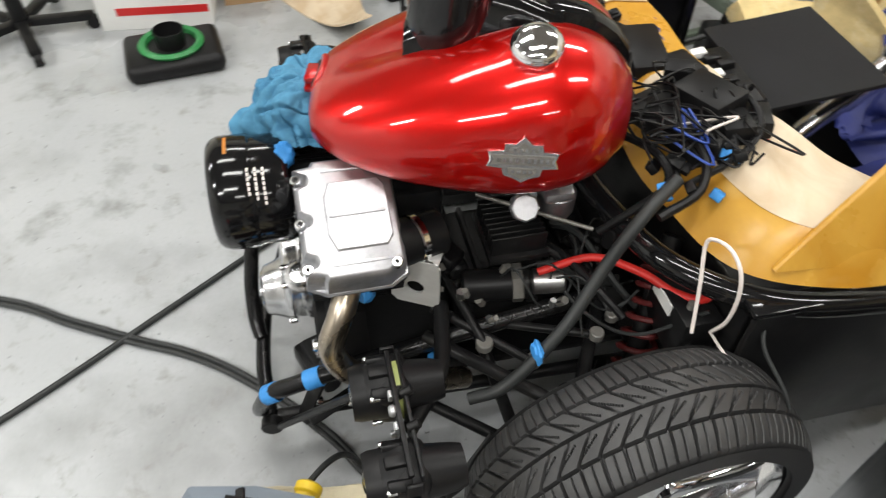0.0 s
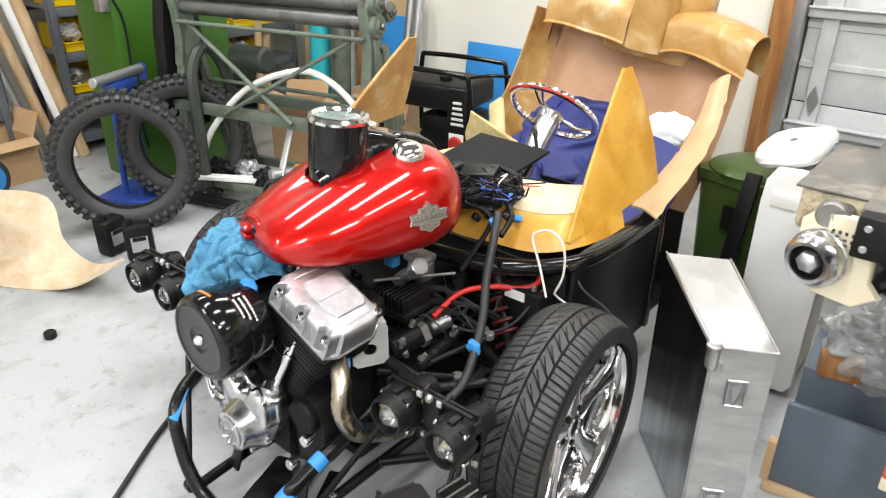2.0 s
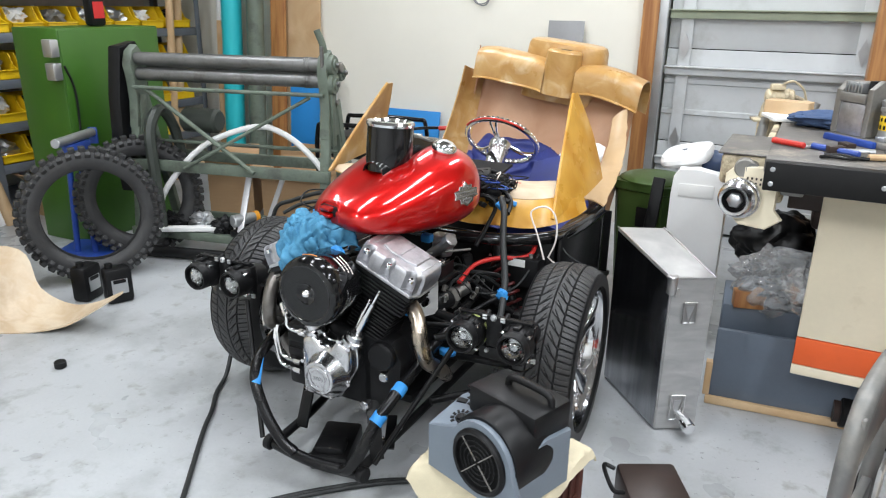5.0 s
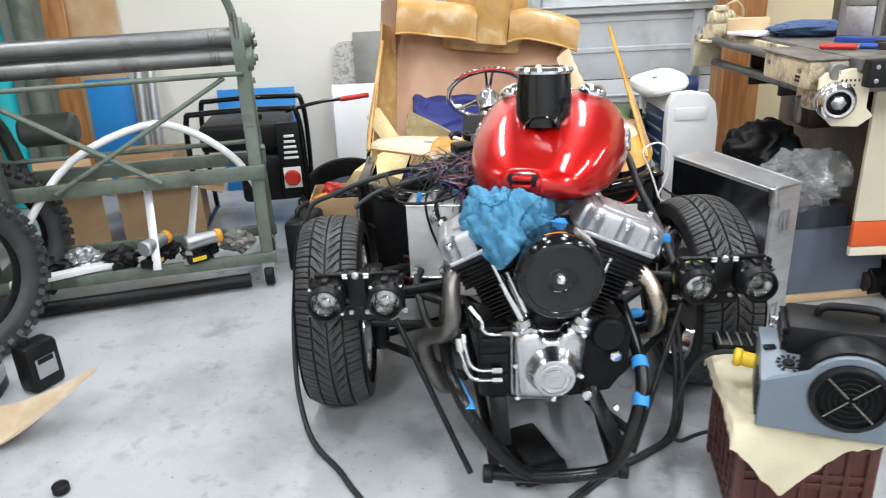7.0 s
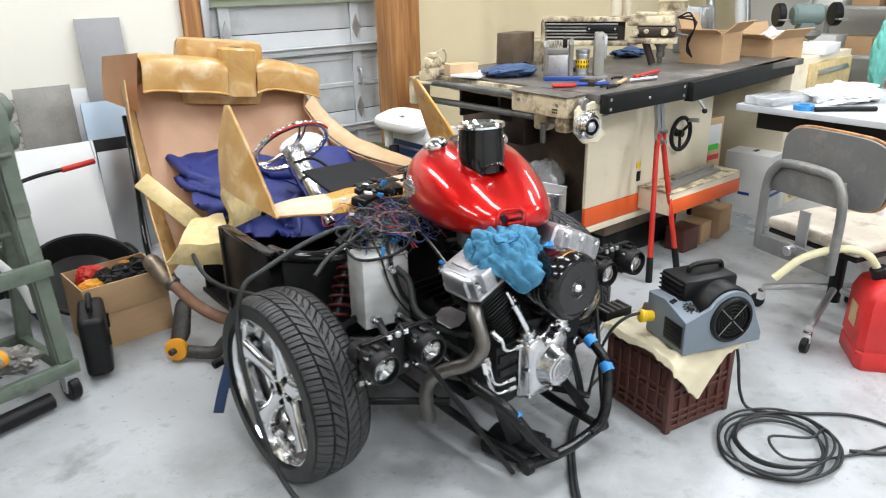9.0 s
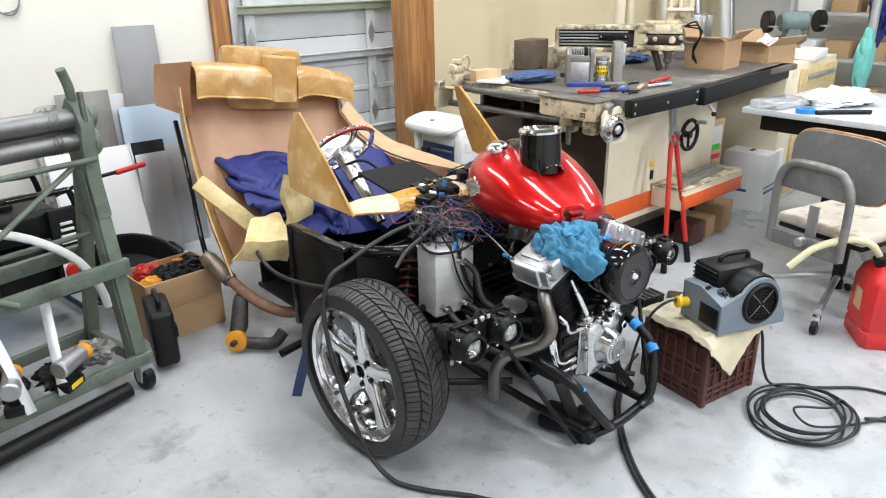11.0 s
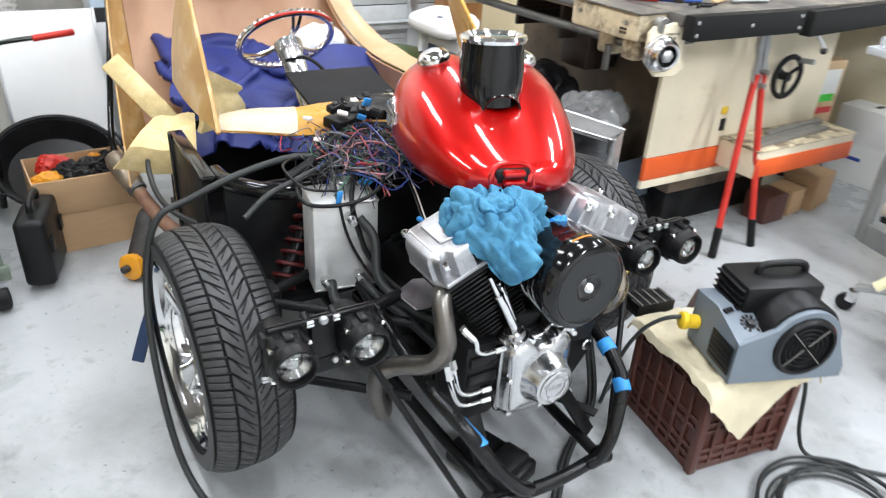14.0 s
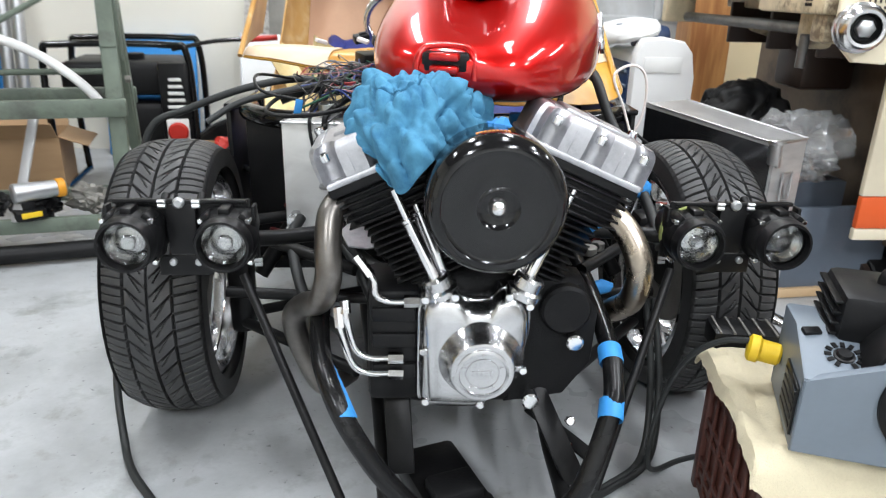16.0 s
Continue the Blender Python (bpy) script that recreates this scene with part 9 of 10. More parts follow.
part("right_casting", prism(B(), [(-0.055, 0.021), (0.055, 0.021), (0.050, 0.14), (0.035, 0.215), (-0.030, 0.215), (-0.050, 0.16)], 0.045, Matrix.Translation((0.085, 0, 0)) @ pose(0, 0, 0, 90, 0, 90), 0.006), M_CASTIRON, cm, "tall grey cast cheek")
part("cheek_ledge", box(B(), (0.132, -0.01, 0.15), (0.02, 0.07, 0.11), 0.006), M_CAST, cm)
can = part("cylinder", lathe(B(), [(0.0, 0.021), (0.032, 0.021), (0.033, 0.03), (0.029, 0.034), (0.029, 0.105), (0.033, 0.108), (0.033, 0.118), (0.030, 0.121), (0.033, 0.125), (0.033, 0.138), (0.026, 0.142), (0.0, 0.142)], Matrix.Translation((0.032, -0.015, 0)), 28, cap=False), M_SHEETM, cm, "steel cylinder")
part("yellow_band", lathe(B(), [(0.0295, 0.052), (0.0302, 0.053), (0.0302, 0.094), (0.0295, 0.095)], Matrix.Translation((0.032, -0.015, 0)), 28, cap=False), M_YPLUG, can, "yellow band")
for k in range(14):
    a = 2 * math.pi * k / 14
    for zz in (0.062, 0.084):
        part("band_mark", box(B(), (0.0303, 0, zz), (0.0012, 0.006, 0.012), 0, Matrix.Translation((0.032, -0.015, 0)) @ pose(0, 0, 0, 0, 0, math.degrees(a))), M_SATIN, can)
single("work_cloth", lump((1.22, 1.28, 0.972), (0.17, 0.11, 0.035), 6, 0.16, 1.8, 5), M_DENIM, "folded denim cloth on the machine table", "cloth")
single("work_cloth", lump((2.35, 1.42, 0.965), (0.13, 0.10, 0.03), 8, 0.3, 1.8, 4), M_DENIM, "folded denim cloth on the machine table", "cloth")
single("paper_sheet", box(B(), (0, 0, 0.006), (0.22, 0.16, 0.012), 0.002), M_PAPER, "white papers on the machine table", "paper", pose(1.10, 1.42, 0.946, 0, 0, 20))
clp = thing("feed_motor", "small grimy cream feed motor on the rail end", "motor", pose(1.0, 1.66, 0.90, 0, 0, 15) @ Matrix.Diagonal((0.75, 0.75, 0.75, 1)))
part("gear_case", box(B(), (0, 0, 0.05), (0.11, 0.09, 0.10), 0.015), M_GRIME, clp)
part("motor", rod(B(), (-0.05, 0, 0.13), (0.09, 0, 0.13), 0.042, seg=24, bev=0.008), M_GRIME, clp)
part("arm", rod(B(), (0.08, 0, 0.14), (0.20, -0.03, 0.09), 0.012, seg=12), M_GRIME, clp)
part("arm_knob", rod(B(), (0.19, -0.03, 0.07), (0.205, -0.03, 0.11), 0.02, seg=14, bev=0.004), M_CASTIRON, clp)
part("junction_box", box(B(), (0.0, -0.02, 0.185), (0.07, 0.06, 0.03), 0.006), M_GRIME, clp)
part("foot_plate", box(B(), (-0.01, 0, 0.006), (0.19, 0.13, 0.012), 0.003), M_GRIME, clp)
for k in range(5):
    part("motor_fin", lathe(B(), [(0.041, 0), (0.047, 0.001), (0.047, 0.004), (0.041, 0.005)], axis((-0.03 + 0.022 * k, 0, 0.13), (1, 0, 0)), 24, cap=False), M_GRIME, clp)
for yy in (-0.05, 0.05):
    part("mount_ear", box(B(), (-0.04, yy, 0.04), (0.03, 0.02, 0.07), 0.005), M_GRIME, clp)
part("motor_lead", sweep(B(), [(0.0, -0.04, 0.19), (0.06, -0.06, 0.22), (0.12, -0.05, 0.18), (0.15, -0.02, 0.12)], 0.006, 8), M_GRIME, clp)
rt = random.Random(5)
for k in range(16):
    x, y = rt.uniform(1.16, 1.60), rt.uniform(0.62, 0.84) if k % 3 else rt.uniform(1.1, 1.6)
    kind = k % 4
    mtl = (M_SHEETM, M_SATIN, M_CASTIRON, M_BRONZE)[kind]
    mloc = pose(x, y, 0.9455, 0, 0, rt.uniform(0, 180))
    if kind == 0:
        bmt = box(B(), (0, 0, 0.003), (rt.uniform(0.05, 0.11), 0.014, 0.006), 0.001)
    elif kind == 1:
        bmt = sweep(B(), [(-0.05, 0, 0.006), (-0.015, 0.01, 0.006), (0.02, -0.008, 0.006), (0.06, 0.012, 0.006)], 0.005, 8)
    elif kind == 2:
        bmt = lathe(B(), [(0.008, 0), (0.016, 0), (0.016, 0.012), (0.008, 0.012), (0.008, 0)], Matrix(), 18, cap=False)
    else:
        bmt = box(B(), (0, 0, 0.011), (0.045, 0.03, 0.022), 0.003)
    single(("steel_strip", "cable_piece", "steel_ring", "small_block")[kind], bmt, mtl, ("small steel strip", "short piece of black cable", "small steel ring", "small dark metal block")[kind] + " on the machine table", ("metal strip", "cable", "ring", "block")[kind], mloc, "small parts on the machine table")
single("wood_block", box(B(), (0, 0, 0.03), (0.16, 0.07, 0.06), 0.004), M_PLY, "small wooden block on the table", "wood block", pose(1.06, 1.48, 0.946, 0, 0, -15))
single("wooden_box", box(B(), (0, 0, 0.085), (0.20, 0.12, 0.17), 0.005), M_SAWIN, "grimy brown wooden box against the wall", "box", pose(1.62, 1.66, 0.946, 0, 0, 10))
for c, d, mtl, nm in (((1.53, 0.76, 0.955), (0.26, 0.05), M_REDT, "red-handled pliers"), ((1.42, 0.70, 0.955), (0.16, -0.03), M_SHEETM, "steel spanner"), ((1.30, 0.68, 0.955), (0.14, 0.06), M_PLY, "wooden ruler"), ((1.16, 0.80, 0.955), (0.12, -0.09), M_BLUE, "blue-handled tool"), ((1.24, 0.74, 0.955), (0.08, 0.03), M_SHEETM, "steel spanner"), ((1.05, 0.84, 0.955), (0.09, -0.06), M_REDT, "red pen")):
    single("hand_tool", rod(B(), (c[0], c[1], c[2]), (c[0] + d[0], c[1] + d[1], c[2]), 0.009, seg=8, bev=0.002), mtl, nm + " lying on the machine table", "hand tool", group="tools on the machine table")
for k, (x, z, ln) in enumerate(((1.66, 0.412, 0.5), (1.72, 0.412, 0.42), (1.8, 0.42, 0.4))):
    single("steel_bar", box(B(), (ln / 2, 0, 0), (ln, 0.03, 0.018), 0.003), M_CASTIRON, "dark steel bar on the tool ledge", "bar", pose(x, 0.60 + 0.035 * k, z, 0, 0, 4), "bars on the tool ledge")
carton((2.42, 0.92, 0.941), (0.26, 0.24, 0.16), 8, "brown cardboard box on the machine table")
carton((2.96, 0.85, 0.921), (0.30, 0.22, 0.12), -6, "open brown cardboard box with papers")
single("paper_bundle", lump((2.96, 0.85, 1.03), (0.11, 0.08, 0.06), 12, 0.4, 1.8, 4), M_PAPER, "crumpled papers in the cardboard box", "paper")
hs = thing("motor_block", "finned grey aluminium motor on the bench", "motor", pose(2.78, 1.28, 0.941, 0, 0, 8))
part("block", box(B(), (0, 0, 0.14), (0.16, 0.16, 0.28), 0.01), M_ALU, hs)
for k in range(6):
    part("fin", box(B(), (-0.06 + 0.024 * k, -0.09, 0.14), (0.008, 0.03, 0.26), 0.001), M_ALU, hs)

# slate-blue panel, film and clutter under the slide
pn = thing("painted_panel", "slate-blue painted panel with a wooden edge", "panel", pose(0.985, 0.87, 0, 0, 0, 6))
part("sheet", box(B(), (0.22, 0, 0.16), (0.46, 0.02, 0.26), 0.003), M_PANEL, pn)
part("wood_edge", box(B(), (0.22, -0.006, 0.018), (0.48, 0.035, 0.03), 0.003), M_PLY, pn)
part("wood_edge", box(B(), (-0.02, -0.006, 0.10), (0.022, 0.03, 0.13), 0.003), M_PLY, pn)
single("plastic_film", lump((1.14, 1.06, 0.42), (0.17, 0.13, 0.13), 14, 0.3, 2.4, 5), M_CLEAR, "crumpled clear plastic film over the parts", "plastic film")
single("dark_sack", lump((1.10, 1.3, 0.50), (0.16, 0.14, 0.13), 15, 0.14, 2.2, 5), M_SATIN, "dark sack of parts under the slide", "bundle")
single("storage_carton", box(B(), (0, 0, 0.17), (0.36, 0.26, 0.34), 0.005), M_PANEL, "grey-blue carton under the slide", "box", pose(1.14, 1.12, 0, 0, 0, 5))
single("wood_offcut", box(B(), (0, 0, 0.03), (0.10, 0.05, 0.06), 0.003), M_WOOD, "small wooden offcut on the carton", "wood block", pose(1.05, 0.99, 0.34, 0, 0, 15))
sm = thing("small_motor", "small dark motor on the floor under the machine", "motor", pose(1.45, 0.93, 0, 0, 0, 10))
part("body", rod(B(), (-0.07, 0, 0.06), (0.07, 0, 0.06), 0.058, seg=24, bev=0.006), M_SATIN, sm)
part("flange", rod(B(), (-0.09, 0, 0.06), (-0.07, 0, 0.06), 0.045, seg=20), M_BRONZE, sm)
for k, (x, y, s, mtl) in enumerate(((1.95, 0.68, (0.14, 0.12, 0.13), M_CRATE), (2.12, 0.70, (0.12, 0.12, 0.12), M_CARD), (2.3, 0.72, (0.2, 0.16, 0.16), M_CARD), (2.34, 0.80, (0.12, 0.1, 0.34), M_SHEETM))):
    single("floor_box", box(B(), (0, 0, s[2] / 2), s, 0.006), mtl, ("dark brown plastic crate", "small brown carton", "brown carton", "grey parts tin")[k] + " on the floor beside the machine", "box", pose(x, y, 0, 0, 0, 6 * k))
lb = thing("labelled_carton", "tall carton with green and red labels", "box", pose(2.40, 0.88, 0.28, 0, 0, -4))
part("carton", box(B(), (0, 0, 0.18), (0.16, 0.12, 0.36), 0.003), M_PLY, lb)
part("paper_label", box(B(), (0.0, -0.0615, 0.26), (0.12, 0.002, 0.12)), M_PAPER, lb)
part("green_label", box(B(), (0.0, -0.0635, 0.19), (0.09, 0.002, 0.035)), mat("label_green", (0.05, 0.6, 0.05), 0.6), lb)
part("red_label", box(B(), (0.0, -0.0615, 0.13), (0.12, 0.002, 0.03)), M_REDP, lb)
single("dark_board", box(B(), (0, 0, 0.33), (0.2, 0.03, 0.66), 0.003), M_BRONZE, "dark brown board leaning behind the carton", "board", pose(2.58, 0.98, 0, -5, 0, 0))

# bolt cutters leaning on the ledge
bc = thing("bolt_cutters", "long red-handled bolt cutters leaning on the machine ledge", "bolt cutters")
top, j0 = Vector((1.585, 0.64, 0.85)), Vector((1.578, 0.615, 0.66))
for x0, sx in ((1.43, -1), (1.665, 1)):
    foot = Vector((x0, 0.51, 0.0))
    kn = j0 + Vector((sx * 0.028, 0, -0.03))
    part("handle", sweep(B(), [foot + (kn - foot) * 0.17, foot + (kn - foot) * 0.6, kn, j0 + Vector((sx * 0.02, 0, 0.04))], 0.013, 12, 4), M_REDT, bc, "red tubular handle")
    part("grip", rod(B(), foot, foot + (kn - foot) * 0.19, 0.0165, seg=14, bev=0.003), M_PLASTIC, bc)
    part("jaw", prism(B(), [(0, -0.02), (sx * 0.034, 0.0), (sx * 0.036, 0.05), (sx * 0.026, 0.09), (sx * 0.030, 0.15), (sx * 0.022, 0.19), (0.002 * sx, 0.195), (0.001 * sx, 0.15), (0.006 * sx, 0.10), (0.001 * sx, 0.06)], 0.018, Matrix.Translation(j0 + Vector((0, 0.012, 0))) @ pose(0, 0, 0, 82, 0, 0), 0.003), M_SHEETM, bc, "bare steel jaw")
for z in (0.66, 0.71):
    part("pivot_bolt", rod(B(), (j0.x, j0.y - 0.03, z), (j0.x, j0.y + 0.02, z), 0.011, seg=6), M_CASTIRON, bc)

# fan heater on a towel on a milk crate
CR = pose(0.608, -0.155, 0, 0, 0, -9)
cr = thing("milk_crate", "dark brown slotted plastic milk crate", "crate", CR)
W_, D_, H_ = 0.285, 0.285, 0.265
part("base", box(B(), (0, 0, 0.012), (W_, D_, 0.02), 0.004), M_CRATE, cr)
rib = {}
for key, s in (("v", (0.012, 0.006, H_ - 0.02)), ("h", (W_, 0.006, 0.012))):
    rib[key] = solid("rib", box(B(), (0, 0, 0), s, 0.0015, None, 1), M_CRATE)
for side in range(4):
    ms = pose(0, 0, 0, 0, 0, 90 * side)
    for x in (-0.134, -0.089, -0.0445, 0.0, 0.0445, 0.089, 0.134):
        o = part("rib", rib["v"], None, cr)
        o.matrix_basis = ms @ pose(x, -D_ / 2, H_ / 2)
    for z in (0.02, 0.045, 0.07, 0.13, 0.155, 0.23, 0.255):
        o = part("rib", rib["h"], None, cr)
        o.matrix_basis = ms @ pose(0, -D_ / 2 + 0.001, z)
    o = part("side_panel", box(B(), (0, 0, 0), (W_ - 0.02, 0.003, 0.235), 0.0, None), M_CRATE, cr)
    o.matrix_basis = ms @ pose(0, -D_ / 2 + 0.0065, 0.14)
    o = part("corner_post", box(B(), (0, 0, 0), (0.024, 0.024, H_), 0.005, None), M_CRATE, cr)
    o.matrix_basis = ms @ pose(-W_ / 2 + 0.006, -D_ / 2 + 0.006, H_ / 2)
rows = []
for i in range(49):
    row = []
    for j in range(49):
        u, v = -1.12 + 2.24 * i / 48, -1.14 + 2.3 * j / 48
        x, y, z = u * 0.166, v * 0.166, H_ + 0.022
        fold = 0.016 * noise.noise(Vector((u * 2.3, v * 2.3, 4))) + 0.012 * abs(noise.noise(Vector((u * 4.5 + v * 2, v * 3.5 - u, 9)))) + 0.004 * noise.noise(Vector((u * 11, v * 11, 2)))
        ox, oy = max(0, abs(u) - 0.97), max(0, abs(v) - 0.97)
        corner = max(0, (-v + u * -0.3) - 0.7)
        x -= math.copysign(ox * 0.10, u)
        y -= math.copysign(oy * 0.10, v)
        z -= ox * 0.12 + oy * 0.15
        # the near corner hangs down in a point
        k = max(0, -v - 0.80) * max(0.0, 1 - abs(u + 0.35) / 0.75)
        z -= 0.40 * k
        y -= 0.02 * k
        row.append(CR @ Vector((x, y - 0.006, z + fold)))
    rows.append(row)
single("towel", sheet(B(), rows, 0.005), M_TOWEL, "cream towel draped over the milk crate", "towel")

HT = Matrix.Translation((0.465, -0.288, 0.293)) @ pose(0, 0, 0, 0, 0, -20)
ht = thing("fan_heater", "blue-grey and black portable fan heater", "fan heater", HT)
L_, D2 = 0.262, 0.20
bm = B()
prof = [(0.0, 0.0), (D2, 0.0), (D2, 0.14), (D2 * 0.55, 0.15), (0.0, 0.115)]
# the side is drawn in (y, z) and runs along x
for x in (0.0,):
    prism(bm, prof, L_, pose(0, 0, 0, 90, 0, 90), 0.004)
part("body", bm, M_HEAT, ht)
FC = Vector((0.170, 0.0, 0.098))     # fan axis
part("scroll_housing", lathe(B(), [(0.0, 0.0), (0.096, 0.0), (0.100, 0.006), (0.099, 0.10), (0.093, 0.125), (0.080, 0.132), (0, 0.132)], axis(FC + Vector((0, 0.012, 0.004)), (0, 1, 0)), 48, cap=False), M_PLASTIC, ht, "black fan scroll")
outl = [(-0.0, 0.0), (L_ + 0.035, 0.0), (L_ + 0.035, 0.03)]
outl += [(FC.x + 0.094 * math.cos(a), FC.z + 0.094 * math.sin(a)) for a in [math.radians(5 + 12 * k) for k in range(13)]] + [(0.0, 0.112)]
part("face_plate", prism(B(), outl, 0.014, Matrix.Translation((0, 0.012, 0)) @ pose(0, 0, 0, 90, 0, 0), 0.003), M_HEAT, ht, "blue-grey side plate")
part("fan_rim", lathe(B(), [(0.064, -0.002), (0.066, 0.012), (0.072, 0.014), (0.078, 0.008), (0.079, -0.002)], axis(FC, (0, -1, 0)), 48, cap=False), M_PLASTIC, ht)
# flat near-black disc painted for the shade inside the fan
part("fan_mouth", lathe(B(), [(0.0, 0.001), (0.03, 0.001), (0.066, 0.001)], axis(FC + Vector((0, -0.0015, 0)), (0, -1, 0)), 40, cap=False), mat("fan_inside_shade", (0.008, 0.008, 0.008), 0.7, 0, 0.2, 9, 0, 60, spec=0.1), ht)
for r in (0.016, 0.028, 0.040, 0.052):
    part("guard_ring", sweep(B(), [(FC.x + r * math.cos(2 * math.pi * k / 20), -0.010, FC.z + r * math.sin(2 * math.pi * k / 20)) for k in range(20)], 0.0013, 6, 2, closed=True), M_SATIN, ht)
for k in range(4):
    a = math.pi / 4 + k * math.pi / 2
    part("guard_spoke", rod(B(), (FC.x + 0.006 * math.cos(a), -0.010, FC.z + 0.006 * math.sin(a)), (FC.x + 0.066 * math.cos(a), -0.010, FC.z + 0.066 * math.sin(a)), 0.0016, seg=6), M_CASTIRON, ht)
part("outlet_box", box(B(), (0.150, 0.145, 0.172), (0.205, 0.13, 0.075), 0.012), M_PLASTIC, ht, "black louvred outlet")
for k in range(4):
    part("louvre", box(B(), (0.044, 0.145, 0.148 + 0.016 * k), (0.012, 0.115, 0.004), 0.001), M_SATIN, ht)
part("carry_handle", sweep(B(), [(0.11, 0.15, 0.205), (0.115, 0.15, 0.225), (0.14, 0.15, 0.233), (0.21, 0.15, 0.233), (0.235, 0.15, 0.225), (0.24, 0.15, 0.205)], 0.009, 10), M_PLASTIC, ht)
for k in range(5):
    part("vent_slat", box(B(), (-0.002, 0.055, 0.03 + 0.013 * k), (0.006, 0.08, 0.006), 0.001), M_PLASTIC, ht)
part("vent_plate", box(B(), (-0.0015, 0.055, 0.056), (0.004, 0.09, 0.075), 0.001), M_SATIN, ht)
DM = axis((0.055, 0.052, 0.1315), (0, -0.31, 1))
dial = part("dial", lathe(B(), [(0.0, 0.008), (0.009, 0.0075), (0.011, 0.003), (0.014, 0.0022), (0.014, 0.0)], DM, 28, cap=False), M_PLASTIC, ht)
for k in range(11):
    a = math.radians(-150 + 30 * k)
    part("dial_mark", box(B(), (0, 0.021, 0.002), (0.006, 0.009, 0.0015), 0.0, DM @ pose(0, 0, 0, 0, 0, math.degrees(a))), M_SATIN, dial)
for p in ((0.018, 0.092, 0.145), (0.098, 0.018, 0.1225)):
    part("rocker_switch", box(B(), (0, 0, 0), (0.026, 0.014, 0.008), 0.002, pose(*p, 18, 0, 20)), M_PLASTIC, ht)
part("power_plug", lathe(B(), [(0.0, 0.0), (0.014, 0.0), (0.018, 0.004), (0.018, 0.03), (0.022, 0.034), (0.022, 0.046), (0.016, 0.05), (0.0, 0.05)], axis((0.0, 0.165, 0.064), (-1, 0.1, 0.10)), 20, cap=False), M_YPLUG, ht, "yellow twist-lock plug")
part("plug_cord", sweep(B(), [(-0.045, 0.17, 0.08), (-0.085, 0.185, 0.065), (-0.125, 0.20, 0.025), (-0.155, 0.215, -0.05), (-0.17, 0.23, -0.15), (-0.17, 0.25, -0.24), (-0.15, 0.29, -0.282), (-0.10, 0.35, -0.2895), (0.0, 0.42, -0.2895)], 0.0055, 8), M_HOSE, ht)
hose("heater_cord", [(0.735, -0.30, 0.30), (0.76, -0.32, 0.2), (0.765, -0.345, 0.06), (0.78, -0.39, 0.009), (0.88, -0.50, 0.008), (1.0, -0.62, 0.008), (1.02, -0.75, 0.008), (0.88, -0.78, 0.008), (0.80, -0.70, 0.008), (0.95, -0.85, 0.008), (1.2, -1.0, 0.008)], 0.0055, "black heater cord trailing over the floor")
pts = []
rc = random.Random(21)
for k in range(84):
    a = 2 * math.pi * k / 14
    r = 0.158 + 0.030 * math.sin(k * 0.31) + rc.uniform(-0.005, 0.005)
    pts.append((0.66 + 1.08 * r * math.cos(a), -0.54 + 0.92 * r * math.sin(a), 0.006 + 0.004 * (k // 14) + rc.uniform(0, 0.003)))
pts += [(0.74, -0.60, 0.03), (0.64, -0.52, 0.036), (0.60, -0.60, 0.02), (0.75, -0.70, 0.01), (0.95, -0.78, 0.008)]
hose("cable_coil", pts, 0.0044, "coil of black cable lying on the floor")
cg = thing("battery_charger", "dark brown metal charger box with yellowed front", "charger", pose(0.93, 0.10, 0, 0, 0, 28))
part("case", box(B(), (0, 0, 0.08), (0.16, 0.16, 0.15), 0.012), M_BRONZE, cg)
part("front_plate", box(B(), (0.015, -0.081, 0.072), (0.11, 0.004, 0.10), 0.001), M_FOAM, cg)
for x in (-0.07, 0.07):
    part("foot", box(B(), (x, 0, 0.004), (0.03, 0.15, 0.008), 0.001), M_PLASTIC, cg)
part("handle", sweep(B(), [(-0.09, -0.05, 0.155), (-0.12, -0.05, 0.165), (-0.12, 0.05, 0.165), (-0.09, 0.05, 0.155)], 0.006, 8), M_PLASTIC, cg)
gr = thing("wire_basket", "small grey wire mesh basket on the crate edge", "basket", pose(0.56, 0.06, 0.27, 0, 0, -9))
part("mesh", box(B(), (0, 0, 0.02), (0.12, 0.07, 0.04), 0.004), M_SATIN, gr)
for k in range(5):
    part("wire", box(B(), (-0.05 + 0.025 * k, 0, 0.041), (0.004, 0.07, 0.003)), M_CASTIRON, gr)

# red fuel can with a pale hose
fc = thing("fuel_can", "red plastic fuel can with a pale filler hose", "fuel can", pose(1.50, -0.54, 0, 0, 0, -52))
bm = B()
loft(bm, [[Vector((x * k, y * k, z)) for x, y in ((-0.15, -0.09), (-0.13, -0.115), (0.13, -0.115), (0.15, -0.09), (0.15, 0.09), (0.13, 0.115), (-0.13, 0.115), (-0.15, 0.09))] for z, k in ((0.0, 0.94), (0.015, 1.0), (0.07, 1.0), (0.075, 0.97), (0.085, 0.97), (0.09, 1.0), (0.27, 0.97), (0.32, 0.85), (0.345, 0.6))])
part("body", bm, M_REDP, fc)
part("neck", rod(B(), (-0.08, 0, 0.33), (-0.10, 0, 0.38), 0.03, seg=20, bev=0.003), M_PLASTIC, fc)
part("handle", sweep(B(), [(-0.04, 0, 0.34), (-0.02, 0, 0.39), (0.06, 0, 0.39), (0.09, 0, 0.34)], 0.014, 10), M_REDP, fc)
part("sticker", box(B(), (-0.151, 0.0, 0.19), (0.003, 0.07, 0.09), 0.0), M_PLY, fc)
fm2 = pose(1.50, -0.54, 0, 0, 0, -52).inverted()
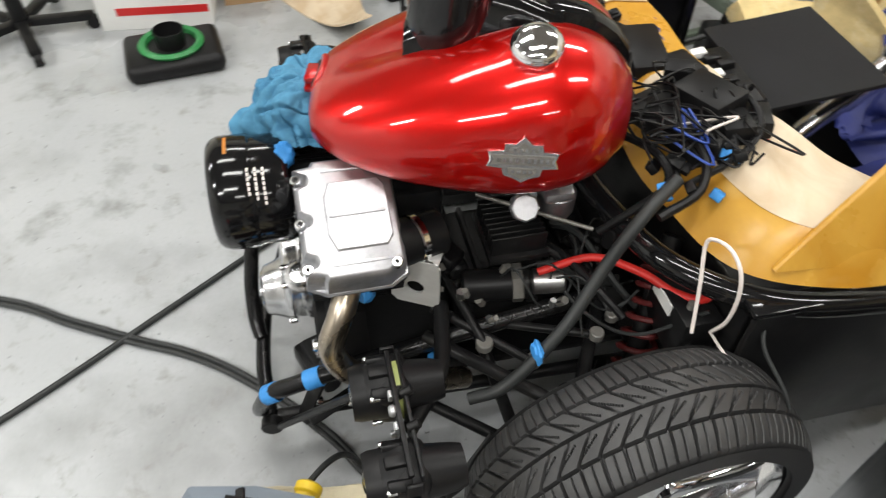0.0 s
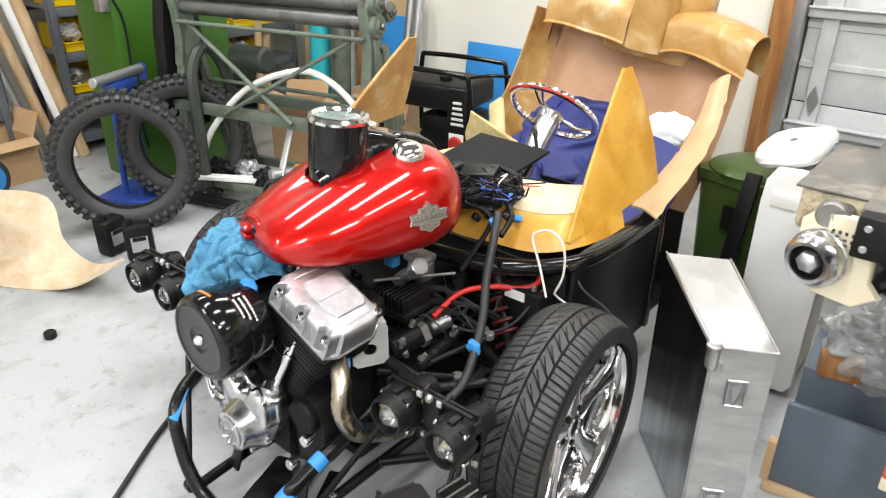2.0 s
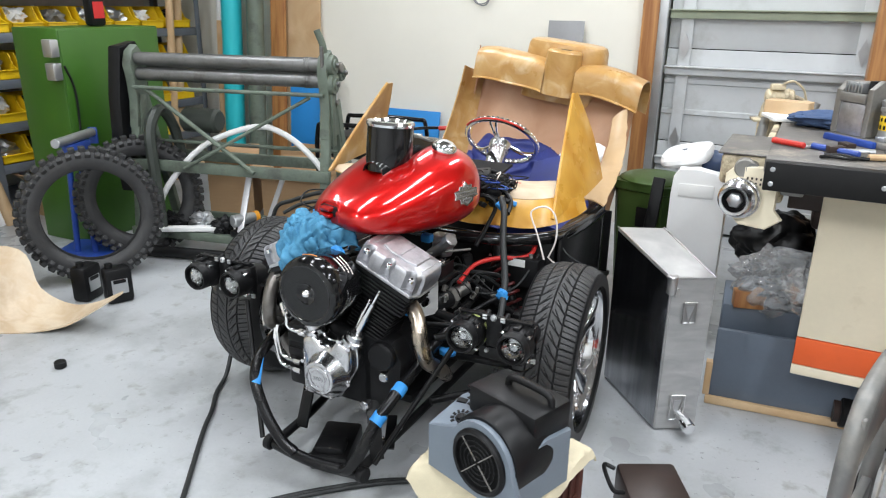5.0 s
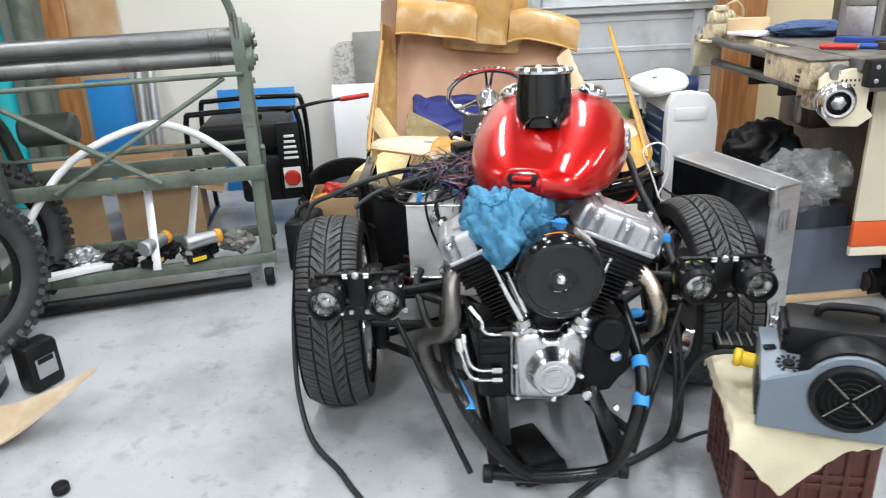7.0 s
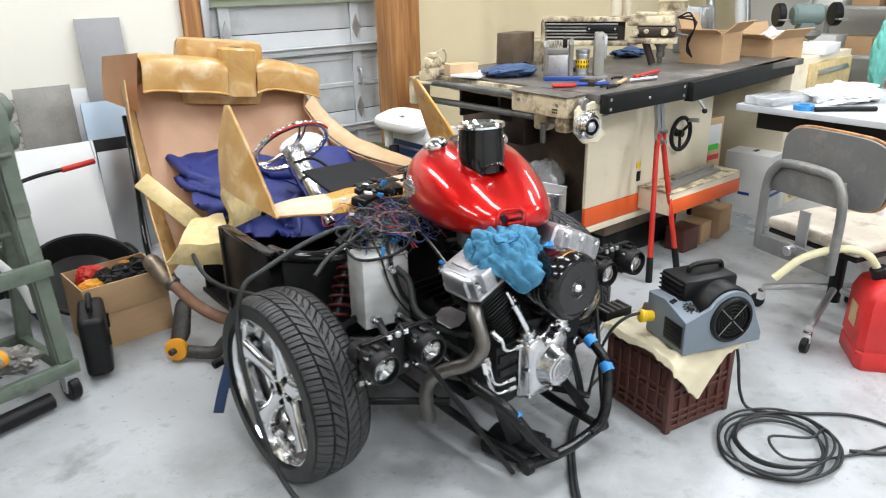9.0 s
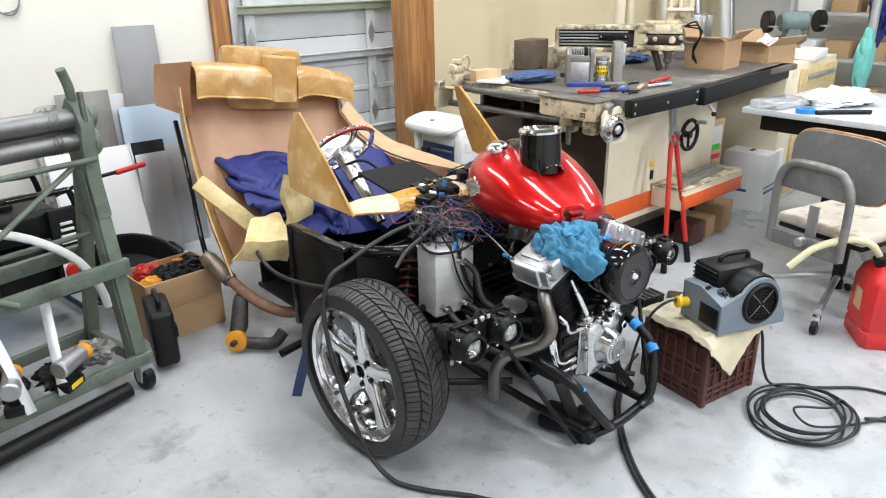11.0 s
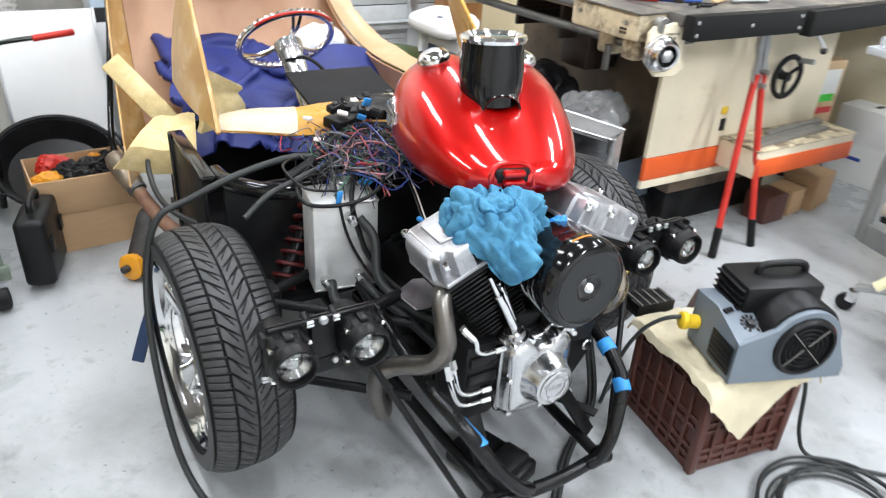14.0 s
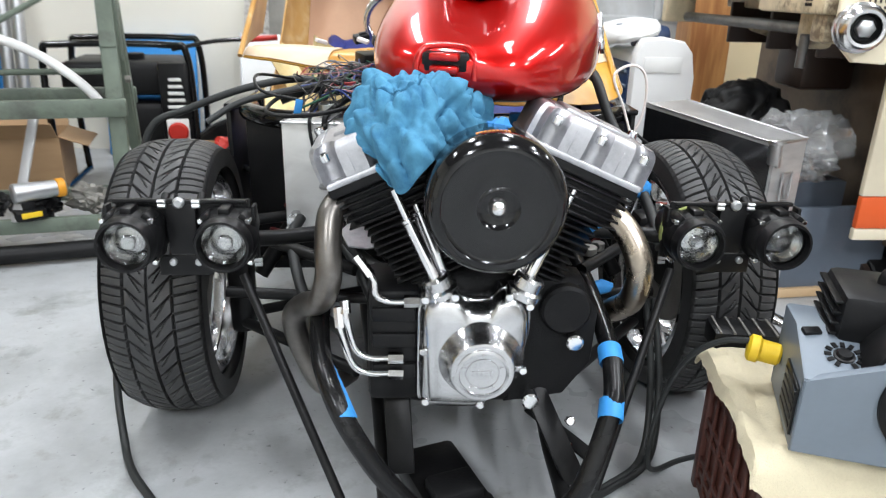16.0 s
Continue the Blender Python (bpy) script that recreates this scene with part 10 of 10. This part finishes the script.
part("filler_hose", sweep(B(), [fm2 @ Vector(p) for p in ((1.445, -0.46, 0.37), (1.40, -0.43, 0.43), (1.33, -0.37, 0.455), (1.23, -0.28, 0.42), (1.16, -0.215, 0.335))], 0.015, 12), mat("pale_hose", (0.62, 0.58, 0.36), 0.4, 0, 0.1, 10, 0.05, 60), fc)

# swivel chair seen from behind
M_PADW = mat("stained_pad_cloth", (0.52, 0.46, 0.38), 0.8, 0, 0.1, 9, 0.3, 120, dirt=(0.20, 0.13, 0.09))
ch = thing("swivel_chair", "old grey steel swivel chair with worn pads", "chair", pose(1.585, -0.255, 0, 0, 0, -14))
bw = 0.168
part("back_frame", sweep(B(), [(-0.26, -bw, 0.36), (-0.26, -bw, 0.62), (-0.26, -bw + 0.035, 0.70), (-0.26, -bw + 0.09, 0.725), (-0.26, bw - 0.09, 0.725), (-0.26, bw - 0.035, 0.70), (-0.26, bw, 0.62), (-0.26, bw, 0.36)], 0.0175, 12), M_GREYC, ch)
part("back_crossbar", box(B(), (-0.26, 0, 0.385), (0.02, 0.34, 0.07), 0.006), M_GREYC, ch)
part("back_panel", box(B(), (-0.25, 0, 0.655), (0.008, 0.32, 0.10), 0.003), M_GREYC, ch)
part("adjuster_bar", box(B(), (-0.225, 0, 0.45), (0.008, 0.05, 0.2), 0.003), M_SHEETM, ch)
part("adjuster_knob", rod(B(), (-0.30, 0, 0.40), (-0.26, 0, 0.40), 0.02, seg=14, bev=0.003), M_SHEETM, ch)
pad = [(0.225 * math.copysign(abs(math.cos(a)) ** 0.45, math.cos(a)), 0.135 * math.copysign(abs(math.sin(a)) ** 0.5, math.sin(a))) for a in [2 * math.pi * k / 32 for k in range(32)]]
bp = part("backrest", prism(B(), pad, 0.012, Matrix.Translation((-0.17, -0.03, 0.72)) @ pose(0, 0, 0, 90, 0, 90), 0.004), M_GREYC, ch, "grey steel backrest shell")
part("backrest_pad", prism(B(), [(x * 0.98, y * 0.98) for x, y in pad], 0.03, Matrix.Translation((-0.157, -0.03, 0.72)) @ pose(0, 0, 0, 90, 0, 90), 0.01), M_PLY, bp)
part("edge_trim", sweep(B(), [(-0.148, -0.03 + x, 0.72 + y) for x, y in pad], 0.007, 8, 2, closed=True), M_WOOD, bp, "brown edge trim")
part("seat", box(B(), (0.03, 0, 0.44), (0.42, 0.42, 0.05), 0.02, None, 3), M_PADW, ch, "stained pale seat pad")
part("seat_pan", box(B(), (0.03, 0, 0.405), (0.40, 0.40, 0.02), 0.004), M_PLASTIC, ch)
part("column", rod(B(), (0.03, 0, 0.12), (0.03, 0, 0.40), 0.028, seg=16), M_PLASTIC, ch)
for k in range(4):
    a = 90 * k + 22
    mr = pose(0.03, 0, 0, 0, 0, a)
    part("leg", sweep(B(), [mr @ Vector((0.0, 0, 0.18)), mr @ Vector((0.12, 0, 0.15)), mr @ Vector((0.28, 0, 0.10))], 0.016, 8), M_SHEETM, ch)
    part("castor_fork", box(B(), (0.285, 0, 0.065), (0.03, 0.035, 0.05), 0.005, mr), M_CHROME, ch)
    part("castor_wheel", rod(B(), mr @ Vector((0.30, -0.014, 0.031)), mr @ Vector((0.30, 0.014, 0.031)), 0.031, seg=22, bev=0.004), M_PLASTIC, ch)

# work table with bags
tb = thing("work_table", "grey laminate work table with black apron", "table", pose(2.42, -0.3, 0))
part("tabletop", box(B(), (0, 0, 0.80), (0.95, 1.52, 0.03), 0.004), M_TABLE, tb)
part("apron", box(B(), (-0.36, 0, 0.735), (0.02, 1.4, 0.09), 0.003), M_PLASTIC, tb)
for x in (0.2, 0.42):
    for y in (-0.66, 0.5):
        part("leg", box(B(), (x, y, 0.39), (0.05, 0.05, 0.78), 0.004), M_PLASTIC, tb)
single("plastic_bag", lump((2.42, 0.16, 0.845), (0.22, 0.16, 0.055), 31, 0.22, 2.4, 5), M_BAG, "crumpled white plastic bag on the table", "plastic bag")
single("plastic_bag", lump((2.5, -0.25, 0.85), (0.16, 0.16, 0.06), 33, 0.22, 2.4, 5), M_BAG, "crumpled white plastic bag on the table", "plastic bag")
single("parts_case", box(B(), (0, 0, 0.02), (0.30, 0.16, 0.04), 0.008), M_CLEAR, "clear plastic parts case on the table", "case", pose(2.10, 0.33, 0.816, 0, 0, -10))
single("cable_piece", sweep(B(), [(1.98, 0.10, 0.827), (2.08, 0.02, 0.827), (2.18, -0.08, 0.827)], 0.011, 10), M_PLASTIC, "short black cable on the table", "cable")
single("tape_roll", lathe(B(), [(0.025, 0), (0.045, 0), (0.045, 0.022), (0.025, 0.022), (0.025, 0)], Matrix.Translation((2.0, 0.16, 0.816)), 28, cap=False), M_TAPE, "roll of blue masking tape on the table", "tape roll")
single("stained_sheet", lump((1.98, -0.42, 0.30), (0.20, 0.24, 0.25), 35, 0.2, 1.5, 5), M_PAPER, "stained white cloth bundle under the table", "cloth")
wb2 = thing("white_carton", "white carton with blue stripes on the floor", "box", pose(2.85, 0.79, 0, 0, 0, 5))
part("carton", box(B(), (0.03, 0, 0.19), (0.28, 0.28, 0.38), 0.004), M_PAPER, wb2)
part("stripe", box(B(), (0.02, -0.1415, 0.13), (0.24, 0.002, 0.018)), M_BLUE, wb2)
part("stripe", box(B(), (-0.02, -0.1415, 0.165), (0.20, 0.002, 0.010)), M_BLUE, wb2)
part("stripe", box(B(), (-0.111, 0, 0.13), (0.002, 0.07, 0.018)), M_BLUE, wb2)
part("hand_hole", box(B(), (0.0, 0.0, 0.381), (0.06, 0.025, 0.002)), M_PLASTIC, wb2)

# drawer chest, bench and wall things in the far corner
dc = thing("drawer_chest", "yellowed plywood drawer chest with metal handles", "drawer chest", pose(3.35, 0.98, 0, 0, 0, 4))
part("carcass", box(B(), (0, 0, 0.46), (0.9, 0.55, 0.92), 0.004), M_CREAM, dc)
for k in range(4):
    d = part("drawer_front", box(B(), (0.10, -0.285, 0.14 + 0.215 * k), (0.66, 0.02, 0.195), 0.004), M_FOAM, dc)
    part("drawer_pull", box(B(), (0.10, -0.305, 0.18 + 0.215 * k), (0.46, 0.02, 0.03), 0.006), M_ALU, d)
single("paper_stack", box(B(), (0, 0, 0.03), (0.3, 0.22, 0.06), 0.004), M_PAPER, "stack of papers on the drawer chest", "paper", pose(3.42, 0.80, 0.921, 0, 0, 8))
M_GRIND = mat("grey_green_enamel", (0.17, 0.225, 0.215), 0.4, 0, 0.1, 8, 0.06, 60)
bg = thing("bench_grinder", "grey bench grinder on a pedestal", "grinder", pose(4.1, 1.2, 0, 0, 0, -40))
part("pedestal", lathe(B(), [(0.16, 0), (0.16, 0.03), (0.06, 0.06), (0.05, 0.92), (0.11, 0.97), (0.11, 1.0), (0, 1.0)], Matrix(), 28, cap=False), M_CASTIRON, bg)
part("motor", rod(B(), (-0.11, 0, 1.11), (0.11, 0, 1.11), 0.072, seg=28, bev=0.02), M_GRIND, bg)
part("neck", prism(B(), [(-0.07, 0.98), (0.07, 0.98), (0.045, 1.06), (-0.045, 1.06)], 0.09, Matrix.Translation((0, 0.045, 0)) @ pose(0, 0, 0, 90, 0, 0), 0.004), M_GRIND, bg)
for x in (-0.2, 0.2):
    part("grinding_wheel", rod(B(), (x - 0.025, 0, 1.11), (x + 0.025, 0, 1.11), 0.082, seg=32, bev=0.006), M_PLASTIC, bg)
    part("tool_rest", box(B(), (x, -0.10, 1.08), (0.06, 0.06, 0.012), 0.002), M_CASTIRON, bg)
single("aqua_towel", lump((4.0, 0.62, 0.86), (0.10, 0.06, 0.24), 41, 0.15, 1.8, 5), M_AQUA, "aqua towel hanging on a rack", "towel")
rk = thing("tool_rack", "steel rack with hanging work clothes", "rack", pose(4.35, 0.62, 0))
for x, y in ((-0.3, 0.0), (0.0, 0.1), (0.3, 0.0)):
    part("post", rod(B(), (x, y, 0), (x, y, 1.9), 0.03, seg=14), M_SHEETM, rk)
part("top_bar", rod(B(), (-0.35, 0.0, 1.88), (0.35, 0.0, 1.88), 0.018, seg=12), M_SHEETM, rk)
single("work_coat", lump((4.3, 0.66, 1.32), (0.17, 0.09, 0.34), 43, 0.25, 3, 5), M_BLUEF, "dark blue work coat hanging on the rack", "coat")
for k, (x, y, r, h, mtl) in enumerate(((5.3, 2.5, 0.05, 2.2, M_WHITE_E), (5.5, 2.55, 0.035, 2.3, M_SHEETM), (5.0, 2.6, 0.04, 1.9, M_SHEETM), (4.6, 2.7, 0.06, 2.0, M_WHITE_E))):
    single("leaning_pipe", rod(B(), (x, y - 0.25, 0), (x + 0.15, y + 0.15, h), r, seg=14), mtl, "long pipe leaning against the far wall", "pipe", group="pipes by the far wall")
M_SHELFP = mat("pale_shelf_paint", (0.45, 0.46, 0.46), 0.5, 0.1, 0.1, 6, 0.05, 60)
sf = thing("steel_shelf", "tall pale grey steel shelf with small parts by the far wall", "shelf", pose(5.6, 1.2, 0))
for y in (-0.6, 0.6):
    for x in (-0.2, 0.2):
        part("upright", box(B(), (x, y, 1.0), (0.04, 0.04, 2.0), 0.003), M_SHELFP, sf)
for z in (0.3, 0.7, 1.1, 1.5, 1.9):
    part("shelf_board", box(B(), (0, 0, z), (0.44, 1.24, 0.03), 0.003), M_SHELFP, sf)
    for k in range(4):
        part("parts_box", box(B(), (-0.05, -0.45 + 0.3 * k, z + 0.09), (0.25, 0.22, 0.15), 0.006), (M_CARD, M_CARD, M_PAPER, M_CREAM)[(k + int(z * 10)) % 4], sf)
